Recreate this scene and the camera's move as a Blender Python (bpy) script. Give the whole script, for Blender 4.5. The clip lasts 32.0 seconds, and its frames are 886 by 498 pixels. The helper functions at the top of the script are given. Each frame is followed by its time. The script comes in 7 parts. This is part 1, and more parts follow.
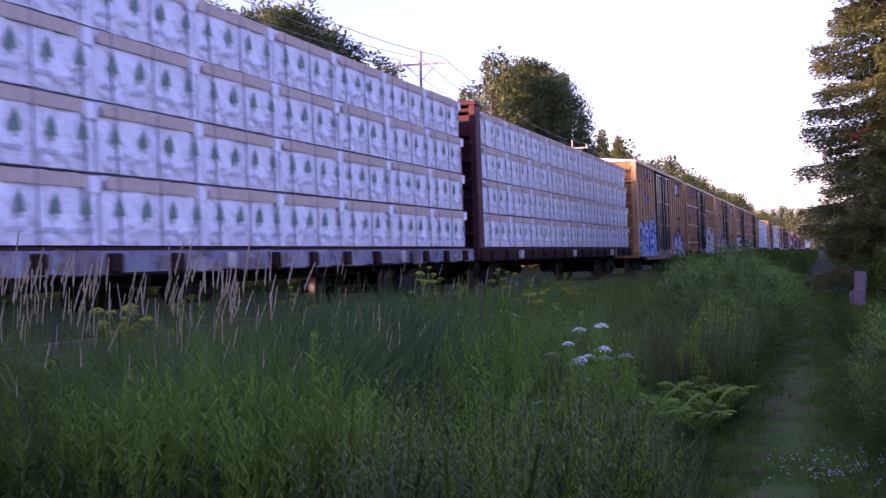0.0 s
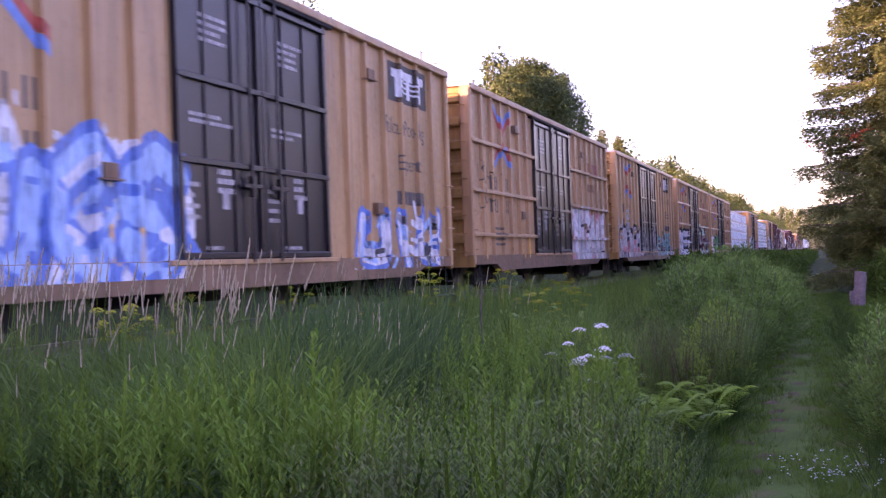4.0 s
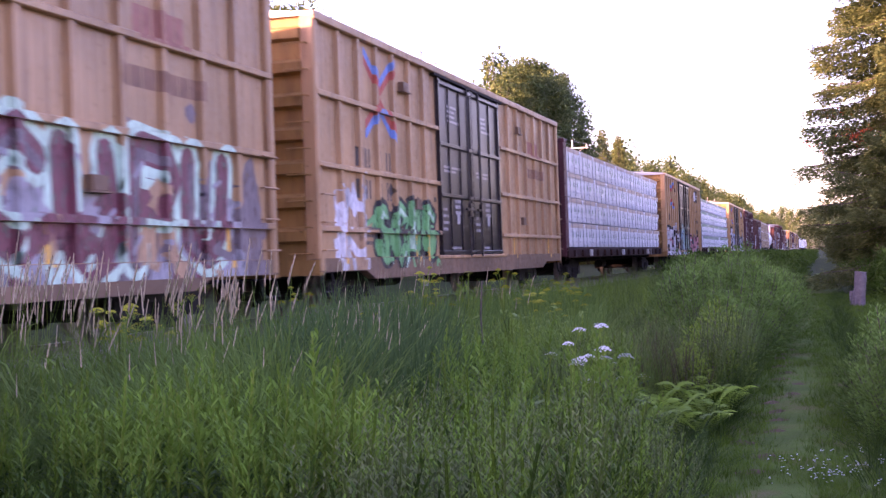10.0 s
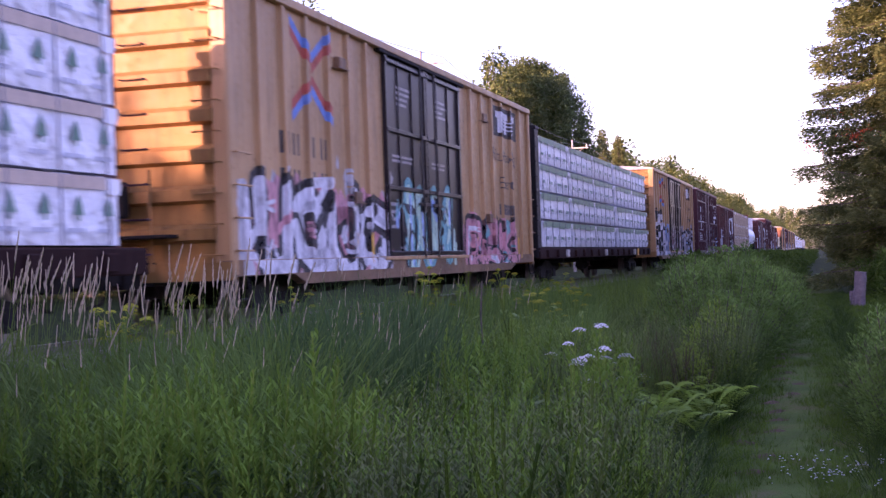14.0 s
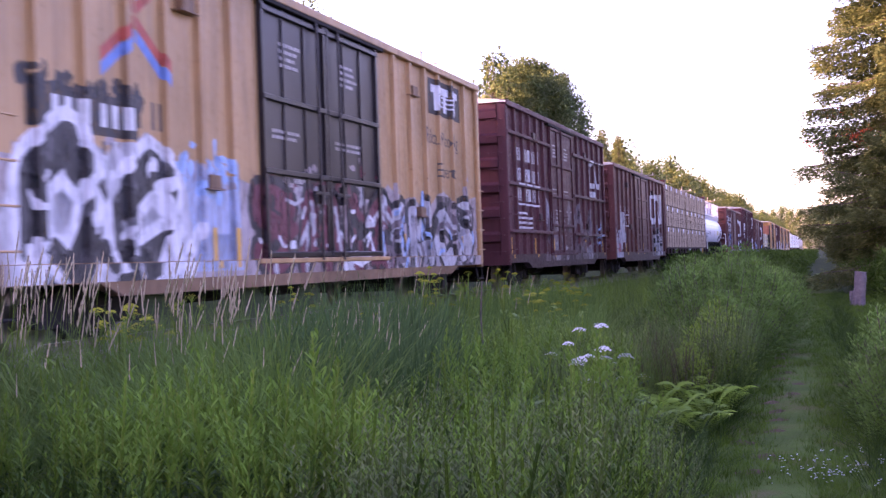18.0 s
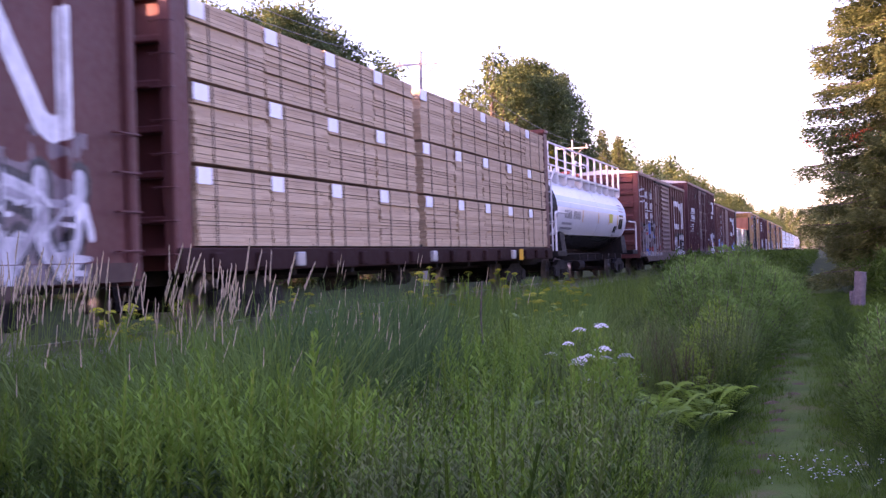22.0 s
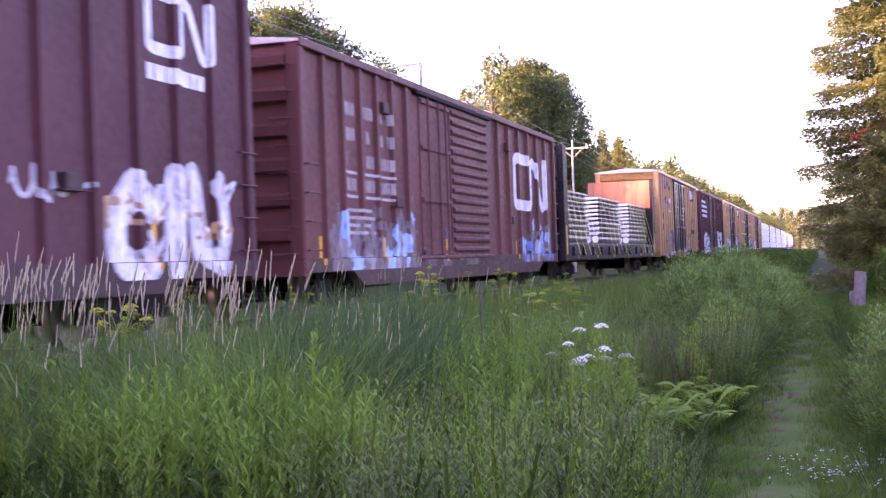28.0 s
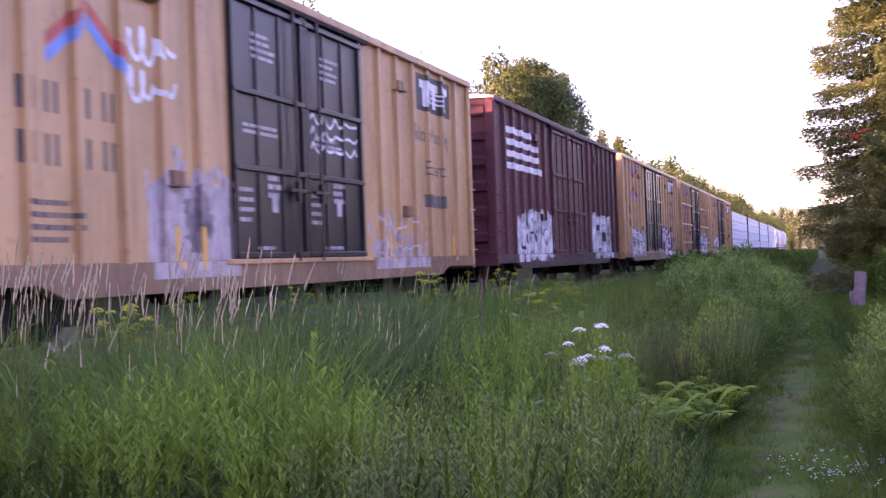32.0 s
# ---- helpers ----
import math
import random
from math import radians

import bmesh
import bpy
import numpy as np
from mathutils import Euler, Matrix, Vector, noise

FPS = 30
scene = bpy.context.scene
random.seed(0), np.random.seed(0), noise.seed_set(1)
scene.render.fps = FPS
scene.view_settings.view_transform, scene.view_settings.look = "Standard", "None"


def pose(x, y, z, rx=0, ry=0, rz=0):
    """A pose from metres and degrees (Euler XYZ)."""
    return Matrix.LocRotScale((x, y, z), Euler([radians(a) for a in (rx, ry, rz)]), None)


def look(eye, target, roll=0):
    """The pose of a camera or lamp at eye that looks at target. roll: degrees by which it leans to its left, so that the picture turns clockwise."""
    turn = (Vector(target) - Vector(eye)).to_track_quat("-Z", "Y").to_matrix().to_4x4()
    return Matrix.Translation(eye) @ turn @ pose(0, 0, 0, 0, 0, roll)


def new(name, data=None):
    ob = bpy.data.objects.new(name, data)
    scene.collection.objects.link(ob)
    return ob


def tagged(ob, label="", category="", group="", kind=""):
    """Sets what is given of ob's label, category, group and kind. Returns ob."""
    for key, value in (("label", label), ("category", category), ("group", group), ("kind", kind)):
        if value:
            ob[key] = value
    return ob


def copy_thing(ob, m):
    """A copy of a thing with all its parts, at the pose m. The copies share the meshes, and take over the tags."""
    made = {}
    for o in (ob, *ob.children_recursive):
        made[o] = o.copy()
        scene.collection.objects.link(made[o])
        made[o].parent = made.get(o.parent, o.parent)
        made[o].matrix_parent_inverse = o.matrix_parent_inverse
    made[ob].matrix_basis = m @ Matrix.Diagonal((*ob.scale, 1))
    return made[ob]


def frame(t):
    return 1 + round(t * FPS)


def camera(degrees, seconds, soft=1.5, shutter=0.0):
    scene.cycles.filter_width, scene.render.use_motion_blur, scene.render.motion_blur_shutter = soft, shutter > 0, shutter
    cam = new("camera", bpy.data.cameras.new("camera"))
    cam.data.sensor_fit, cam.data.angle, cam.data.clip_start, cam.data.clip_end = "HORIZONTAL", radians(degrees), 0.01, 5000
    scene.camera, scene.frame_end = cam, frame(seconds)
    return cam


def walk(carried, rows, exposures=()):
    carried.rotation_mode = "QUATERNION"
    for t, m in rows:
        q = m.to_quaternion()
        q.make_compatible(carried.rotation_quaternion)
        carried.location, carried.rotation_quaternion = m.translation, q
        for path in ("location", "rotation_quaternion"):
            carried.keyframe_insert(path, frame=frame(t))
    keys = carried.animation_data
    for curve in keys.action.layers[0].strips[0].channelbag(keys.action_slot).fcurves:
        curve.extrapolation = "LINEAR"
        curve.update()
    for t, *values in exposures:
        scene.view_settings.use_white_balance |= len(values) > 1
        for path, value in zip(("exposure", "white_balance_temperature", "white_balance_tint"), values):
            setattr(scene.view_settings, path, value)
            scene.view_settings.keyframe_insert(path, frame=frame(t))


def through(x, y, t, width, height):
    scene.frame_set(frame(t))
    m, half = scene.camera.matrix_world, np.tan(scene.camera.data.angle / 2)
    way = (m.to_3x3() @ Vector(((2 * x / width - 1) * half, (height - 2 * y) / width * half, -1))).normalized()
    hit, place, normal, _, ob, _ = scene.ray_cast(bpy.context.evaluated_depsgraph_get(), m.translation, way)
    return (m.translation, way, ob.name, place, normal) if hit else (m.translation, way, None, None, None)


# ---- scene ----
# World: the track runs along +Y, left of the camera, and the train comes towards it. z = 0 is the footpath.
EYE = (0.0, 0.0, 1.6)
cam = camera(38.41, 32.0, soft=1.35, shutter=0.3)
VIEW = look(EYE, (EYE[0] - 2.88464, EYE[1] + 9.57474, EYE[2] + 0.05726), -1.3)
# stops, kelvin and tint: the clip's camera opens up while dark wagons fill the picture
LIGHT = [(t, e - (.1 if 4 < t < 11 or 17 < t < 26 else .04), k, 80) for t, e, k in ((0, 1.76, 5700), (1, 1.83, 5700), (2, 1.90, 5700), (3.5, 2.4, 6100), (6, 2.88, 6300), (8, 2.85, 6300), (10, 2.9, 6300), (11, 2.78, 6200), (12, 2.25, 5900), (13, 1.9, 5700), (14.5, 2.3, 6100), (16.5, 2.0, 5800), (18, 2.8, 6200), (19, 3.15, 6300), (20, 3.3, 6300), (21, 3.3, 6300), (22, 2.75, 6250), (23, 2.6, 6200), (25, 2.75, 6300), (28, 3.28, 6300), (30, 2.98, 6300), (31, 2.55, 6300), (32, 2.8, 6300))]
walk(cam, [(0, VIEW), (32, VIEW)], exposures=LIGHT)

TRACK_X, RAIL_Z = -9.21, 0.55
CANT = -0.7


def travelled(t):
    """How far the train has come after t seconds, in metres."""
    return 372.3 * (t / 32) + 27.4 * (t / 32) ** 2


# ---------------------------------------------------------------- light
SUN_WAY = Vector((0.70, 0.71, 0.0)).normalized() * math.cos(radians(9)) + Vector((0, 0, -math.sin(radians(9))))
world = bpy.data.worlds.new("evening_sky")
scene.world = world
world.use_nodes = True
wn = world.node_tree
sky = wn.nodes.new("ShaderNodeTexSky")
sky.sky_type, sky.sun_disc = "NISHITA", False
sky.sun_elevation, sky.sun_rotation = radians(9), radians(224.6)
sky.air_density, sky.dust_density, sky.ozone_density = 1.0, 1.5, 1.6
wn.nodes["Background"].inputs[1].default_value = 0.15
wn.links.new(sky.outputs[0], wn.nodes["Background"].inputs[0])
sun_data = bpy.data.lights.new("sun", "SUN")
sun_data.energy, sun_data.angle, sun_data.color = 4.6, radians(0.6), (1.0, 0.67, 0.30)
sun = new("sun", sun_data)
sun.matrix_world = look((0, 0, 60), Vector((0, 0, 60)) + SUN_WAY)


# ---------------------------------------------------------------- materials
def material(name, rough=0.6, metal=0.0):
    m = bpy.data.materials.new(name)
    m.use_nodes = True
    b = m.node_tree.nodes["Principled BSDF"]
    b.inputs["Roughness"].default_value, b.inputs["Metallic"].default_value = rough, metal
    return m, m.node_tree, b


def node(tree, kind, **values):
    n = tree.nodes.new(kind)
    for k, v in values.items():
        n.inputs[k].default_value = v
    return n


def coords(tree, scale=(1, 1, 1)):
    tc, mp = tree.nodes.new("ShaderNodeTexCoord"), tree.nodes.new("ShaderNodeMapping")
    mp.inputs["Scale"].default_value = scale
    tree.links.new(tc.outputs["Object"], mp.inputs[0])
    return mp.outputs[0]


def noise_tex(tree, vec, scale, detail=4.0, rough=0.55):
    n = node(tree, "ShaderNodeTexNoise", Scale=scale, Detail=detail, Roughness=rough)
    tree.links.new(vec, n.inputs["Vector"])
    return n.outputs["Fac"]


def ramp(tree, fac, stops):
    r = tree.nodes.new("ShaderNodeValToRGB")
    e = r.color_ramp.elements
    while len(e) < len(stops):
        e.new(0.5)
    for el, (p, c) in zip(e, stops):
        el.position, el.color = p, (*c, 1) if len(c) == 3 else c
    tree.links.new(fac, r.inputs[0])
    return r.outputs[0]


def mix(tree, fac, a, b, kind="MIX"):
    n = tree.nodes.new("ShaderNodeMix")
    n.data_type, n.blend_type = "RGBA", kind
    for sock, val in ((n.inputs[0], fac), (n.inputs[6], a), (n.inputs[7], b)):
        if isinstance(val, (int, float)):
            sock.default_value = val
        elif isinstance(val, tuple):
            sock.default_value = (*val, 1)
        else:
            tree.links.new(val, sock)
    return n.outputs[2]


def bump(tree, b, height, strength=0.3, distance=0.02):
    n = node(tree, "ShaderNodeBump", Strength=strength, Distance=distance)
    tree.links.new(height, n.inputs["Height"])
    tree.links.new(n.outputs[0], b.inputs["Normal"])


def car_paint(name, colour, rust=(0.16, 0.07, 0.035), wear=0.5, rough=0.5, fade=0.25, gloss=0.22):
    """Weathered paint on steel: faded patches, streaks that run down, rust and road dirt."""
    m, t, b = material(name, rough)
    plain = coords(t)
    big = noise_tex(t, plain, 0.35, 3)
    fine = noise_tex(t, plain, 9.0, 6, 0.65)
    streak = noise_tex(t, coords(t, (3.0, 5.0, 0.25)), 1.6, 5, 0.6)
    b.inputs["Specular IOR Level"].default_value = gloss
    light = tuple(min(1, c * (1 + fade) + 0.003) for c in colour)
    dark = tuple(c * (1 - fade) for c in colour)
    c = mix(t, ramp(t, big, [(0.3, (0, 0, 0)), (0.7, (1, 1, 1))]), dark, light)
    c = mix(t, ramp(t, streak, [(0.47, (0, 0, 0)), (0.72, (wear * 0.8,) * 3)]), c, tuple(0.6 * x + 0.4 * y for x, y in zip(rust, dark)))
    c = mix(t, ramp(t, fine, [(0.62, (0, 0, 0)), (0.75, (wear, wear, wear))]), c, rust)
    t.links.new(c, b.inputs["Base Color"])
    t.links.new(ramp(t, fine, [(0.3, (rough - 0.12,) * 3), (0.75, (min(1, rough + 0.25),) * 3)]), b.inputs["Roughness"])
    bump(t, b, noise_tex(t, plain, 2.2, 3), 0.25, 0.03)
    return m


def plain_paint(name, colour, rough=0.55, vary=0.15, scale=4.0, metal=0.0):
    m, t, b = material(name, rough, metal)
    n = noise_tex(t, coords(t), scale, 6, 0.65)
    c = mix(t, ramp(t, n, [(0.3, (0, 0, 0)), (0.7, (1, 1, 1))]), tuple(x * (1 - vary) for x in colour), tuple(min(1, x * (1 + vary)) for x in colour))
    t.links.new(c, b.inputs["Base Color"])
    return m


def worn_through(name, colour, rough=0.55, vary=0.15, scale=4.0, lost=0.45):
    """Old lettering and spray paint, through which the coat below shows in flecks and runs."""
    m = plain_paint(name, colour, rough, vary, scale)
    t = m.node_tree
    gone = noise_tex(t, coords(t, (1, 1.6, 0.5)), 7.0, 6, 0.7)
    clear, ms = t.nodes.new("ShaderNodeBsdfTransparent"), t.nodes.new("ShaderNodeMixShader")
    t.links.new(ramp(t, gone, [(0.46, (0.04,) * 3), (0.72, (lost,) * 3)]), ms.inputs[0])
    t.links.new(t.nodes["Principled BSDF"].outputs[0], ms.inputs[1])
    t.links.new(clear.outputs[0], ms.inputs[2])
    t.links.new(ms.outputs[0], t.nodes["Material Output"].inputs[0])
    return m


def leaf_mat(name, a, b_col, through=0.22, rough=0.55, scale=3.0):
    """Leaves: two greens varied leaf by leaf and in wider patches; light shines through."""
    m, t, b = material(name, rough)
    geo = t.nodes.new("ShaderNodeNewGeometry")
    c1 = mix(t, geo.outputs["Random Per Island"], a, b_col)
    patch = noise_tex(t, coords(t), scale * 0.5, 4)
    c = mix(t, ramp(t, patch, [(0.38, (0, 0, 0)), (0.62, (0.75, 0.75, 0.75))]), c1, tuple(x * 0.55 for x in a))
    t.links.new(c, b.inputs["Base Color"])
    b.inputs["Specular IOR Level"].default_value = 0.10
    tr = t.nodes.new("ShaderNodeBsdfTranslucent")
    t.links.new(c, tr.inputs[0])
    ms = t.nodes.new("ShaderNodeMixShader")
    ms.inputs[0].default_value = through
    t.links.new(b.outputs[0], ms.inputs[1])
    t.links.new(tr.outputs[0], ms.inputs[2])
    t.links.new(ms.outputs[0], t.nodes["Material Output"].inputs[0])
    return m


def ground_mat(name, stops, scale, rough=0.95, strength=0.5):
    m, t, b = material(name, rough)
    v = coords(t)
    a, f = noise_tex(t, v, scale, 6, 0.6), noise_tex(t, v, scale * 14, 5, 0.7)
    c = mix(t, 0.35, ramp(t, a, stops), ramp(t, f, stops))
    b.inputs["Specular IOR Level"].default_value = 0.08
    t.links.new(c, b.inputs["Base Color"])
    bump(t, b, f, strength, 0.05)
    return m


YELLOW = car_paint("yellow_car_paint", (0.42, 0.240, 0.105), rust=(0.15, 0.075, 0.04), wear=0.8, fade=0.26, rough=.42, gloss=.4)
YELLOW_B = car_paint("tan_yellow_car_paint", (0.37, 0.208, 0.098), rust=(0.13, 0.06, 0.035), wear=0.95, fade=0.32, rough=.42, gloss=.4)
# grimy ends; the darker base also paints in the shade between cars
YELLOW_END = car_paint("grimy_shaded_yellow_end_paint", (0.28, 0.150, 0.045), rust=(0.09, 0.045, 0.03), wear=0.8, fade=0.3)
BLACK = plain_paint("black_door_paint", (0.013, 0.011, 0.016), .30, .35, 1.5)
BLACK.node_tree.nodes["Principled BSDF"].inputs["Specular IOR Level"].default_value = .36
MAROON = car_paint("maroon_car_paint", (0.080, 0.026, 0.031), rust=(0.06, 0.030, 0.028), wear=0.5, fade=.3, gloss=.16)
BROWN = car_paint("red_brown_car_paint", (0.108, 0.036, 0.033), rust=(0.07, 0.034, 0.028), wear=0.6, fade=.3, gloss=.2)
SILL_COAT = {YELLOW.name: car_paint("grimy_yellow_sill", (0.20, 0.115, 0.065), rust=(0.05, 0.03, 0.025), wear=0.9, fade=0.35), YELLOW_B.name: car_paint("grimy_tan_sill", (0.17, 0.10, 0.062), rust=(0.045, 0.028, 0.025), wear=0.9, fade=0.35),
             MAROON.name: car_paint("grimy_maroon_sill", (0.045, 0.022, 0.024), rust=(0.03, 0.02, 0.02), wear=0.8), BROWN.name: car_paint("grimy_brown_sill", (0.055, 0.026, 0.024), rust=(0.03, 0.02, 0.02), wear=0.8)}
RUSTY = car_paint("rusty_steel", (0.31, 0.135, 0.085), rust=(0.15, 0.06, 0.035), wear=0.9, rough=0.8, fade=.35)
GRIME = car_paint("grimy_black_steel", (0.012, 0.010, 0.010), rust=(0.035, 0.02, 0.015), wear=0.7, rough=0.75)
CHARCOAL = car_paint("charcoal_car_paint", (0.011, 0.010, 0.012), rust=(0.05, 0.028, 0.02), wear=0.5)
GALV = plain_paint("galvanised_steel", (0.42, 0.42, 0.43), 0.45, 0.2, 3.0, 0.6)
WHITE = worn_through("white_lettering", (0.72, 0.72, 0.75), 0.6, 0.15)
DIMWHITE = worn_through("faded_white_lettering", (0.45, 0.42, 0.43), 0.7, 0.25)
GREYTXT = worn_through("grey_lettering", (0.10, 0.085, 0.08), 0.7, 0.2)
SAFETY = plain_paint("yellow_reflector_tape", (0.75, 0.38, 0.02), 0.4, 0.1)
RED_P = worn_through("red_paint", (0.50, 0.08, 0.05), 0.55, 0.2)
BLUE_P = worn_through("blue_paint", (0.12, 0.24, 0.56), 0.55, 0.2)
STEEL = plain_paint("worn_rail_steel", (0.25, 0.22, 0.2), 0.35, 0.3, 6.0, 0.8)


# ---------------------------------------------------------------- mesh helpers
class Shape:
    """Collects vertices and faces of one part."""

    def __init__(self):
        self.v, self.f, self.mi = [], [], []

    def add(self, verts, faces, mi=0):
        o = len(self.v)
        self.v += [tuple(p) for p in verts]
        self.f += [tuple(i + o for i in q) for q in faces]
        self.mi += [mi] * len(faces)
        return self

    def box(self, x0, x1, y0, y1, z0, z1, mi=0):
        return self.add([(x, y, z) for z in (z0, z1) for y in (y0, y1) for x in (x0, x1)],
                        [(0, 2, 3, 1), (4, 5, 7, 6), (0, 1, 5, 4), (2, 6, 7, 3), (0, 4, 6, 2), (1, 3, 7, 5)], mi)

    def soft_box(self, x0, x1, y0, y1, z0, z1, c=0.02, mi=0):
        """A box with chamfered edges."""
        pts, ids = [], {}
        for ix, x in enumerate((x0, x1)):
            for iy, y in enumerate((y0, y1)):
                for iz, z in enumerate((z0, z1)):
                    sx, sy, sz = 1 - 2 * ix, 1 - 2 * iy, 1 - 2 * iz
                    for ax in range(3):
                        d = [sx * c, sy * c, sz * c]
                        d[ax] = 0
                        ids[ix, iy, iz, ax] = len(pts)
                        pts.append((x + d[0], y + d[1], z + d[2]))
        g = lambda *k: ids[k]
        faces = []
        for a in (0, 1):
            faces += [(g(a, 0, 0, 0), g(a, 1, 0, 0), g(a, 1, 1, 0), g(a, 0, 1, 0)), (g(0, a, 0, 1), g(1, a, 0, 1), g(1, a, 1, 1), g(0, a, 1, 1)),
                      (g(0, 0, a, 2), g(1, 0, a, 2), g(1, 1, a, 2), g(0, 1, a, 2))]
            for b in (0, 1):
                faces += [(g(0, a, b, 1), g(1, a, b, 1), g(1, a, b, 2), g(0, a, b, 2)), (g(a, 0, b, 0), g(a, 1, b, 0), g(a, 1, b, 2), g(a, 0, b, 2)),
                          (g(a, b, 0, 0), g(a, b, 1, 0), g(a, b, 1, 1), g(a, b, 0, 1))]
                for e in (0, 1):
                    faces.append((g(a, b, e, 0), g(a, b, e, 1), g(a, b, e, 2)))
        return self.add(pts, faces, mi)

    def tube(self, p, q, r, n=8, r2=None, mi=0, caps=True):
        p, q = Vector(p), Vector(q)
        w = (q - p).normalized()
        a = w.orthogonal().normalized()
        b = w.cross(a)
        r2 = r if r2 is None else r2
        ring = [(math.cos(2 * math.pi * i / n), math.sin(2 * math.pi * i / n)) for i in range(n)]
        vs = [p + (a * c + b * s) * r for c, s in ring] + [q + (a * c + b * s) * r2 for c, s in ring]
        fs = [(i, (i + 1) % n, n + (i + 1) % n, n + i) for i in range(n)]
        if caps:
            fs += [tuple(range(n - 1, -1, -1)), tuple(range(n, 2 * n))]
        return self.add(vs, fs, mi)

    def pipe(self, pts, r, n=6, mi=0):
        for p, q in zip(pts, pts[1:]):
            self.tube(p, q, r, n, mi=mi)
        return self

    def loft(self, rings, mi=0, closed=True, caps=True):
        n, o = len(rings[0]), 0
        vs = [p for r in rings for p in r]
        fs = []
        for k in range(len(rings) - 1):
            for i in range(n if closed else n - 1):
                j = (i + 1) % n
                fs.append((k * n + i, k * n + j, (k + 1) * n + j, (k + 1) * n + i))
        if caps:
            fs += [tuple(range(n - 1, -1, -1)), tuple(range((len(rings) - 1) * n, len(rings) * n))]
        return self.add(vs, fs, mi)

    def mesh(self, name, mats, smooth=False):
        me = bpy.data.meshes.new(name)
        me.from_pydata(self.v, [], self.f)
        for m in mats if isinstance(mats, (list, tuple)) else [mats]:
            me.materials.append(m)
        if any(self.mi):
            me.polygons.foreach_set("material_index", self.mi)
        if smooth:
            me.polygons.foreach_set("use_smooth", [True] * len(self.f))
        bm = bmesh.new()
        bm.from_mesh(me)
        bmesh.ops.recalc_face_normals(bm, faces=bm.faces)
        bm.to_mesh(me)
        bm.free()
        if smooth:
            me.set_sharp_from_angle(angle=radians(40))
        return me


def part(name, shape, mats, parent, label="", smooth=False):
    """Links one part under its thing. shape: a Shape, or a mesh that alike parts share."""
    me = shape.mesh(name, mats, smooth) if isinstance(shape, Shape) else shape
    ob = new(name, me)
    ob.parent = parent
    if label:
        ob["label"] = label
    return ob


def thing(name, label, category, group="", kind=""):
    return tagged(new(name), label, category, group, kind)


def raw_mesh(name, v, f, mats, mi=None, smooth=False):
    """A mesh straight from arrays of vertices and triangles or quads."""
    me = bpy.data.meshes.new(name)
    v, f = np.asarray(v, dtype=np.float32), np.asarray(f, dtype=np.int32)
    n, k = f.shape
    me.vertices.add(len(v))
    me.vertices.foreach_set("co", v.ravel())
    me.loops.add(n * k)
    me.loops.foreach_set("vertex_index", f.ravel())
    me.polygons.add(n)
    me.polygons.foreach_set("loop_start", np.arange(n, dtype=np.int32) * k)
    for m in mats if isinstance(mats, (list, tuple)) else [mats]:
        me.materials.append(m)
    if mi is not None:
        me.polygons.foreach_set("material_index", np.asarray(mi, dtype=np.int32))
    if smooth:
        me.polygons.foreach_set("use_smooth", np.ones(n, dtype=bool))
    me.update(calc_edges=True)
    return me


# ---------------------------------------------------------------- paint that lies on ribbed walls
GLYPHS = {
    "D": [[(0, 0), (0, 1), (.6, 1), (1, .7), (1, .3), (.6, 0), (0, 0)]],
    "E": [[(1, 1), (0, 1), (0, 0), (1, 0)], [(0, .5), (.8, .5)]],
    "B": [[(0, .5), (0, 1), (.8, 1), (.9, .75), (.7, .52), (0, .5), (0, 0), (.8, 0), (1, .25), (.7, .5)]],
    "R": [[(0, 0), (0, 1), (.8, 1), (1, .75), (.8, .5), (0, .5)], [(.4, .5), (1, 0)]],
    "T": [[(0, 1), (1, 1)], [(.5, 1), (.5, 0)]],
    "P": [[(0, 0), (0, 1), (.8, 1), (1, .75), (.8, .5), (0, .5)]],
    "N": [[(0, 0), (0, 1), (1, 0), (1, 1)]],
    "S": [[(1, .85), (.6, 1), (.1, .9), (.1, .6), (.9, .42), (.9, .1), (.4, 0), (0, .15)]],
    "K": [[(0, 0), (0, 1)], [(1, 1), (0, .45), (1, 0)]],
    "A": [[(0, 0), (.5, 1), (1, 0)], [(.2, .35), (.8, .35)]],
    "W": [[(0, 1), (.25, 0), (.5, .7), (.75, 0), (1, 1)]],
    "O": [[(.5, 1), (0, .8), (0, .2), (.5, 0), (1, .2), (1, .8), (.5, 1)]],
    "C": [[(1, .8), (.5, 1), (0, .75), (0, .25), (.5, 0), (1, .2)]],
    "M": [[(0, 0), (.1, 1), (.5, .3), (.9, 1), (1, 0)]],
    "Y": [[(0, 1), (.5, .5), (1, 1)], [(.5, .5), (.5, 0)]],
    "X": [[(0, 0), (1, 1)], [(0, 1), (1, 0)]],
    "I": [[(.5, 0), (.5, 1)]],
    "U": [[(0, 1), (0, .2), (.4, 0), (.8, .1), (1, .3), (1, 1)]],
}


def clip(poly, a, b):
    """A polygon of (y, z) cut to a <= y <= b."""
    for lim, sign in ((a, 1), (b, -1)):
        out = []
        for i, p in enumerate(poly):
            q = poly[i - 1]
            ip, iq = sign * (p[0] - lim) >= 0, sign * (q[0] - lim) >= 0
            if ip != iq:
                k = (lim - q[0]) / (p[0] - q[0])
                out.append((lim, q[1] + k * (p[1] - q[1])))
            if ip:
                out.append(p)
        poly = out
        if len(poly) < 3:
            return []
    return poly


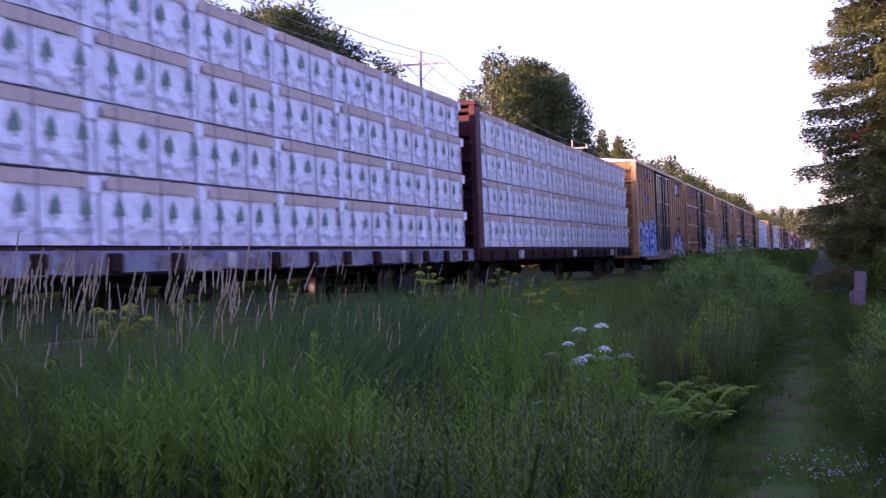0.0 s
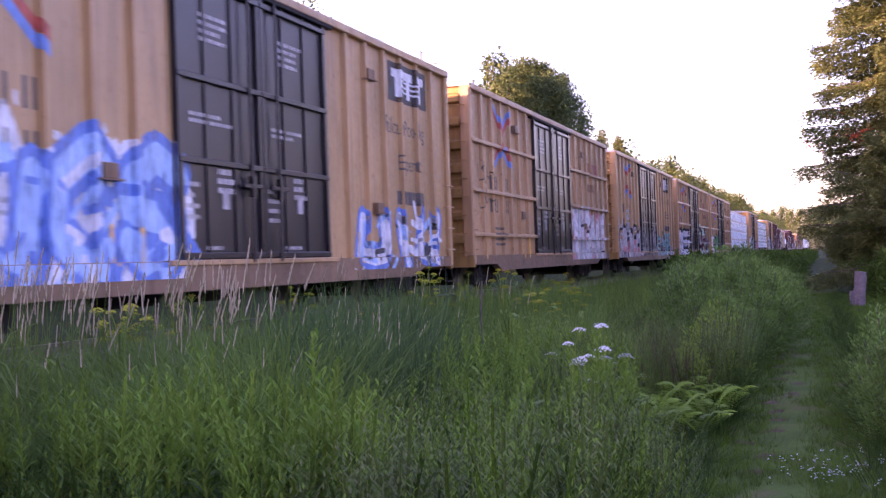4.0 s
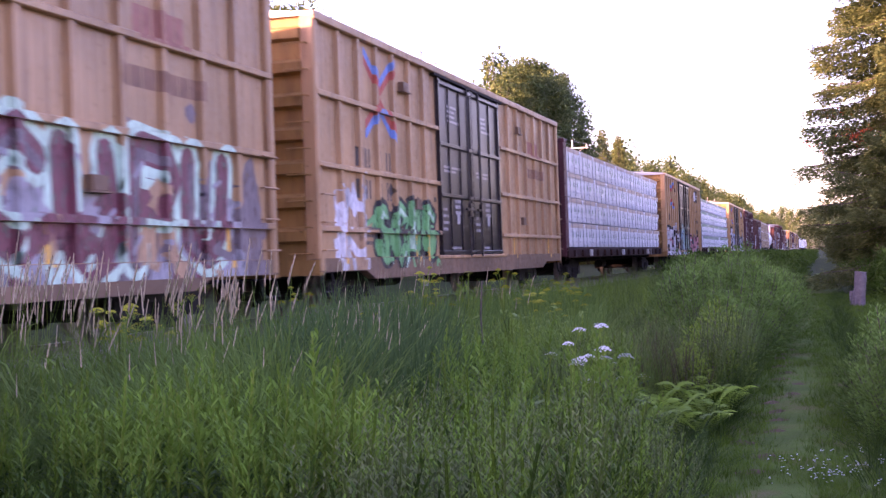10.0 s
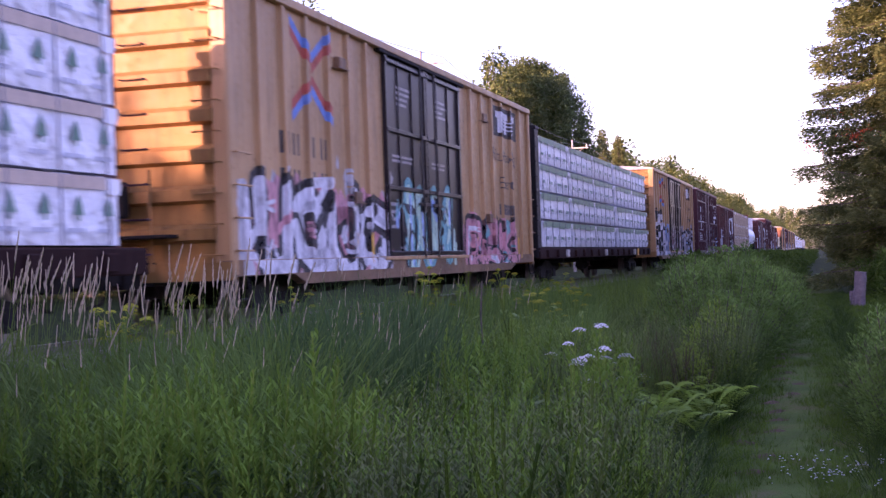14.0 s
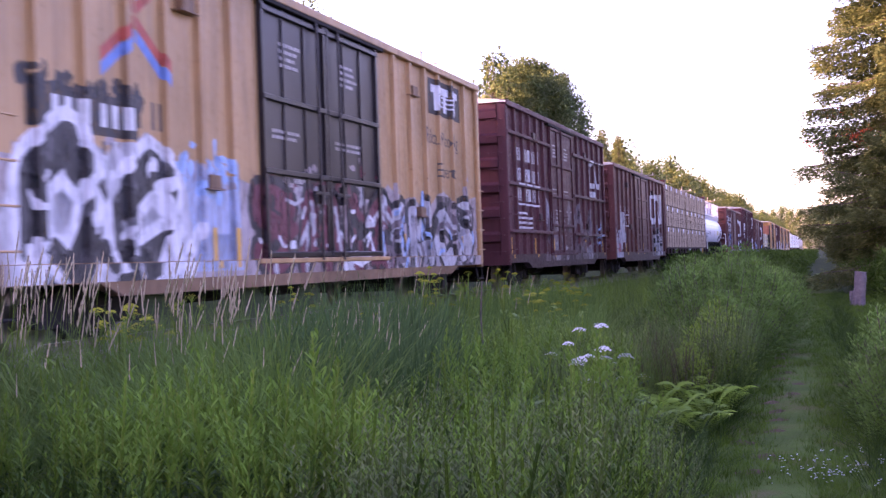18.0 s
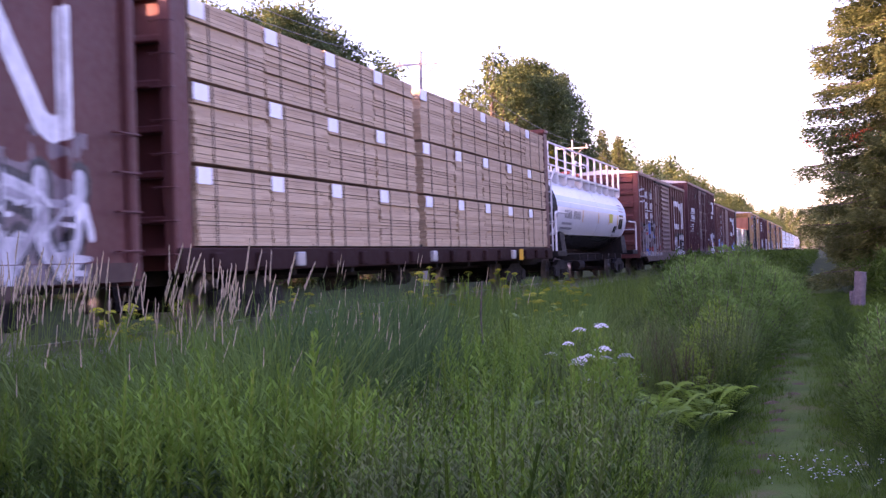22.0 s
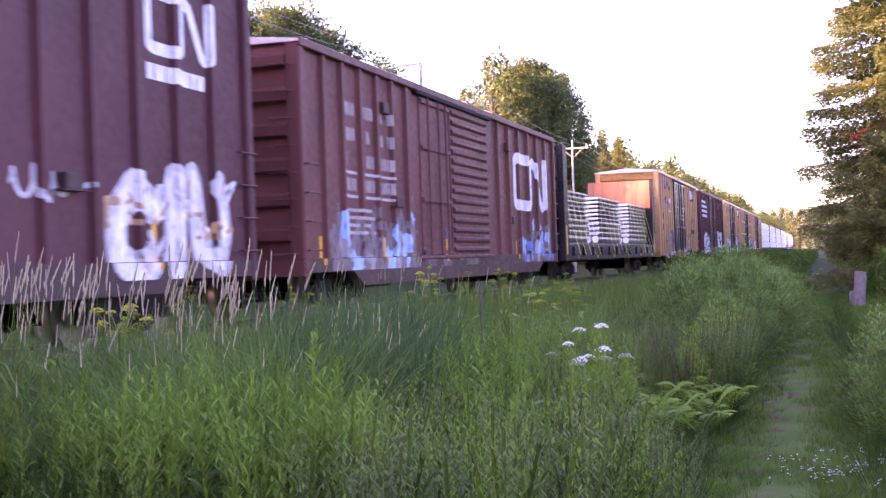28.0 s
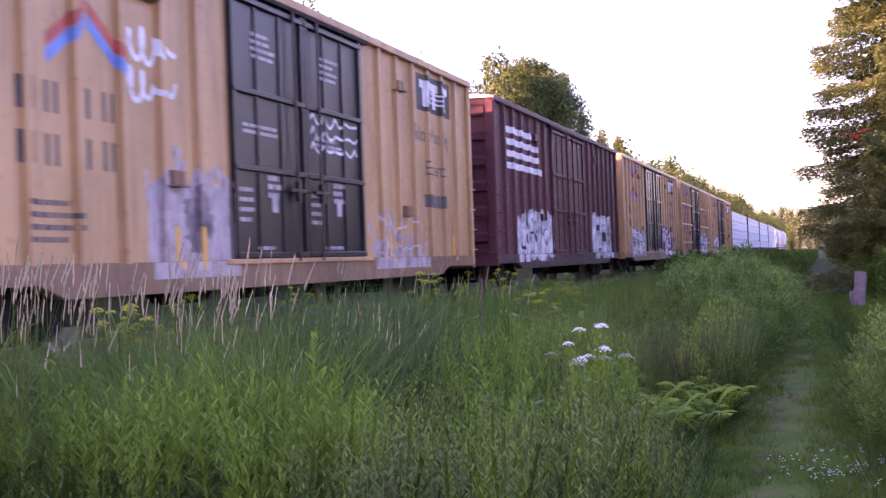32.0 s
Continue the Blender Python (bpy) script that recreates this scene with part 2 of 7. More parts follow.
def drape(polys, wall):
    """Lays polygons (y, z, material, layer) on a wall given as strips (y0, y1, x), or as bands of them (z0, z1, strips). Returns one Shape."""
    s = Shape()
    bands = wall if len(wall[0][2:]) and isinstance(wall[0][2], list) else [(-99, 99, wall)]
    for poly, mi, layer in polys:
        for b0, b1, strips in bands:
            if min(p[1] for p in poly) >= b1 or max(p[1] for p in poly) <= b0:
                continue
            cut = [(y, z) for z, y in clip([(z, y) for y, z in poly], b0, b1)]
            if len(cut) < 3:
                continue
            lo, hi = min(p[0] for p in cut), max(p[0] for p in cut)
            for y0, y1, x, *xe in strips:
                if y1 > lo and y0 < hi:
                    c = clip(cut, y0, y1)
                    if c:
                        slope = (xe[0] - x) / (y1 - y0) if xe else 0
                        s.add([(x + slope * (y - y0) + 0.003 + 0.0025 * layer, y, z) for y, z in c], [tuple(range(len(c)))], mi)
    return s


def stroke(pts, w, mi, layer):
    """A thick line with round ends and corners."""
    out = []
    for (a, b), (c, d) in zip(pts, pts[1:]):
        l = math.hypot(c - a, d - b) or 1e-6
        nx, ny = -(d - b) / l * w / 2, (c - a) / l * w / 2
        out.append(([(a + nx, b + ny), (a - nx, b - ny), (c - nx, d - ny), (c + nx, d + ny)], mi, layer))
    for a, b in pts:
        out.append(([(a + w / 2 * math.cos(k * math.pi / 4), b + w / 2 * math.sin(k * math.pi / 4)) for k in range(8)], mi, layer + 0.15))
    return out


def blob(rng, y, z, ry, rz, mi, layer, rough=0.25, n=18):
    ks = [1 + rng.uniform(-rough, rough) for _ in range(n)]
    return [([(y + ry * k * math.cos(2 * math.pi * i / n), z + rz * k * math.sin(2 * math.pi * i / n)) for i, k in enumerate(ks)], mi, layer)]


def bars(y, z, rows, length, h=0.05, gap=0.05, mi=0, rng=None, layer=0):
    """Rows of unreadable stencilled writing."""
    out = []
    for r in range(rows):
        zz, x = z - r * (h + gap), y
        end = y + length * (rng.uniform(0.6, 1) if rng else 1)
        while x < end:
            w = (rng.uniform(0.05, 0.16) if rng else 0.1) * (h / 0.05) ** 0.5
            out.append(([(x, zz), (x, zz - h), (min(x + w, end), zz - h), (min(x + w, end), zz)], mi, layer))
            x += w + 0.03
    return out


def graffiti(seed, y0, y1, z0, z1, letters, cloud=1, mess=1.0):
    """Spray-painted letters: 0 cloud, 1 outline, 2 fill, 3 second colour, 4 shine. Reads the way a viewer at +x sees it (y to the right)."""
    rng = random.Random(seed)
    polys, n = [], len(letters)
    w, h = (y1 - y0) / n, z1 - z0
    if cloud:
        for i in range(n * 3):
            polys += blob(rng, y0 + (i + .5) * w / 3, (z0 + z1) / 2 + rng.uniform(-.12, .12) * h, w * .36, h * rng.uniform(.45, .62), 0, 0, 0.16)
    thick = min(w, h) * 0.27
    wild = .04 if mess < .2 else .13
    for i, ch in enumerate(letters):
        a, b = y0 + i * w + w * .14, w * .72
        k, lift = rng.uniform(-.12, .12), rng.uniform(-.06, .06)
        for line in GLYPHS[ch]:
            pts = [(a + b * (p + k * q + rng.uniform(-wild, wild)), z0 + h * (.12 + .76 * q + lift + rng.uniform(-wild, wild) * .75)) for p, q in line]
            polys += stroke(pts, thick * 1.75, 1, 1)
            polys += stroke(pts, thick, 2, 2)
            if rng.random() < .7:
                polys += stroke([(p + thick * .2, q - thick * .2) for p, q in pts[:3]], thick * .35, 3, 3)
        for _ in range(3):
            y, z = a + rng.uniform(0, b), z0 + rng.uniform(.15, .9) * h
            polys += stroke([(y, z), (y + rng.uniform(.05, .2), z + rng.uniform(-.2, .2))], thick * .2, 4, 4)
    for k in range(int(n * 9 * mess)):
        y, z, q = rng.uniform(y0, y1), z0 + rng.uniform(.02, .9) * h, rng.uniform(.12, .45)
        pts = [(y, z), (y + rng.uniform(-q, q) * w, z + rng.uniform(-q, q) * h), (y + rng.uniform(-q, q) * w * 1.3, z + rng.uniform(-q, q) * h)]
        polys += stroke(pts, thick * rng.uniform(.15, .55), rng.choice((0, 1, 1, 2, 2, 3, 4)), 3 + .02 * k)
    for _ in range(n * 2):
        y, z = rng.uniform(y0, y1), z0 + rng.uniform(0, .3) * h
        polys += stroke([(y, z), (y + rng.uniform(-.02, .02), z - rng.uniform(.1, .35))], .025, rng.choice((1, 2, 3)), 2)
    return polys


def scrawl(seed, y0, y1, z0, z1, w=0.05, mi=0, n=3):
    """Thin hand-written tags."""
    rng = random.Random(seed)
    out = []
    for r in range(n):
        z = z1 - (z1 - z0) * (r + .5) / n
        hh, turns, pts = (z1 - z0) / n * .42, rng.uniform(3.2, 5.5), []
        for k in range(46):
            u = k / 45
            v = 2 * math.pi * turns * u
            size = .55 + .45 * math.sin(5.1 * u * rng.uniform(.97, 1.03) + r)
            pts.append((y0 + (y1 - y0) * u + hh * .45 * size * math.cos(v), z + hh * size * math.sin(v) + .1 * hh * math.sin(9 * u)))
        out += stroke(pts, w, mi, 1)
    return out


def letters_mesh(text, size, bold=0.0):
    """Readable words as triangles of (y, z)."""
    cu = bpy.data.curves.new("words", "FONT")
    cu.body, cu.size, cu.resolution_u, cu.offset = text, size, 3, bold
    ob = bpy.data.objects.new("words", cu)
    scene.collection.objects.link(ob)
    me = bpy.data.meshes.new_from_object(ob.evaluated_get(bpy.context.evaluated_depsgraph_get()))
    polys = [[(me.vertices[i].co.x, me.vertices[i].co.y) for i in p.vertices] for p in me.polygons]
    bpy.data.objects.remove(ob)
    bpy.data.meshes.remove(me)
    bpy.data.curves.remove(cu)
    return polys


def words(text, y, z, size, mi=0, layer=1):
    return [([(y + p, z + q) for p, q in poly], mi, layer) for poly in letters_mesh(text, size)]


SPRAY = {k: worn_through("spray_" + k, c, 0.5, 0.2, 2.5, 0.75) for k, c in dict(
    white=(0.72, 0.72, 0.78), black=(0.02, 0.02, 0.025), blue=(0.10, 0.22, 0.62), sky=(0.33, 0.52, 0.85), green=(0.10, 0.42, 0.16), mint=(0.45, 0.68, 0.55),
    pink=(0.68, 0.30, 0.34), red=(0.42, 0.05, 0.05), grey=(0.30, 0.29, 0.33), silver=(0.50, 0.50, 0.55), purple=(0.22, 0.12, 0.3), teal=(0.12, 0.42, 0.45), maroon=(0.16, 0.03, 0.05),
    tan=(0.45, 0.26, 0.14), slate=(0.20, 0.21, 0.30), haze2=(0.40, 0.34, 0.36), haze=(0.11, 0.07, 0.085), dusk=(0.17, 0.13, 0.15)).items()}


# ---------------------------------------------------------------- running gear
def wheel_mesh():
    s = Shape()
    prof = [(0.0, -0.07), (0.10, -0.09), (0.14, -0.03), (0.34, -0.02), (0.37, -0.06), (0.42, -0.065), (0.425, 0.045), (0.455, 0.05), (0.455, 0.08), (0.37, 0.075), (0.33, 0.03), (0.14, 0.04), (0.1, 0.08), (0.0, 0.08)]
    rings = [[(x, r * math.cos(2 * math.pi * i / 20), r * math.sin(2 * math.pi * i / 20)) for i in range(20)] for r, x in prof[1:-1]]
    return s.loft(rings).mesh("wheel", [STEEL], True)


def frame_mesh():
    """Cast side frame of a two-axle bogie, with its springs."""
    s = Shape()
    outer = [(-1.15, .38), (-1.15, .62), (-.75, .68), (-.35, .84), (.35, .84), (.75, .68), (1.15, .62), (1.15, .38), (.72, .42), (.38, .2), (-.38, .2), (-.72, .42)]
    s.loft([[(x, y, z) for y, z in outer] for x in (-.07, .07)])
    s.box(-.10, .10, -1.08, -.70, .34, .60).box(-.10, .10, .70, 1.08, .34, .60)
    for y in (-.2, 0, .2):
        s.tube((.09, y, .24), (.09, y, .55), .07, 8)
    return s.mesh("side_frame", [GRIME])


WHEEL, SIDEFRAME = wheel_mesh(), frame_mesh()
AXLE = Shape().tube((-.8, 0, .42), (.8, 0, .42), .085, 10).mesh("axle", [GRIME], True)
BOLSTER = Shape().box(-1.0, 1.0, -.2, .2, .45, .78).mesh("bolster", [GRIME])


def bogie(car, y):
    hub = part("bogie", BOLSTER, None, car)
    hub.location.y = y
    for sx in (-1, 1):
        f = part("side_frame", SIDEFRAME, None, hub)
        f.location = (sx * 1.0, 0, 0)
        for dy in (-.89, .89):
            w = part("wheel", WHEEL, None, hub)
            w.location, w.rotation_euler.z = (sx * .76, dy, .455), 0 if sx < 0 else math.pi
    for dy in (-.89, .89):
        part("axle", AXLE, None, hub).location.y = dy


def coupler(car, y, sign, z=0.85):
    s = Shape().box(-.16, .16, y, y + sign * .45, z - .16, z + .16).box(-.09, .09, y + sign * .4, y + sign * .85, z - .1, z + .1)
    s.box(-.2, .12, y + sign * .8, y + sign * 1.02, z - .15, z + .15).box(.04, .2, y + sign * .85, y + sign * 1.05, z - .15, z + .15)
    part("coupler", s, GRIME, car)
    hose = [(-.3, y, .75), (-.32, y + sign * .3, .5), (-.3, y + sign * .7, .45)]
    part("air_hose", Shape().pipe(hose, .025), GRIME, car)


def running_gear(car, half, inset=2.6, reach=0.0):
    for sgn in (-1, 1):
        bogie(car, sgn * (half - inset))
        coupler(car, sgn * half, sgn)
    s = Shape().box(-.33, .33, -half, half, .72, 1.05)
    for k in range(7):
        y = -half + 3.8 + k * (2 * half - 7.6) / 6
        s.box(-1.4, 1.4, y - .06, y + .06, .8, 1.0)
    part("centre_sill", s, GRIME, car)
    part("brake_cylinder", Shape().tube((.5, -.5, .62), (.5, .5, .62), .16, 12), GRIME, car)
    part("air_reservoir", Shape().tube((-.6, -1.2, .6), (-.6, .2, .6), .2, 12), GRIME, car)


def ladder(car, x, y0, y1, zs, mat, name="grab_iron"):
    for z in zs:
        part(name, Shape().pipe([(x - .07, y0, z), (x, y0, z), (x, y1, z), (x - .07, y1, z)], .014, 6), mat, car)


TRAIN = []          # (car, distance of its middle along the track at the start)
SCALE = 18800 / 17500


def place(car, s0, s1):
    car.matrix_world = pose(TRACK_X, (s0 + s1) / 2 * SCALE + START, RAIL_Z, 0, CANT, 0)
    TRAIN.append((car, (s0 + s1) / 2 * SCALE + START))


# near plane 7.66 m off the eye: 1 / (vanishing column - column) is 0 where the plane passes abreast of the lens
START = -2.31


# ---------------------------------------------------------------- boxcars
def boxcar(label, s0, s1, eave, paint, door_paint, group, name="boxcar", posts=7, rails=(), door=(0.352, 0.623), door_kind="plug", decals=(), end_paint=None,
           sill_drop=0.16, roof_mat=None, sill_z=0.82, curved=False, corrug=6, steps=()):
    L = (s1 - s0) * SCALE
    h, W, P = L / 2, 1.462, 1.55
    z0, z1 = sill_z, eave
    car = thing(name, label, "railway wagon", group)
    end_paint, roof_mat = end_paint or paint, roof_mat or GALV
    d0, d1 = -h + door[0] * L, -h + door[1] * L
    rng = random.Random(int(s0 * 10))
    # walls
    for sx, nm in ((1, "side_wall"), (-1, "side_wall")):
        s = Shape().box(*sorted((sx * (W - .06), sx * W)), -h + .05, h - .05, z0 + .1, z1)
        part(nm, s, paint, car)
        sill = Shape()
        k0, k1 = -h + 2.6, h - 2.6
        prof = [(-h, z0 + .22), (h, z0 + .22), (h, z0), (k1 + .5, z0), (k1, z0 - sill_drop), (k0, z0 - sill_drop), (k0 - .5, z0), (-h, z0)]
        sill.loft([[(x, y, z) for y, z in prof] for x in (sx * (W - .09), sx * (P - .012))])
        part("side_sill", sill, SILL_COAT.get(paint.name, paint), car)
        part("top_chord", Shape().soft_box(*sorted((sx * (W - .05), sx * (P + .02))), -h, h, z1 - .09, z1 + .05, .015), paint, car)
    # end walls, pressed into deep horizontal ribs
    for sy in (-1, 1):
        prof, hh = [], (z1 - z0 - .35) / corrug
        for k in range(corrug):
            zz = z0 + .2 + k * hh
            prof += [(0, zz), (.0, zz + hh * .50), (.125, zz + hh * .58), (.135, zz + hh * .86), (.02, zz + hh * .97)]
        prof += [(0, z1)]
        y_in = sy * (h - .12)
        front = [(y_in + sy * (.03 + p), z) for p, z in prof]
        s = Shape()
        s.loft([[(x, y, z) for y, z in front] + [(x, y_in - sy * .02, z1), (x, y_in - sy * .02, z0 + .2)] for x in (-W + .16, W - .16)])
        s.box(-W + .02, W - .02, *sorted((y_in - sy * .02, y_in + sy * .028)), z0 + .1, z1 + .02)
        part("end_wall", s, end_paint, car)
        for sx in (-1, 1):
            part("corner_post", Shape().soft_box(*sorted((sx * (W - .17), sx * (P - .003))), *sorted((sy * (h - .2), sy * h)), z0, z1 + .02, .03), paint, car)
        part("end_sill", Shape().box(-P + .02, P - .02, *sorted((sy * (h - .15), sy * (h + .02))), z0 - .05, z0 + .2), end_paint, car)
        for z in [z0 + .3 + .42 * k for k in range(9 if eave > 4.7 else 8)]:
            if z < z1 - .2:
                part("grab_iron", Shape().pipe([(1.05, sy * (h - .02), z), (1.05, sy * (h + .1), z), (1.42, sy * (h + .1), z), (1.42, sy * (h - .02), z)], .013, 6), end_paint, car)
        ye = sy * (h + .02)
        part("brake_housing", Shape().soft_box(-.62, .02, *sorted((ye, ye + sy * .16)), z0 + .85, z0 + 1.35, .03), GRIME, car)
        part("brake_step", Shape().soft_box(-.75, .75, *sorted((ye, ye + sy * .30)), z0 + .55, z0 + .60, .01), GRIME, car)
        part("brake_rod", Shape().tube((.35, ye + sy * .05, z0 + .1), (.35, ye + sy * .05, z0 + 1.5), .025, 6), end_paint, car)
    # roof
    ridge = z1 + .16
    s = Shape().loft([[(-P, y, z1 + .02), (-.1, y, ridge), (.1, y, ridge), (P, y, z1 + .02), (P, y, z1 - .02), (-P, y, z1 - .02)] for y in (-h - .02, h + .02)])
    part("roof", s, roof_mat, car)
    n = 13
    for k in range(n):
        y = -h + .3 + k * (L - .6) / (n - 1)
        part("roof_rib", Shape().loft([[(-P, yy, z1 + .06), (0, yy, ridge + .045), (P, yy, z1 + .06), (P, yy, z1 + .015), (0, yy, ridge - .005), (-P, yy, z1 + .015)] for yy in (y - .05, y + .05)]), roof_mat, car)
    # posts and rails
    ys = []
    for a, b in ((-h + .18, d0), (d1, h - .18)):
        gap = (b - a) / (posts + 1)
        ys += [a + gap * (i + 1) for i in range(posts)]
    strips, last = [], -h
    for y in ys:
        for sx in (-1, 1):
            s = Shape().loft([[(sx * (W - .005), y - .075, z), (sx * (P - .01), y - .055, z), (sx * (P - .01), y + .055, z), (sx * (W - .005), y + .075, z)] for z in (z0 + .2, z1 - .05)])
            part("side_post", s, paint, car)
        strips += [(last, y - .075, W), (y - .075, y - .055, W, P - .01), (y - .055, y + .055, P - .01), (y + .055, y + .075, P - .01, W)]
        last = y + .075
        if last < d0 < y + 1.6 and y == max(q for q in ys if q < d0):
            strips += [(last, d0, W), (d0, d1, W + .045)]
            last = d1
    strips.append((last, h, W))
    for frac in rails:
        z = z0 + (z1 - z0) * frac
        for a, b in ((-h + .05, d0 - .05), (d1 + .05, h - .05)):
            part("side_rail", Shape().soft_box(W - .01, P + .012, a, b, z - .045, z + .045, .012), paint, car)
            part("side_rail", Shape().soft_box(-P - .012, -W + .01, a, b, z - .045, z + .045, .012), paint, car)
    # doors
    dz0, dz1 = z0 + .24, z1 - .16
    for sx in (1, -1):
        X = lambda a, b: sorted((sx * a, sx * b))
        if door_kind == "plug":
            mid = (d0 + d1) / 2
            for a, b in ((d0 + .03, mid - .02), (mid + .02, d1 - .03)):
                leaf = part("door", Shape().soft_box(*X(W - .02, W + .035), a, b, dz0, dz1, .01), door_paint, car, "black plug door leaf" if door_paint is BLACK else "")
                hgt = dz1 - dz0
                for e0 in (a, b - .1):
                    part("door_edge", Shape().box(*X(W + .03, W + .085), e0, e0 + .1, dz0, dz1), door_paint, leaf)
                for q in (0.012, .34, .63, .975):
                    part("door_beam", Shape().soft_box(*X(W + .03, W + .10), a, b, dz0 + hgt * q - .035, dz0 + hgt * q + .045, .01), door_paint, leaf)
                for q in (.33, .66):
                    yy = a + (b - a) * q
                    part("door_stiffener", Shape().box(*X(W + .03, W + .062), yy - .035, yy + .035, dz0, dz1), door_paint, leaf)
                yy = a + (b - a) * (.82 if a == d0 + .03 else .18)
                part("lock_rod", Shape().tube((sx * (W + .12), yy, dz0 - .05), (sx * (W + .12), yy, dz1), .022, 8), door_paint, leaf)
                part("lock_handle", Shape().soft_box(*X(W + .1, W + .15), yy - .3, yy + .3, dz0 + .98, dz0 + 1.04, .01).box(*X(W + .09, W + .16), yy - .06, yy + .06, dz0 + .85, dz0 + 1.15), door_paint, leaf)
        elif door_kind == "corrugated":
            mid = d0 + (d1 - d0) * .4
            leaf = part("door", Shape().soft_box(*X(W - .02, W + .05), mid, d1 - .02, dz0, dz1, .01), door_paint, car, "corrugated sliding door")
            nn = 15
            for k in range(nn):
                z = dz0 + .12 + k * (dz1 - dz0 - .24) / (nn - 1)
                part("door_rib", Shape().loft([[(sx * (W + .045), y, z - .08), (sx * (W + .10), y, z - .02), (sx * (W + .10), y, z + .03), (sx * (W + .045), y, z + .07)] for y in (mid + .08, d1 - .1)]), door_paint, leaf)
            leaf2 = part("door", Shape().soft_box(*X(W - .02, W + .03), d0 + .02, mid - .02, dz0, dz1, .01), paint, car)
            for q in (.02, .35, .68, .97):
                part("door_beam", Shape().box(*X(W + .025, W + .08), d0 + .04, mid - .04, dz0 + (dz1 - dz0) * q - .04, dz0 + (dz1 - dz0) * q + .04), paint, leaf2)
            for q in (.2, .55, .8):
                part("lock_rod", Shape().tube((sx * (W + .09), d0 + (mid - d0) * q, dz0), (sx * (W + .09), d0 + (mid - d0) * q, dz1), .022, 8), paint, leaf2)
        else:
            leaf = part("door", Shape().soft_box(*X(W - .02, W + .05), d0 + .02, d1 - .02, dz0, dz1, .01), door_paint, car)
            for q in (.01, .22, .45, .7, .985):
                part("door_beam", Shape().soft_box(*X(W + .045, W + .10), d0 + .04, d1 - .04, dz0 + (dz1 - dz0) * q - .04, dz0 + (dz1 - dz0) * q + .04, .01), door_paint, leaf)
            for q in (.03, .30, .52, .97):
                yy = d0 + (d1 - d0) * q
                part("door_stiffener", Shape().box(*X(W + .045, W + .085), yy - .04, yy + .04, dz0, dz1), door_paint, leaf)
            part("lock_rod", Shape().tube((sx * (W + .13), d0 + (d1 - d0) * .4, dz0), (sx * (W + .13), d0 + (d1 - d0) * .4, dz1), .025, 8), door_paint, leaf)
            part("lock_handle", Shape().tube((sx * (W + .13), d0 + (d1 - d0) * .4, dz0 + 1.1), (sx * (W + .13), d0 + (d1 - d0) * .6, dz0 + 1.1), .03, 8), door_paint, leaf)
        for z, nm in ((dz0 - .04, "door_track"), (dz1 + .04, "door_track")):
            part(nm, Shape().soft_box(*X(W - .01, W + .11), d0 - .3, d1 + .3, z - .035, z + .035, .01), paint if nm == "door_track" and z < 2 else GRIME, car)
    # ladder rungs on the sides near both ends, and small fittings
    for sy in (-1, 1):
        ya, yb = sorted((sy * (h - .08), sy * (h - .55)))
        for z in [z0 + .35 + .45 * k for k in range(4)]:
            ladder(car, P + .06, ya, yb, (z,), paint)
    part("sill_step", Shape().pipe([(P - .05, -h + .1, z0), (P, -h + .1, z0 - .32), (P, -h + .55, z0 - .32), (P - .05, -h + .55, z0)], .018), GRIME, car)
    part("sill_step", Shape().pipe([(P - .05, h - .1, z0), (P, h - .1, z0 - .32), (P, h - .55, z0 - .32), (P - .05, h - .55, z0)], .018), GRIME, car)
    for y, z in ((d0 - 2.2, z1 - .65), (d1 + 2.1, z1 - .65), (d0 - 1.6, z0 + 1.25), (d1 + 2.4, z0 + 1.1)):
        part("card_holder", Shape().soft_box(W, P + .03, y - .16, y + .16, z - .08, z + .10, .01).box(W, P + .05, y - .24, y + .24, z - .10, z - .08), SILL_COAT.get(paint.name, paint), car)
    strips = [q for q in strips if q[1] > q[0]]
    wall, low = [(z0 + .01, z0 + .215, [(-h, h, P - .012)])], z0 + .225
    for frac in rails:
        z = z0 + (z1 - z0) * frac
        wall += [(low, z - .046, strips), (z - .044, z + .044, [(-h + .05, d0 - .05, P + .012), (d1 + .05, h - .05, P + .012)])]
        low = z + .046
    wall.append((low, z1 - .1, strips))
    for nm, polys, mats, lab in decals:
        laid = polys(-h, L, z0, z1 - z0, rng)
        if nm == "reflector":
            for one in laid:
                part(nm, drape([one], wall), mats, car, lab)
            continue
        ob = part(nm, drape(laid, wall), mats, car, lab)
        if nm in ("graffiti", "roundel", "car_marking", "door_stencil", "company_name", "faded_lettering", "pool_sign"):
            tagged(ob, kind="stuff")
    running_gear(car, h)
    place(car, s0, s1)
    return car


# decals: each takes the wall's start, length, foot and height and gives polygons
def box(y0, y1, z0, z1, mi=0, layer=0):
    return [([(y0, z0), (y1, z0), (y1, z1), (y0, z1)], mi, layer)]


def cross_mark(f, k=1.0):
    """The faded red and blue chevrons of a pooled boxcar."""
    def make(a, L, z, H, rng):
        y, zc = a + f * L, z + .765 * H
        out = []
        for sy in (-1, 1):
            for sz in (-1, 1):
                for off, m2 in ((0, 1), (.17, 0)):
                    w = .16
                    p = [(y + sy * .02, zc + sz * off), (y + sy * .78, zc + sz * (.50 + off)), (y + sy * .78, zc + sz * (.50 + off + w)), (y + sy * .02, zc + sz * (off + w))]
                    out.append((p, m2, 1 + .4 * m2))
        return out
    return ("roundel", make, [BLUE_P, RED_P], "faded red and blue chevron mark")


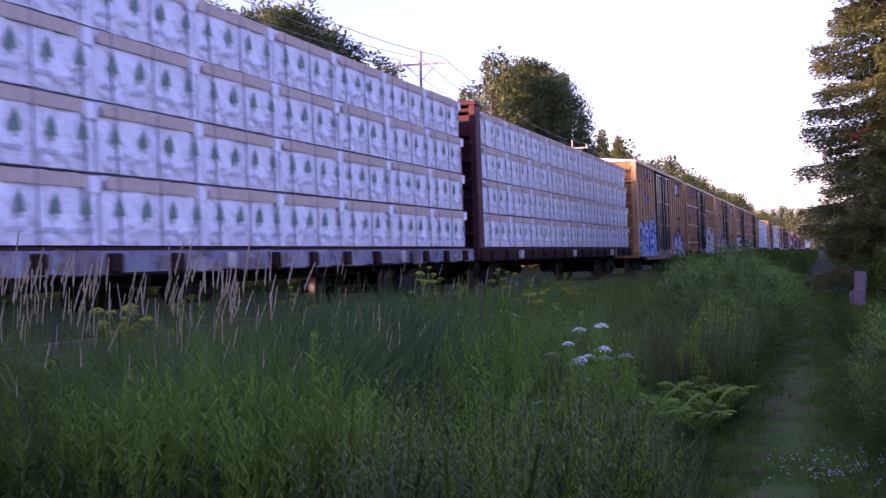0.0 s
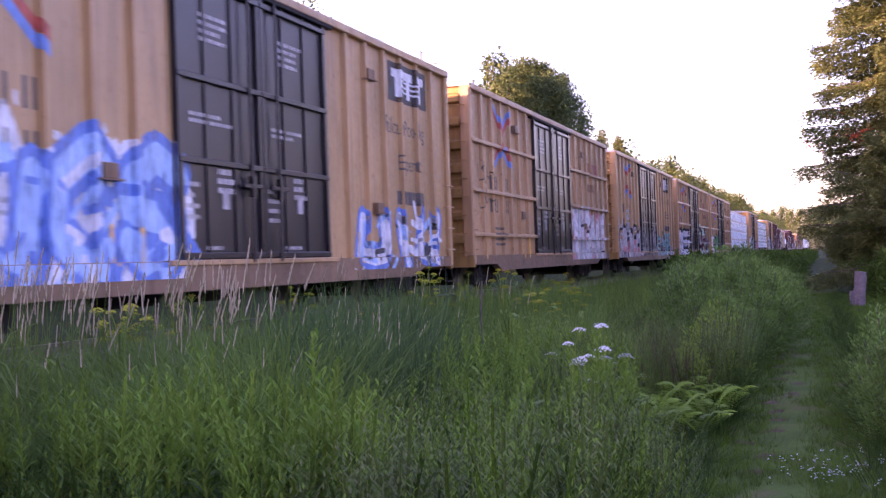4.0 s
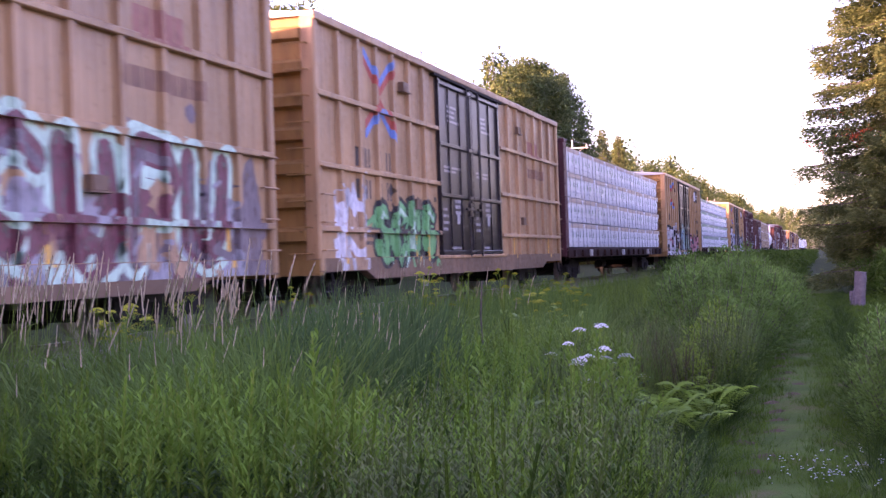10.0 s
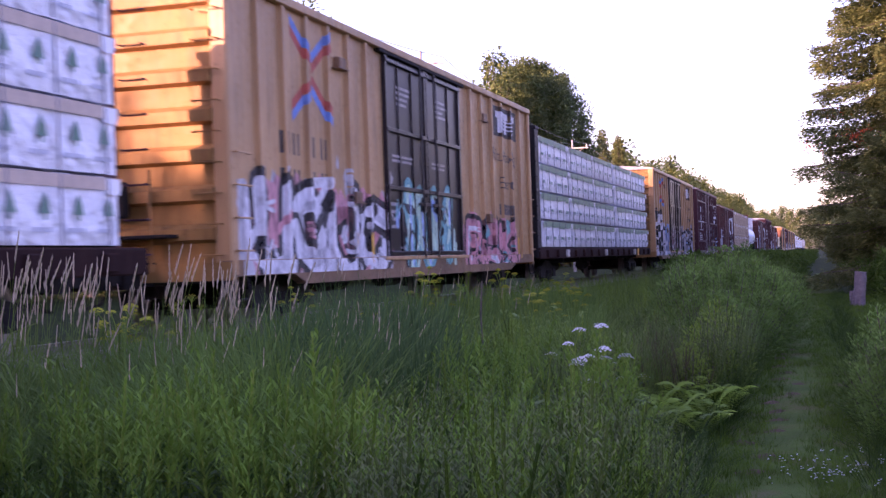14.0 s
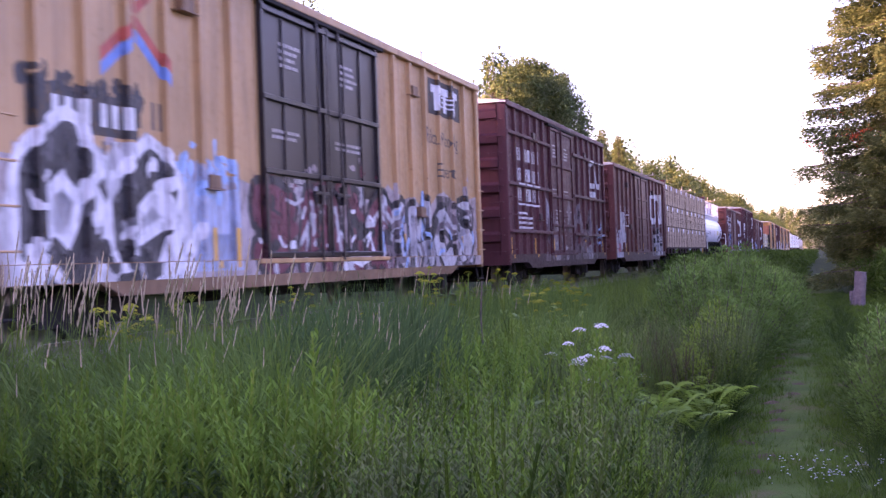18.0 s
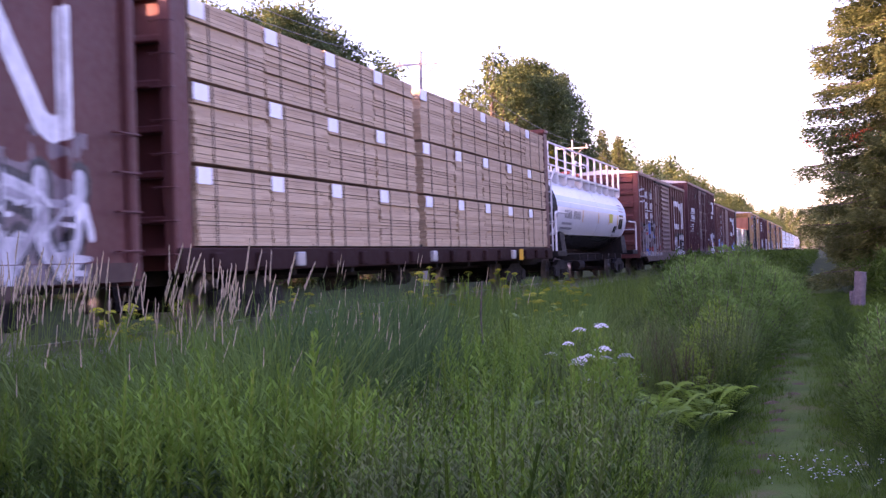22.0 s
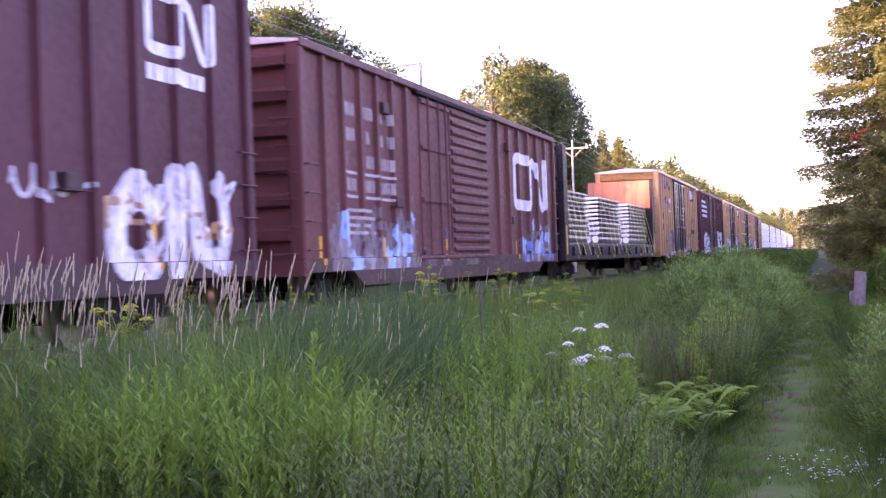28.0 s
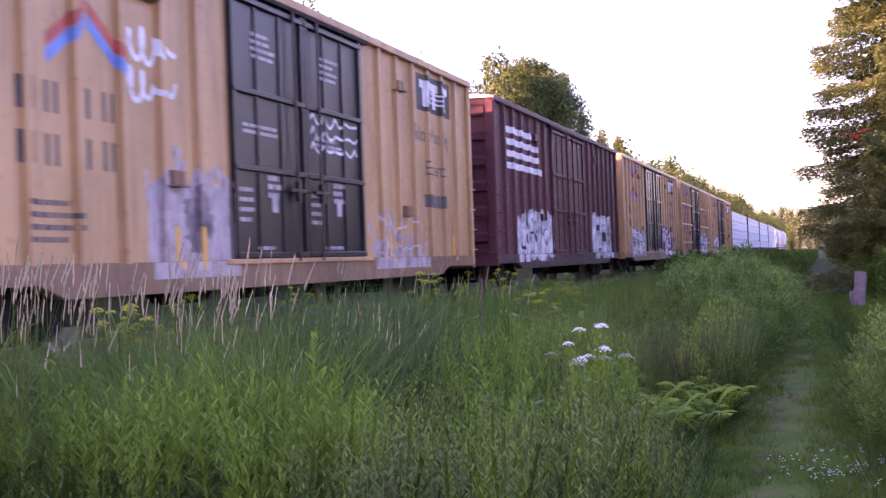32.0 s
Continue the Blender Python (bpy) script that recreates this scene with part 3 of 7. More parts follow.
def car_marks(f, mi=GREYTXT, big=.34, rows=2, n=4):
    """Large reporting marks as plain bars, with small data lines under them."""
    def make(a, L, z, H, rng):
        out = []
        for r in range(rows):
            for k in range(n):
                y = a + f * L + k * .5 + (.12 if k > 1 else 0)
                for q in (0, .17):
                    out += box(y + q, y + q + .075, z + H * .44 - r * .56, z + H * .44 - r * .56 + big, 0, 0)
        out += bars(a + f * L + .1, z + H * .44 - rows * .56 + .2, 4, 1.3, .06, .07, 0, rng)
        return out
    return ("car_marking", make, [mi], "dark stencilled lettering")


def pool_sign(f, slogan=True):
    def make(a, L, z, H, rng):
        y, zz = a + (f - .03) * L, z + .77 * H
        out = box(y, y + 2.35, zz, zz + .75, 0, 0)
        for k in range(3):
            x = y + .22 + k * .68
            out += box(x, x + .58, zz + .47, zz + .63, 1, 1) + box(x + .19, x + .39, zz + .1, zz + .47, 1, 1)
        for q in (.2, .3, .4):
            out += box(y + .5, y + 1.75, zz + q, zz + q + .035, 1, 2)
        if slogan:
            out += words("Railcar Pooling", y - .45, zz - .62, .43, 2) + words("Experts", y + .45, zz - 1.3, .43, 2) + bars(y + .35, zz - 1.7, 1, 1.7, .26, .1, 2, rng)
        else:
            out += bars(y + .1, zz - .3, 3, 1.5, .16, .3, 2, rng)
        return out
    return ("pool_sign", make, [SPRAY["black"], WHITE, GREYTXT], "black sign with white bars and a slogan")


def faint_marks(f):
    """Old lettering, all but weathered away."""
    def make(a, L, z, H, rng):
        return bars(a + f * L, z + H * .80, 1, 1.6, .42, .1, 0, rng) + bars(a + (f - .02) * L, z + H * .62, 1, 2.2, .26, .1, 1, rng)
    return ("faded_lettering", make, [RUSTFADE, BROWNFADE], "faded red and brown lettering")


def door_marks(f0=.352, f1=.623, mat=None):
    def make(a, L, z, H, rng):
        out, mid = [], (f0 + f1) / 2
        for fa, fb in ((f0, mid), (mid, f1)):
            y, w = a + fa * L, (fb - fa) * L
            out += bars(y + w * .28, z + H * .84, 4, w * .36, .055, .05, 0, rng, 1)
            out += bars(y + w * .15, z + H * .52, 2, w * .5, .05, .04, 0, rng, 1)
            out += box(y + w * .38, y + w * .86, z + H * .36, z + H * .37, 0, 1)
            out += bars(y + w * .45, z + H * .35, 3, w * .22, .075, .05, 0, rng, 1)
            out += bars(y + w * .08, z + H * .30, 4, w * .18, .06, .08, 0, rng, 1) + box(y + w * .5, y + w * .58, z + H * .22, z + H * .28, 0, 1)
            out += bars(y + w * .3, z + H * .10, 2, w * .3, .05, .06, 0, rng, 1)
        return out
    return ("door_stencil", make, [mat or DIMWHITE], "white stencilled data lines")


RUSTFADE = plain_paint("faded_red_lettering", (.33, .13, .09), .7, .25)
BROWNFADE = plain_paint("faded_brown_lettering", (.24, .12, .07), .7, .25)


def spray(seed, f0, f1, h0, h1, letters, colours, cloud=1, label="spray-painted graffiti letters", mess=1.0):
    def make(a, L, z, H, rng):
        return graffiti(seed, a + f0 * L, a + f1 * L, z + h0 * H, z + h1 * H, letters, cloud, mess)
    return ("graffiti", make, [SPRAY[c] for c in colours], label)


def block_letters(text, f0, f1, h0, h1, colours, seed=1):
    """Bold sprayed capitals that fill their field. Colours: halo, shade, fill."""
    def make(a, L, z, H, rng):
        r, out = random.Random(seed), []
        y0, y1, z0, z1 = a + f0 * L, a + f1 * L, z + h0 * H, z + h1 * H
        plain = letters_mesh(text, 1.0)
        lo, hi = min(p[0] for q in plain for p in q), max(p[0] for q in plain for p in q)
        top = max(p[1] for q in plain for p in q)
        at = lambda p, dy, dz: (y0 + (p[0] - lo) / (hi - lo) * (y1 - y0) + dy, z0 + p[1] / top * (z1 - z0) + dz)
        for k in range(34):
            out += blob(r, y0 + (y1 - y0) * (k + .5) / 34, (z0 + z1) / 2 + r.uniform(-.1, .1), .30, (z1 - z0) * r.uniform(.50, .66), 0, 0, .14)
        for bold, mi, layer, dy, dz in ((.055, 1, 1, .10, .13), (.05, 1, 1.5, .05, .06), (.04, 2, 2, 0, 0)):
            out += [([at(p, dy, dz) for p in q], mi, layer) for q in letters_mesh(text, 1.0, bold)]
        for k in range(12):
            y = r.uniform(y0, y1)
            out += stroke([(y, z0 + .1), (y + r.uniform(-.02, .02), z0 - r.uniform(.1, .3))], .03, r.choice((0, 2)), 2)
        return out
    return ("graffiti", make, [SPRAY[c] for c in colours], "bold white spray-painted letters")


def slab(seed, f0, f1, h0, h1, colour, ragged=.05):
    """A sprayed field of one colour with an uneven upper edge and soft flecks round it."""
    def make(a, L, z, H, rng):
        r, n = random.Random(seed), 26
        ys = [a + L * (f0 + (f1 - f0) * k / n) for k in range(n + 1)]
        zs = [z + H * (h1 + ragged * (math.sin(k * 1.3 + seed) * .6 + r.uniform(-1, 1))) for k in range(n + 1)]
        out = [([(ys[k], z + H * h0), (ys[k + 1], z + H * h0), (ys[k + 1], zs[k + 1]), (ys[k], zs[k])], 0, -.6) for k in range(n)]
        for k in range(40):
            out += blob(r, r.uniform(ys[0] - .1, ys[-1] + .1), z + H * (h1 + r.gauss(0, ragged * 1.4)), r.uniform(.03, .14), r.uniform(.03, .14), 0, -.5, .3, 9)
        return out
    return ("graffiti", make, [SPRAY[colour]], "field of sprayed paint")


def tag(seed, f0, f1, h0, h1, colour, n=3, w=.06):
    def make(a, L, z, H, rng):
        return scrawl(seed, a + f0 * L, a + f1 * L, z + h0 * H, z + h1 * H, w, 0, n)
    return ("graffiti", make, [SPRAY[colour]], "scrawled spray-paint tag")


def patch(seed, f0, f1, h0, h1, colours, n=14):
    """Rough rolled and sprayed patches."""
    def make(a, L, z, H, rng):
        r, out = random.Random(seed), []
        for k in range(n * 2):
            out += blob(r, a + L * r.uniform(f0, f1), z + H * (h0 + (h1 - h0) * r.random() ** 1.4), r.uniform(.12, .34), H * (h1 - h0) * r.uniform(.12, .34), r.randrange(len(colours)), k * .06, .35, 14)
        return out
    return ("graffiti", make, [SPRAY[c] for c in colours], "rough patches of spray paint")


def reflectors(fs, h0=.03, h1=.16):
    def make(a, L, z, H, rng):
        return [q for f in fs for q in box(a + f * L, a + f * L + .1, z + h0 * H, z + h1 * H, 0, 2)]
    return ("reflector", make, [SAFETY], "yellow reflective tape")


def company_loop(f, wide, tall, z_at, mat=None, under=False):
    """A broad continuous band bent into an open loop and a zigzag; z_at: its foot over the rail."""
    def make(a, L, z, H, rng):
        y, w = a + f * L, .2 * tall
        pts = [(.40, .93), (.10, .93), (.04, .88), (.04, .12), (.10, .07), (.46, .07), (.53, .14), (.53, .84), (.59, .92), (.67, .86), (.86, .14), (.91, .07), (.97, .13), (.97, .95)]
        line = bars(y, z_at - .14, 1, wide, .2, .1, 0, rng, 1) if under else []
        return stroke([(y + p * wide, z_at + q * tall) for p, q in pts], w, 0, 1) + line
    return ("company_mark", make, [mat or WHITE], "white band bent into an open loop and zigzag")


def panel_text(f, posts_gap, rows, mat=None, h=.26, start=.72, step=.11, cols=3):
    """Lettering broken up between the posts, as bars."""
    def make(a, L, z, H, rng):
        out = []
        for r in range(rows):
            for c in range(cols):
                y = a + f * L + c * posts_gap
                for k in range(3):
                    if rng.random() < .88:
                        out += box(y + k * .22, y + k * .22 + .05, z + H * (start - r * step), z + H * (start - r * step) + h, 0, 1) + box(y + k * .22 + .10, y + k * .22 + .15, z + H * (start - r * step), z + H * (start - r * step) + h, 0, 1)
        last = z + H * (start - (rows - 1) * step)
        for c in range(cols):
            for zz in (last - .12, last + h + .07):
                y = a + f * L + c * posts_gap
                out += box(y - .05, y + .68, zz, zz + .05, 0, 1)
        out += bars(a + f * L, last - .30, 4, 1.8, .06, .07, 0, rng)
        return out
    return ("company_name", make, [mat or WHITE], "white stencilled lettering")


yellow_ahead = ((-14.2, 4.6), (-33.6, -16.0))
tb_group = "yellow boxcars in the train"
GRID = (.17, .42, .70)


def yellow_box(label, s0, s1, grid, extra, posts=6, paint=None, slogan=True, mark=True):
    dec = [car_marks(.10), door_marks(), pool_sign(.83, slogan) if not grid else faint_marks(.80)] + ([cross_mark(.17)] if mark else []) + list(extra) + [reflectors((.06, .27, .30, .70, .92))]
    return boxcar(label, s0, s1, 4.95, paint or YELLOW, BLACK, tb_group, posts=posts, rails=GRID if grid else (), decals=dec, end_paint=YELLOW_END, corrug=7)


for a, b in yellow_ahead:
    yellow_box("yellow ribbed boxcar near the head of the train", a, b, False, [])
yellow_box("yellow ribbed boxcar with blue and white graffiti", 53.0, 70.3, False, [
    slab(13, .04, .36, -.03, .28, "white", .06), spray(11, .05, .36, -.02, .36, "SUCS", ("white", "blue", "sky", "white", "blue")), spray(12, .70, .96, .0, .26, "UIU", ("grey", "blue", "white", "sky", "black"), 0)])
yellow_box("yellow boxcar with gridded side and white lettering", 71.9, 89.5, True, [
    slab(23, .63, .96, -.02, .33, "white", .04), spray(21, .63, .95, -.02, .36, "IUMU", ("pink", "silver", "white", "silver", "black"), mess=.4), tag(22, .04, .12, .3, .6, "black", 2, .03)], paint=YELLOW_B, slogan=False)
yellow_box("yellow ribbed boxcar with grey graffiti over its doors", 91.5, 109.2, False, [
    slab(33, .0, .355, -.03, .27, "haze2", .04), slab(34, .01, .16, -.02, .33, "silver", .05), spray(31, .05, .36, -.02, .29, "MUIO", ("tan", "black", "silver", "pink", "white"), 0), spray(32, .36, .62, .04, .26, "SUCM", ("grey", "black", "dusk", "grey", "silver"), 0), slab(35, .63, .99, -.02, .15, "haze2", .05), spray(36, .64, .90, .0, .25, "KUMU", ("grey", "teal", "dusk", "mint", "black"), 0)])
yellow_box("yellow boxcar with bold white graffiti letters", 111.2, 128.9, True, [
    slab(44, .04, .345, -.03, .12, "white", .03), block_letters("DEBER", .055, .335, .015, .31, ("sky", "black", "white")), patch(42, .65, .95, .0, .25, ("grey", "tan", "maroon"), 18), slab(45, .63, .98, .0, .30, "dusk", .08), spray(43, .64, .92, .02, .42, "CUPU", ("dusk", "mint", "maroon", "dusk", "grey"), 0, mess=.15)], paint=YELLOW_B, slogan=False)
yellow_box("yellow boxcar with green graffiti letters", 130.4, 148.2, True, [
    slab(53, .15, .34, .04, .26, "black", .03), spray(51, .14, .34, .02, .30, "SCUS", ("green", "black", "green", "mint", "green"), 0, mess=.5), slab(54, .05, .12, -.02, .28, "silver", .04), patch(52, .05, .10, .0, .30, ("white", "tan"), 7)], paint=YELLOW_B)
yellow_box("yellow ribbed boxcar with white bubble graffiti", 173.2, 190.4, False, [
    slab(64, .02, .36, -.03, .30, "silver", .05), spray(61, .05, .35, -.04, .33, "UOUC", ("pink", "black", "white", "silver", "white")), spray(62, .38, .60, .03, .38, "IUI", ("teal", "teal", "mint", "sky", "black"), 0), spray(63, .64, .90, -.02, .26, "RUK", ("pink", "black", "pink", "white", "teal"))])
yellow_box("yellow boxcar covered with dark and blue graffiti", 214.7, 231.9, False, [
    slab(74, .02, .99, -.03, .32, "haze2", .05), slab(75, .05, .17, .40, .52, "black", .01), slab(76, .21, .31, .02, .34, "sky", .03), slab(77, .34, .63, .0, .30, "maroon", .05), ("car_marking", lambda a, L, z, H, r: [q for k in range(6) for q in box(a + (.075 + .013 * k + (.012 if k > 2 else 0)) * L, a + (.082 + .013 * k + (.012 if k > 2 else 0)) * L, z + .425 * H, z + .49 * H, 0, 3)], [WHITE], "white number patch"), spray(71, .04, .22, -.02, .38, "OC", ("silver", "white", "black", "black", "white")), spray(72, .33, .66, .0, .32, "SMUS", ("silver", "black", "maroon", "silver", "white"), 0), spray(73, .63, .97, .0, .33, "KMCS", ("grey", "black", "silver", "dusk", "sky"), 0)])
boxcar("maroon high boxcar with gridded side and white lettering", 234.4, 248.2, 4.95, MAROON, MAROON, "brown boxcars in the train", posts=5, rails=(.2, .5, .82), door=(.36, .592), door_kind="slide",
       decals=[panel_text(.08, .92, 3, start=.66, step=.13, h=.34), door_marks(.36, .592, DIMWHITE), company_loop(.79, 2.1, .88, 3.3, under=True), reflectors((.03, .22, .38, .72, .97)), patch(81, .3, .97, .0, .36, ("haze", "dusk", "dusk", "grey"), 26), tag(82, .90, .96, .1, .3, "sky", 3, .05)])
boxcar("red-brown boxcar with white panel mark and tags", 250.2, 264.8, 4.42, BROWN, BROWN, "brown boxcars in the train", posts=4, rails=(), door=(.36, .597), door_kind="slide",
       decals=[panel_text(.09, .95, 2, start=.5, step=.12), company_loop(.67, 3.9, 1.4, 2.35), reflectors((.04, .2, .38, .5, .75)), slab(93, .68, .93, .0, .34, "dusk", .03), slab(94, .02, .12, .0, .2, "silver", .06), spray(91, .75, .93, .0, .32, "MCU", ("grey", "black", "silver", "grey", "white"), 0), patch(92, .08, .2, .0, .4, ("silver", "pink"), 6)])
boxcar("red-brown boxcar with corrugated door and graffiti", 303.7, 321.1, 4.47, BROWN, BROWN, "brown boxcars in the train", posts=6, door=(.32, .59), door_kind="corrugated", sill_drop=.22,
       decals=[panel_text(.12, 1.0, 3, start=.72, step=.13, h=.3), company_loop(.737, 3.8, 1.43, 2.25), reflectors((.06, .3, .9)), slab(105, .05, .42, .0, .30, "haze", .07), spray(101, .08, .40, .0, .42, "OUCN", ("dusk", "haze", "grey", "dusk", "red"), 0), patch(102, .06, .40, .0, .38, ("grey", "dusk", "dusk", "haze", "blue"), 22),
               spray(103, .73, .95, -.02, .30, "SUOC", ("maroon", "black", "silver", "white", "black"), 0), tag(104, .02, .1, .62, .86, "white", 3, .06)])
boxcar("dark maroon high boxcar with ribbed side", 322.9, 340.2, 5.06, MAROON, MAROON, "brown boxcars in the train", posts=6, door=(.35, .626), door_kind="plug",
       decals=[panel_text(.08, 1.0, 2, start=.6, step=.1), door_marks(.35, .626, DIMWHITE), company_loop(.85, 1.65, .8, 3.6, under=True), reflectors((.06, .3, .68, .85)), spray(111, .80, .96, .0, .30, "CIU", ("tan", "silver", "white", "white", "tan"), 0), tag(112, .70, .78, .2, .3, "silver", 1, .06)])
boxcar("red-brown boxcar with corrugated door and large white mark", 341.8, 359.7, 4.43, BROWN, BROWN, "brown boxcars in the train", posts=6, door=(.32, .59), door_kind="corrugated", sill_drop=.26,
       decals=[panel_text(.10, .95, 4, start=.74, step=.12, h=.22, mat=DIMWHITE), company_loop(.737, 3.8, 1.43, 2.25), reflectors((.04, .2, .4, .74, .86, .94)), slab(124, .06, .30, .0, .20, "dusk", .06), slab(125, .76, .97, .0, .18, "haze", .06), patch(121, .08, .30, .0, .28, ("dusk", "sky", "grey"), 9), patch(122, .78, .96, .0, .28, ("sky", "grey", "dusk", "blue"), 14), patch(123, .32, .58, .0, .2, ("haze", "dusk"), 8)])
yellow_box("yellow ribbed boxcar with white tags", 382.7, 400.3, False, [tag(131, .215, .275, .50, .74, "white", 2, .07), slab(135, .235, .358, .0, .29, "haze2", .03), slab(136, .29, .315, .08, .2, "dusk", .02), spray(132, .24, .355, .27, .30, "II", ("silver", "silver", "white", "silver", "silver"), 0, mess=.1), tag(133, .50, .61, .45, .62, "white", 3, .05), tag(134, .66, .80, .03, .28, "silver", 2, .035), slab(137, .65, .82, .0, .10, "haze2", .06)])
boxcar("dark maroon ribbed boxcar with white stripes mark", 402.3, 420.0, 4.93, MAROON, MAROON, "brown boxcars in the train", posts=6, door=(.36, .63), door_kind="plug",
       decals=[("company_mark", lambda a, L, z, H, r: [q for k in range(4) for q in box(a + .08 * L, a + (.24 + .02 * k) * L, z + H * (.82 - .075 * k), z + H * (.86 - .075 * k), 0, 1)], [WHITE], "white striped mark"),
               spray(141, .12, .36, .02, .32, "MCUO", ("grey", "silver", "white", "silver", "black"), 0), spray(142, .72, .92, .0, .36, "UCM", ("grey", "silver", "white", "silver", "black"), 0)])
yellow_box("yellow ribbed boxcar with tags by its doors", 421.4, 439.6, False, [spray(151, .1, .34, .0, .26, "COI", ("silver", "grey", "white", "silver", "grey"), 0), spray(152, .66, .9, .0, .3, "UOI", ("silver", "purple", "white", "silver", "grey"), 0)])
yellow_box("yellow boxcar with gridded side", 441.2, 457.2, True, [spray(161, .66, .9, .0, .3, "CSU", ("silver", "grey", "white", "silver", "grey"), 0)], paint=YELLOW_B)
yellow_box("yellow ribbed boxcar far down the train", 458.8, 477.4, False, [spray(171, .1, .3, .0, .3, "AUO", ("silver", "grey", "white", "silver", "grey"), 0)])


# ---------------------------------------------------------------- lumber cars
def wrap_mat(name, base, top, band=.2, band_on=True):
    """Wrapped lumber: crumpled plastic film with a plain strip along its top edge."""
    m, t, b = material(name, .38)
    v = coords(t)
    n = noise_tex(t, v, 2.6, 5, .6)
    c = mix(t, ramp(t, n, [(.35, (0, 0, 0)), (.65, (1, 1, 1))]), tuple(x * .86 for x in base), base)
    b.inputs["Specular IOR Level"].default_value = .4
    t.links.new(c, b.inputs["Base Color"])
    fold = t.nodes.new("ShaderNodeTexWave")
    fold.wave_type, fold.bands_direction = "BANDS", "DIAGONAL"
    for k, q in (("Scale", 1.1), ("Distortion", 9.0), ("Detail", 3.0), ("Detail Scale", 1.6)):
        fold.inputs[k].default_value = q
    t.links.new(v, fold.inputs["Vector"])
    h = mix(t, .5, fold.outputs["Fac"], noise_tex(t, coords(t, (1, 1.0, 2.5)), 3.0, 5, .6))
    bump(t, b, h, .8, .06)
    return m


WRAP = wrap_mat("white_lumber_wrap", (.88, .89, .95), None)
WRAP_BLUE = wrap_mat("bluish_white_lumber_wrap", (.66, .72, .86), None)
KRAFT = plain_paint("brown_kraft_strip", (.55, .43, .34), .6, .2, 3)
GREENBAND = plain_paint("green_wrap_band", (.15, .26, .17), .5, .25, 3)
MARKGREEN = plain_paint("green_printed_tree", (.10, .22, .17), .6, .35, 3)
MARKGREY = plain_paint("grey_printed_line", (.48, .50, .58), .6, .2, 6)
STRAP = plain_paint("grey_strap", (.22, .22, .27), .5, .2, 6)
STRAPB = plain_paint("brown_steel_band", (.12, .08, .06), .5, .2, 6)
TAGWHITE = plain_paint("white_paper_tag", (.85, .85, .9), .6, .05, 6)


def wood_mat(name, a, b2):
    m, t, b = material(name, .75)
    v = coords(t, (1, .3, 6))
    geo = t.nodes.new("ShaderNodeNewGeometry")
    c = mix(t, geo.outputs["Random Per Island"], a, b2)
    c = mix(t, ramp(t, noise_tex(t, v, 5, 6, .65), [(.35, (0, 0, 0)), (.7, (.45, .45, .45))]), c, tuple(x * .55 for x in a))
    t.links.new(c, b.inputs["Base Color"])
    bump(t, b, noise_tex(t, v, 8, 5), .3, .01)
    return m


LUMBER = wood_mat("sawn_softwood", (.47, .32, .20), (.60, .43, .28))


def wrapped_bundle(seed, ln, ht, dp, mats, marks):
    """One bundle: a slightly slack, dented box; its printed strip and straps are meshes of their own."""
    rng = random.Random(seed)
    ny, nz = max(6, int(ln / .16)), 6
    s, rows = Shape(), []
    for sgn in (1,):
        vs = []
        for j in range(nz + 1):
            for i in range(ny + 1):
                e = min(i, ny - i) / ny
                sag = rng.uniform(-.022, .022) + (.022 if 0 < j < nz else -.012)
                vs.append((sag if 0 < i < ny else -.02, -ln / 2 + ln * i / ny + rng.uniform(-.01, .01), ht * j / nz + (rng.uniform(-.014, .014) if 0 < j < nz else 0) - (.015 if j == nz and i % 4 == 2 else 0)))
        s.add(vs, [(j * (ny + 1) + i, j * (ny + 1) + i + 1, (j + 1) * (ny + 1) + i + 1, (j + 1) * (ny + 1) + i) for j in range(nz) for i in range(ny)])
        s.box(-dp, -.02, -ln / 2, ln / 2, .015, ht - .015)
    return s


def tree_mark(y, z, w, h, mi=0):
    return [([(y - w * .5, z + h * .22), (y + w * .5, z + h * .22), (y + w * .34, z + h * .52), (y + w * .36, z + h * .55), (y, z + h), (y - w * .36, z + h * .55), (y - w * .34, z + h * .52)], mi, 0),
            ([(y - w * .1, z), (y + w * .1, z), (y + w * .1, z + h * .24), (y - w * .1, z + h * .24)], mi, 0)]


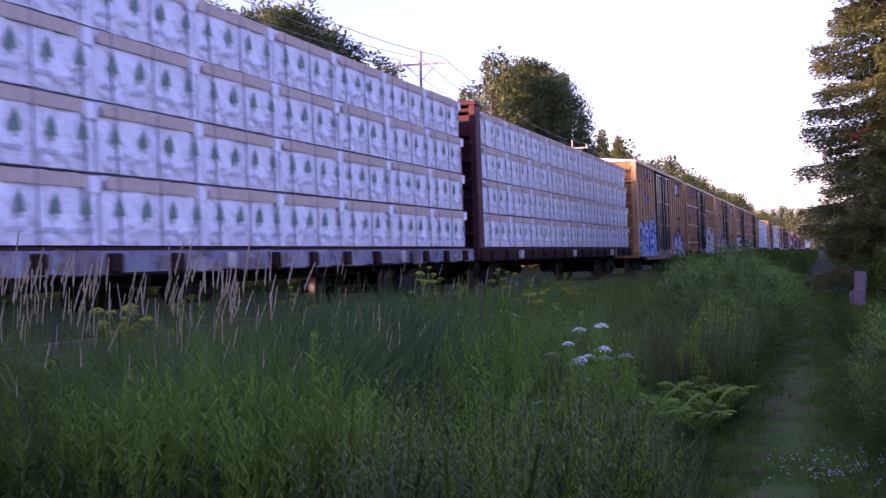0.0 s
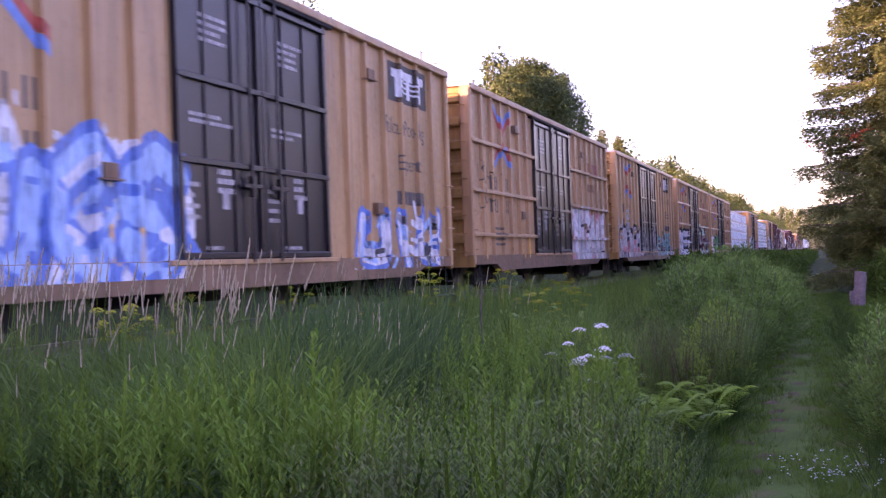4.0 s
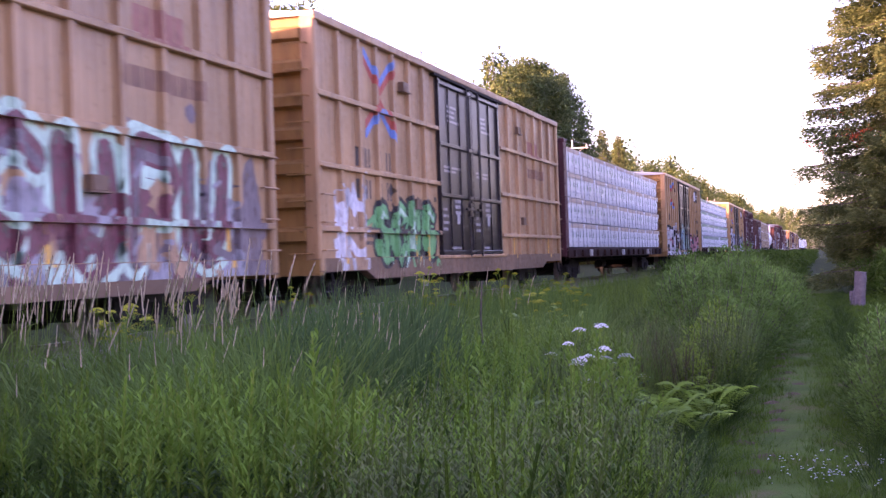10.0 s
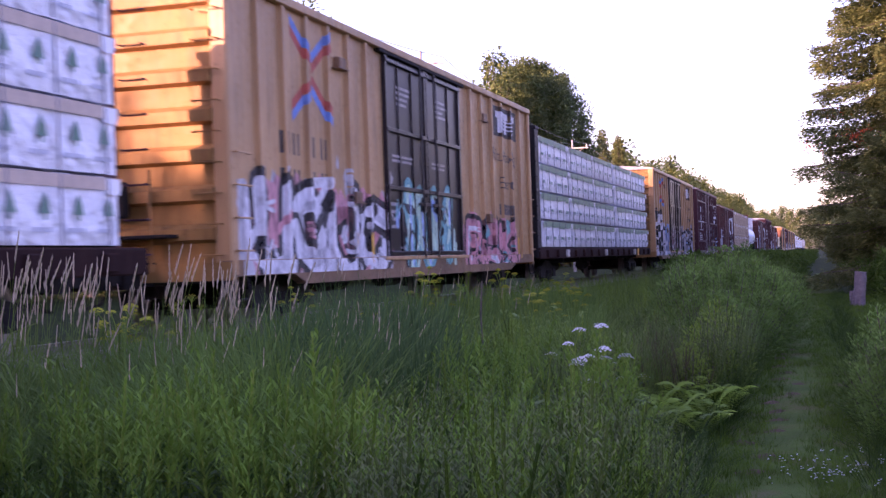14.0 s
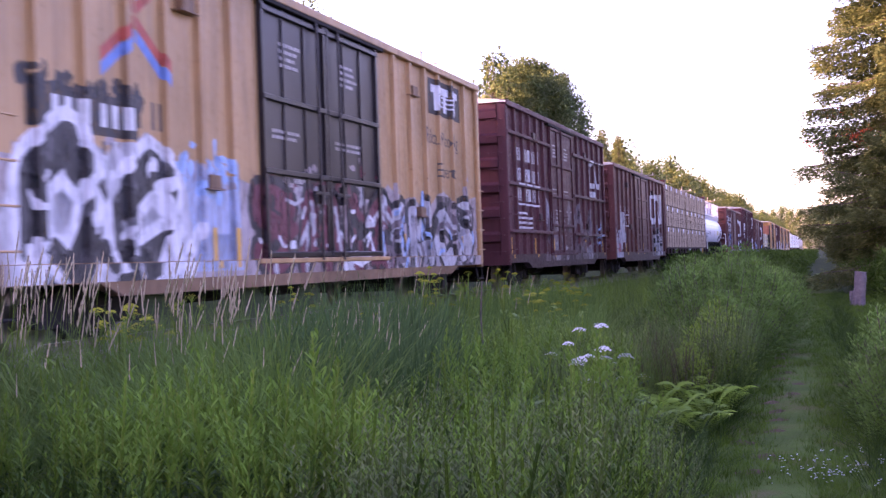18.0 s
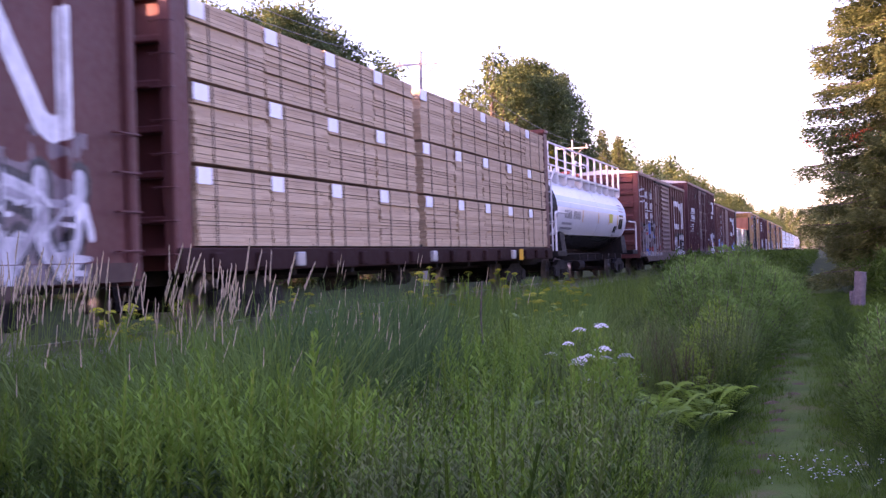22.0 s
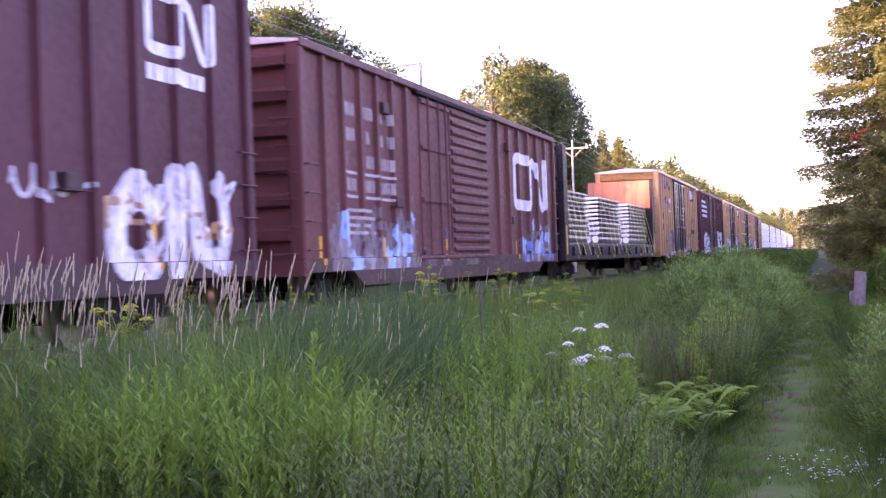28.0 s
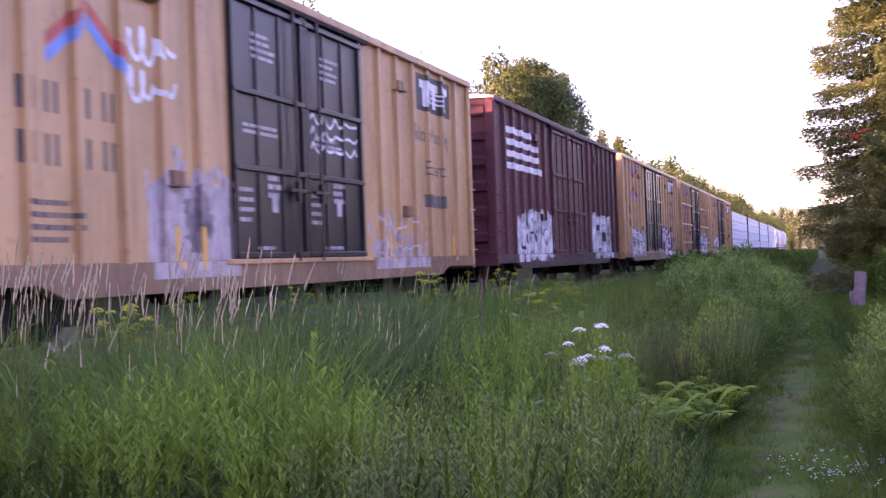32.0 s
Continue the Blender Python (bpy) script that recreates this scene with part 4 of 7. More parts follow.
def bundle_set(kind, ln, ht):
    """Shared meshes for one kind of bundle: three shapes of film, with the print on them."""
    out = []
    for seed in range(4):
        rng = random.Random(900 + seed)
        film = wrapped_bundle(seed * 7 + len(kind), ln, ht, 1.28, None, None).mesh("film", [WRAP_BLUE if kind == "blue" else WRAP], True)
        polys = []
        wall = [(-ln / 2, ln / 2, .048)]
        if kind in ("tree", "blue"):
            polys += box(-ln / 2 + .02, ln / 2 - .02, ht * .80, ht * .985, 1)
            k = max(3, round(ln / .6))
            for i in range(k):
                y = -ln / 2 + ln * (i + .5) / k
                polys += tree_mark(y + rng.uniform(-.03, .03), ht * .34, .20, ht * .38, 0)
                polys += bars(y - .2, ht * .24, 1, .4, .05, .04, 2, rng)
        else:
            m = int(ln / .14)
            edge = [ht * (.76 + rng.uniform(-.07, .05)) for _ in range(m + 1)]
            for i in range(m):
                ya, yb = -ln / 2 + .01 + (ln - .02) * i / m, -ln / 2 + .01 + (ln - .02) * (i + 1) / m
                polys += [([(ya, edge[i]), (yb, edge[i + 1]), (yb, ht * .985), (ya, ht * .985)], 1, 0)]
            k = max(2, round(ln / 1.1))
            for i in range(k):
                y = -ln / 2 + ln * (i + .5) / k
                polys += bars(y - .3, ht * .40, 1, .5, .09, .05, 0, rng)
                polys += [([(y + .3, ht * .22), (y + .36, ht * .22), (y + .42, ht * .46), (y + .36, ht * .46)], 0, 0)] + bars(y - .35, ht * .24, 1, .35, .03, .05, 2, rng)
        polys += box(ln / 2 - .34, ln / 2 - .06, ht * .74, ht * .97, 3, 1)
        pr = drape(polys, wall).mesh("print", [MARKGREEN, GREENBAND if kind == "green" else KRAFT, MARKGREY, TAGWHITE])
        out.append((film, pr, [(-ln / 2 + ln * q) for q in ((.12, .5, .88) if ln < 3 else (.06, .28, .5, .72, .94))], Shape().box(.046, .058, -.011, .011, 0, ht).mesh("strap", [STRAP])))
    return out


def raw_bundle_set(ln, ht):
    out = []
    for seed in range(4):
        rng = random.Random(700 + seed)
        s, n = Shape(), 19
        for k in range(n):
            a, b = ht * k / n, ht * (k + 1) / n - rng.choice((.002, .003, .005, .010))
            inset = rng.uniform(-.016, .010) - (.04 if k in (6, 13) and seed % 2 else 0)
            cut = sorted(rng.uniform(-ln / 2 + .3, ln / 2 - .3) for _ in range(rng.choice((0, 1, 1, 2))))
            ends = [-ln / 2 + rng.uniform(-.015, .02)] + cut + [ln / 2 + rng.uniform(-.02, .015)]
            for y0, y1 in zip(ends, ends[1:]):
                s.box(-1.25, .02 + inset + rng.uniform(-.006, .006), y0, y1 - .012, a, b)
        tg = drape(box(-ln / 2 - .05, -ln / 2 + .38, ht * .77, ht * .98), [(-ln / 2 - .1, ln / 2, .045)]).mesh("paper_tag", [TAGWHITE])
        out.append((s.mesh("boards", [LUMBER]), tg, [-ln / 2 + ln * q for q in (.22, .72)], Shape().box(.03, .045, -.009, .009, 0, ht).mesh("strap", [STRAPB])))
    return out


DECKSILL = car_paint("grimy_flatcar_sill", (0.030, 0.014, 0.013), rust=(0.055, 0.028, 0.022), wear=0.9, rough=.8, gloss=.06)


def lumber_car(label, s0, s1, kind, stacks, tiers, frame_mat, top=4.5, gap_at=None, bulk0=True, bulk1=True, far=False, grubby=False):
    """Centre-beam flat: bulkheads, beam and deck, with strapped bundles on both sides. s0, s1: the ends of the load."""
    L = (s1 - s0) * SCALE
    h = L / 2
    car = thing("centerbeam_flatcar", label, "railway wagon", "lumber cars in the train")
    z0 = 1.23
    for sx in (-1, 1):
        X = lambda a, b: sorted((sx * a, sx * b))
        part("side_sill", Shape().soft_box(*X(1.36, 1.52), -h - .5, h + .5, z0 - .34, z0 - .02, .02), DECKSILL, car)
        n = 16
        for k in range(n):
            y = -h + .4 + k * (L - .8) / (n - 1)
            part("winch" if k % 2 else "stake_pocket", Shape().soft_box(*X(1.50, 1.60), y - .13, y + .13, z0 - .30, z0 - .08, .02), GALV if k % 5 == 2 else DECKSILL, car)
    if grubby:
        rs = random.Random(17)
        polys = box(-h - .4, h + .4, z0 - .30, z0 - .05, 3, .5) + [q for k in range(46) for q in blob(rs, rs.uniform(-h, h), z0 - .22 + rs.uniform(-.06, .06), rs.uniform(.2, .5), rs.uniform(.08, .16), rs.randrange(4), 1 + k * .02, .3)]
        polys = [([(y, max(z0 - .32, min(z0 - .04, z))) for y, z in poly], mi, lay) for poly, mi, lay in polys]
        part("graffiti", drape(polys, [(-h - .5, h + .5, 1.522)]), [SPRAY[q] for q in ("grey", "dusk", "grey", "slate")], car, "smeared grey and blue paint")
    part("deck", Shape().box(-1.42, 1.42, -h - .5, h + .5, z0 - .10, z0 - .012), frame_mat, car)
    part("marker_plate", Shape().box(1.60, 1.61, h * .62, h * .62 + .42, z0 - .34, z0 - .06), GREYTXT if kind == "tree" else SAFETY, car)
    # bulkheads
    for sy, on in ((-1, bulk0), (1, bulk1)):
        if not on:
            continue
        a, b = sorted((sy * (h + .06), sy * (h + .52)))
        zt = top + (.12 if kind != "raw" else .1) - (.2 if sy > 0 and kind != "raw" else 0)
        hw = 1.46 if sy < 0 or kind == "raw" else 1.14
        bk = part("bulkhead", Shape().soft_box(-hw, hw, *sorted((sy * (h + .06), sy * (h + .12))), z0 - .3, zt, .015), frame_mat, car)
        for x in (-hw, -.5, .4, hw - .16):
            part("bulkhead_post", Shape().soft_box(x, x + .16, a, b, z0 - .3, zt, .02), frame_mat, bk)
        for k in range(6):
            z = z0 + .3 + k * .58
            part("bulkhead_rib", Shape().soft_box(-hw + .16, hw - .16, *sorted((sy * (h + .12), sy * (h + .34))), z, z + .1, .02), frame_mat, bk)
        part("bulkhead_cap", Shape().soft_box(-hw - .03, hw + .03, a - .02, b + .02, zt - .05, zt + .06, .02), frame_mat, bk)
        polys = bars(-1.2, 3.55, 1, 1.3, .2, .1) + bars(-1.2, 3.0, 4, 1.2, .07, .06)
        s = Shape()
        for poly, mi, lay in polys:
            s.add([(p, sy * (h + .125), z) for p, z in poly], [tuple(range(len(poly)))])
        part("car_marking", s, WHITE, bk)
        for k in range(8):
            z = z0 - .1 + k * .42
            part("grab_iron", Shape().pipe([(1.2, sy * (h + .5), z), (1.2, sy * (h + .6), z), (1.5, sy * (h + .6), z), (1.5, sy * (h + .5), z)], .013), frame_mat, bk)
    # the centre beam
    # dark sheet on the deck that stands in for shade under the load
    part("painted_load_shadow", Shape().box(-1.38, 1.38, -h + .02, h - .02, z0 - .01, z0 + .05), GRIME, car)
    part("centre_beam", Shape().box(-.06, .06, -h, h, top - .28, top + (.08 if kind == "raw" else -.02)).box(-.05, .05, -h, h, z0, z0 + .2), frame_mat, car)
    for k in range(9):
        y = -h + .1 + k * (L - .2) / 8
        part("beam_post", Shape().box(-.05, .05, y - .08, y + .08, z0, top - .1), frame_mat, car)
    # the load, leaning in to the beam
    ht = (top - z0) / tiers
    ln = (L - (.45 if gap_at is not None else 0)) / stacks
    sets = raw_bundle_set(ln - .045, ht - .05) if kind == "raw" else bundle_set(kind, ln - .03, ht - (.065 if kind == "green" else .035))
    rng = random.Random(int(s0))
    for sx in (1, -1):
        y = -h
        for i in range(stacks):
            if gap_at == i:
                y += .45
            for j in range(tiers):
                film, pr, straps, st = sets[rng.randrange(len(sets))]
                b = part("board_stack" if kind == "raw" else "lumber_pack", film, None, car)
                lean = .02 * j
                if kind == "raw":
                    tagged(b, kind="stuff")
                b.location = (sx * (1.47 - lean + rng.uniform(-.015, .015)), y + ln / 2 + rng.uniform(-.008, .008), z0 + j * ht + .01)
                b.rotation_euler = (0, 0, math.pi if sx < 0 else 0)
                if sx > 0:
                    part("printed_wrap" if kind != "raw" else "paper_tag", pr, None, b)
                    for q in () if far else straps:
                        part("strap", st, None, b).location.y = q
            y += ln
    running_gear(car, h + .5, 2.9)
    place(car, s0, s1)
    return car


lumber_car("white-wrapped lumber with printed trees on a centre-beam flatcar", 6.8, 27.8, "tree", 9, 4, MAROON, 4.52, grubby=True)
lumber_car("white-wrapped lumber on a maroon centre-beam flatcar", 29.4, 50.7, "tree", 9, 4, MAROON, 4.50)
lumber_car("white-wrapped lumber with printed trees behind a maroon bulkhead", 149.9, 170.7, "tree", 9, 4, MAROON, 4.46)
lumber_car("white and green wrapped lumber on a dark flatcar", 191.8, 212.6, "green", 5, 4, CHARCOAL, 4.50, gap_at=3)
lumber_car("bare sawn lumber in banded stacks on a brown flatcar", 266.2, 286.2, "raw", 9, 3, BROWN, 4.50, gap_at=4)
for k in range(4):
    lumber_car("bluish white wrapped lumber far down the train", 479.6 + 22.6 * k, 500.2 + 22.6 * k, "blue", 5, 4, CHARCOAL, 4.45, far=True)


# ---------------------------------------------------------------- tank car
TANKWHITE = car_paint("white_tank_paint", (.80, .80, .84), rust=(.35, .3, .27), wear=.18, fade=.05, rough=.35)
TANKBLUE = plain_paint("pale_blue_band", (.42, .55, .80), .4, .1, 2)
TANKBLACK = car_paint("glossy_black_tank", (.010, .010, .012), rust=(.03, .026, .025), wear=.25, rough=.25, gloss=.3)
RAILWHITE = plain_paint("white_handrail", (.72, .70, .70), .45, .12, 5)
PLAC = plain_paint("yellow_placard", (.62, .58, .03), .5, .1, 5)
REDVALVE = plain_paint("red_valve", (.5, .10, .05), .5, .2, 5)


def tank_car(s0, s1):
    L = (s1 - s0) * SCALE
    h, R, zc, n = L / 2, 1.25, 2.43, 48
    car = thing("tank_car", "white and black tank car with pale blue stripe and railings", "railway wagon", "")

    def ring(y, r, k0, k1):
        return [(r * math.cos(2 * math.pi * k / n), y, zc + r * math.sin(2 * math.pi * k / n)) for k in range(k0, k1 + 1)]
    ysec = [-h + .4 + (L - .8) * k / 12 for k in range(13)]
    low = -5   # the white upper shell starts a little under the middle
    part("upper_shell", Shape().loft([ring(y, R, low, 24 - low) for y in ysec], closed=False, caps=False), TANKWHITE, car, smooth=True)
    part("lower_shell", Shape().loft([ring(y, R - .004, 24 - low, n + low) for y in ysec], closed=False, caps=False), TANKBLACK, car, smooth=True)
    for a0, a1 in ((4.5, 12.3), (13.3, 21.5)):
        for flip in (1, -1):
            arc = lambda y: [(flip * (R + .005) * math.cos(radians(a0 + (a1 - a0) * k / 4)), y, zc + (R + .005) * math.sin(radians(a0 + (a1 - a0) * k / 4))) for k in range(5)]
            part("painted_band", Shape().loft([arc(ysec[0]), arc(ysec[-1])], closed=False, caps=False), TANKBLUE, car, smooth=True)
    for sy in (-1, 1):
        dome = [[(R * math.cos(a) * math.cos(2 * math.pi * k / n), sy * (h - .4 + .4 * math.sin(a)), zc + R * math.cos(a) * math.sin(2 * math.pi * k / n)) for k in range(n)] for a in (0, .25, .5, .75, 1.0, 1.25, 1.45, 1.55)]
        part("tank_head", Shape().loft(dome, caps=True), TANKBLACK, car, "black domed tank end", smooth=True)
        # saddle wings
        part("saddle", Shape().loft([[(x, sy * (h - .75), z) for x, z in ((-1.3, 1.0), (1.3, 1.0), (1.2, 1.75), (.8, 1.45), (-.8, 1.45), (-1.2, 1.75))] for sy in (sy,)] + [[(x, sy * (h - 1.6), z) for x, z in ((-1.25, 1.0), (1.25, 1.0), (1.18, 1.7), (.8, 1.42), (-.8, 1.42), (-1.18, 1.7))]]), GRIME, car)
        part("end_platform", Shape().soft_box(-1.5, 1.5, *sorted((sy * (h - .4), sy * (h + 1.0))), .95, 1.12, .02), GRIME, car)
        part("end_handrail", Shape().pipe([(-1.42, sy * (h + .9), 1.1), (-1.42, sy * (h + .9), 2.25), (-1.42, sy * h, 2.25)], .03, 8), RAILWHITE, car)
        part("end_handrail", Shape().pipe([(1.45, sy * (h - .9), 2.3), (1.45, sy * (h + .85), 2.3), (1.45, sy * (h + .95), 2.2), (1.45, sy * (h + .95), 1.1)], .035, 8), RAILWHITE, car)
        part("end_handrail", Shape().pipe([(-1.2, sy * (h + .95), 2.0), (1.4, sy * (h + .95), 2.0)], .025, 8), RAILWHITE, car)
    for y in (.35,):
        part("weld_band", Shape().loft([ring(yy, R + .010, low, 24 - low) for yy in (y - .015, y + .015)], closed=False, caps=False), STRAP, car, smooth=True)
    # ladder at the first end
    for x in (.72, 1.16):
        part("ladder_rail", Shape().pipe([(x, -h - .08, 1.1), (x, -h - .08, 3.3), (x, -h + .55, 3.7)], .03, 6), RAILWHITE, car)
    for k in range(7):
        part("ladder_rung", Shape().tube((.72, -h - .08, 1.3 + .33 * k), (1.16, -h - .08, 1.3 + .33 * k), .018, 6), RAILWHITE, car)
    # walkway and railing along the top
    part("walkway", Shape().soft_box(.55, 1.0, -h + .3, h - .3, 3.60, 3.68, .01).box(-1.0, -.55, -h + .3, h - .3, 3.60, 3.68), RAILWHITE, car)
    for x in (.98, -.98):
        m = 11
        for k in range(m):
            y = -h + .4 + k * (L - .8) / (m - 1)
            part("stanchion", Shape().soft_box(x - .035, x + .035, y - .05, y + .05, 3.35, 4.55, .01), RAILWHITE, car)
            part("walkway_bracket", Shape().soft_box(min(x, x * .75), max(x, x * .75), y - .06, y + .06, 3.3, 3.6, .01), RAILWHITE, car)
        part("top_rail", Shape().pipe([(x, -h + .4, 4.55), (x, h - .4, 4.55)], .032, 8), RAILWHITE, car)
        part("middle_rail", Shape().pipe([(x, -h + .4, 4.1), (x, h * -.1, 4.1)], .022, 8), RAILWHITE, car)
        part("safety_hoop", Shape().pipe([(x * .8, -1.6, 3.65), (x * .8, -1.6, 4.15), (x * .8, -1.45, 4.28), (x * .8, .9, 4.28), (x * .8, 1.05, 4.15), (x * .8, 1.05, 3.65)], .04, 8), RAILWHITE, car)
    part("valve_housing", Shape().tube((0, -.3, 3.6), (0, -.3, 4.0), .45, 16), GALV, car)
    for y in (-.9, .35, .8):
        part("valve", Shape().tube((.3, y, 3.6), (.3, y, 3.95), .1, 10).tube((.12, y, 3.95), (.48, y, 3.95), .05, 8), REDVALVE, car)
    # markings follow the curve of the shell
    def wrapped(polys):
        s = Shape()
        for poly, mi, lay in polys:
            out = []
            for y, z in poly:
                a = math.asin(max(-1, min(1, (z - zc) / R)))
                out.append(((R + .022) * math.cos(a), y, zc + (R + .022) * math.sin(a)))
            s.add(out, [tuple(range(len(out)))], mi)
        return s
    rng = random.Random(3)
    big = [q for k in range(9) for q in ([] if k == 4 else box(-h + 1.5 + k * .31, -h + 1.57 + k * .31, 2.18, 2.44) + box(-h + 1.64 + k * .31, -h + 1.71 + k * .31, 2.18, 2.44))]
    part("car_marking", wrapped(big), GREYTXT, car)
    part("data_stencil", wrapped(bars(-h + 1.2, 2.05, 2, 2.4, .07, .08, 0, rng) + bars(h - 2.3, 2.95, 3, 1.5, .06, .06, 0, rng) + bars(h - 3.2, 2.0, 3, .6, .06, .06, 0, rng)), STRAP, car)
    part("data_panel", wrapped(box(h - 2.3, h - 1.35, 1.98, 2.38) + box(h - 2.35, h - 1.3, 2.46, 2.54) + box(h - 3.4, h - 2.75, 1.84, 2.08)), TANKBLACK, car)
    part("placard", wrapped(box(h - 4.6, h - 3.9, 2.18, 2.52)), PLAC, car, "yellow placard")
    for y in (-h + 4.6, h - 7.2, h - 4.8, h - 2.75):
        part("reflector", wrapped(box(y, y + .13, 2.12, 2.3) + box(y, y + .13, 2.3, 2.5)), SAFETY, car)
    running_gear(car, h + .75, 2.3)
    place(car, s0, s1)


tank_car(288.4, 302.3)

# ---------------------------------------------------------------- pipe car
PIPEDARK = plain_paint("dark_coated_pipe", (.055, .052, .065), .35, .3, 2)
PIPEEND = plain_paint("white_pipe_cap", (.82, .82, .84), .5, .06, 4)
WEBBING = plain_paint("yellow_webbing", (.62, .60, .11), .6, .15, 6)
DUNNAGE = plain_paint("weathered_dunnage", (.32, .26, .2), .8, .3, 5)


def pipe_mesh(r, ln):
    return Shape().tube((0, -ln / 2, 0), (0, ln / 2, 0), r, 10, caps=False).tube((0, -ln / 2 - .03, 0), (0, -ln / 2 + .004, 0), r * 1.06, 10, mi=1).tube((0, ln / 2 - .004, 0), (0, ln / 2 + .03, 0), r * 1.06, 10, mi=1).mesh("pipe", [PIPEDARK, PIPEEND], True)


def pipe_car(s0, s1):
    L = (s1 - s0) * SCALE
    h = L / 2
    car = thing("bulkhead_flatcar", "charcoal bulkhead flatcar loaded with strapped dark pipes", "railway wagon", "")
    for sx in (-1, 1):
        X = lambda a, b: sorted((sx * a, sx * b))
        part("side_sill", Shape().soft_box(*X(1.38, 1.55), -h, h, .80, 1.34, .02), CHARCOAL, car)
        for k in range(12):
            y = -h + .8 + k * (L - 1.6) / 11
            part("stake_pocket", Shape().soft_box(*X(1.54, 1.63), y - .12, y + .12, .95, 1.25, .02), CHARCOAL, car)
        for k in range(6):
            y = -h + 1.5 + k * (L - 2.4) / 5
            part("reflector", Shape().box(*X(1.551, 1.556), y, y + .32, .86, .96), SAFETY if k % 3 else RUSTY, car)
    part("deck", Shape().box(-1.4, 1.4, -h, h, 1.22, 1.335), DUNNAGE, car)
    for sy in (-1, 1):
        a = sy * h
        face = part("bulkhead", Shape().soft_box(-1.45, 1.45, *sorted((a - sy * .10, a)), 3.06, 4.36, .015), RUSTY, car, "rusty steel bulkhead face")
        # the face's lower half in charcoal, as painted shade behind the pipes
        part("shaded_lower_bulkhead", Shape().soft_box(-1.45, 1.45, *sorted((a - sy * .09, a)), 1.0, 3.056, .01), CHARCOAL, face)
        for x in (-1.5, -.05, 1.34):
            part("bulkhead_post", Shape().soft_box(x, x + .17, *sorted((a, a + sy * .42)), .8, 4.38, .02), CHARCOAL, face)
        for z in (1.5, 2.4, 3.3, 4.25):
            part("bulkhead_rib", Shape().soft_box(-1.33, 1.33, *sorted((a, a + sy * .3)), z, z + .12, .02), CHARCOAL, face)
        part("bulkhead_edge", Shape().soft_box(1.44, 1.56, *sorted((a - sy * .14, a + sy * .45)), .8, 4.4, .02), CHARCOAL, face)
        part("reflector", Shape().box(1.56, 1.565, *sorted((a + sy * .12, a + sy * .26)), 1.0, 1.9), SAFETY, face)
        for k in range(8):
            part("grab_iron", Shape().pipe([(1.1, a + sy * .4, 1.3 + .4 * k), (1.1, a + sy * .5, 1.3 + .4 * k), (1.48, a + sy * .5, 1.3 + .4 * k), (1.48, a + sy * .4, 1.3 + .4 * k)], .013), CHARCOAL, face)
    for a, b in ((.3, 5.3), (7.35, 12.6), (14.8, 20.15)):
        ln, ym = b - a, -h + (a + b) / 2
        small, middle, big = pipe_mesh(.046, ln), pipe_mesh(.066, ln), pipe_mesh(.125, ln)
        rng = random.Random(int(a))
        for i in range(9):
            o = part("pipe", big, None, car)
            o.location = (-1.12 + .28 * i, ym, 1.53)
        rest = Shape()
        layers = [(1.75 + .185 * j, .066, middle) for j in range(3)] + [(2.295 + .15 * j, .046, small) for j in range(6)]
        for z, r, mesh in layers:
            n = int(2.44 / (2.16 * r))
            for i in range(n):
                x, yy = 1.21 - 2.16 * r * i, ym + rng.uniform(-.04, .04)
                if i < 9:
                    part("pipe", mesh, None, car).location = (x, yy, z)
                else:
                    rest.tube((x, yy - ln / 2, z), (x, yy + ln / 2, z), r, 8, caps=False).tube((x, yy - ln / 2 - .02, z), (x, yy - ln / 2, z), r * 1.05, 8, mi=1)
        tagged(part("pipe_stack", rest, [PIPEDARK, PIPEEND], car), "", "", "", "stuff")
        for q in (.12, .5, .88):
            y = ym - ln / 2 + ln * q
            part("bearer", Shape().soft_box(-1.3, 1.3, y - .08, y + .08, 1.335, 1.405, .01), DUNNAGE, car)
            for z, r, mesh in layers:
                part("spacer", Shape().box(-1.27, 1.27, y - .04, y + .04, z - r - .045, z - r), DUNNAGE, car)
        for k in range(5):
            y = ym - ln / 2 + ln * (.10 + .19 * k)
            for sx in (1, -1):
                s = Shape()
                w = .048
                top, mid, low = (sx * 1.25, 3.105), (sx * 1.29, 1.45), (sx * 1.66, .98)
                s.add([(top[0], y - w, top[1]), (top[0], y + w, top[1]), (mid[0], y + .12 + w, mid[1]), (mid[0], y + .12 - w, mid[1])], [(0, 1, 2, 3)])
                part("strap", s, WEBBING, car)
                s = Shape().add([(top[0] + sx * .01, y + .06 - w, top[1]), (top[0] + sx * .01, y + .06 + w, top[1]), (low[0], y + .70 + w, low[1]), (low[0], y + .70 - w, low[1])], [(0, 1, 2, 3)])
                part("strap", s, WEBBING, car)
            part("strap", Shape().box(-1.25, 1.25, y - .035, y + .035, 3.10, 3.106), WEBBING, car)
    running_gear(car, h + .4, 2.6)
    place(car, s0, s1)


pipe_car(361.2, 380.3)


# ---------------------------------------------------------------- hoppers at the far end
HOPGREY = car_paint("grey_hopper_paint", (.38, .39, .42), wear=.4)


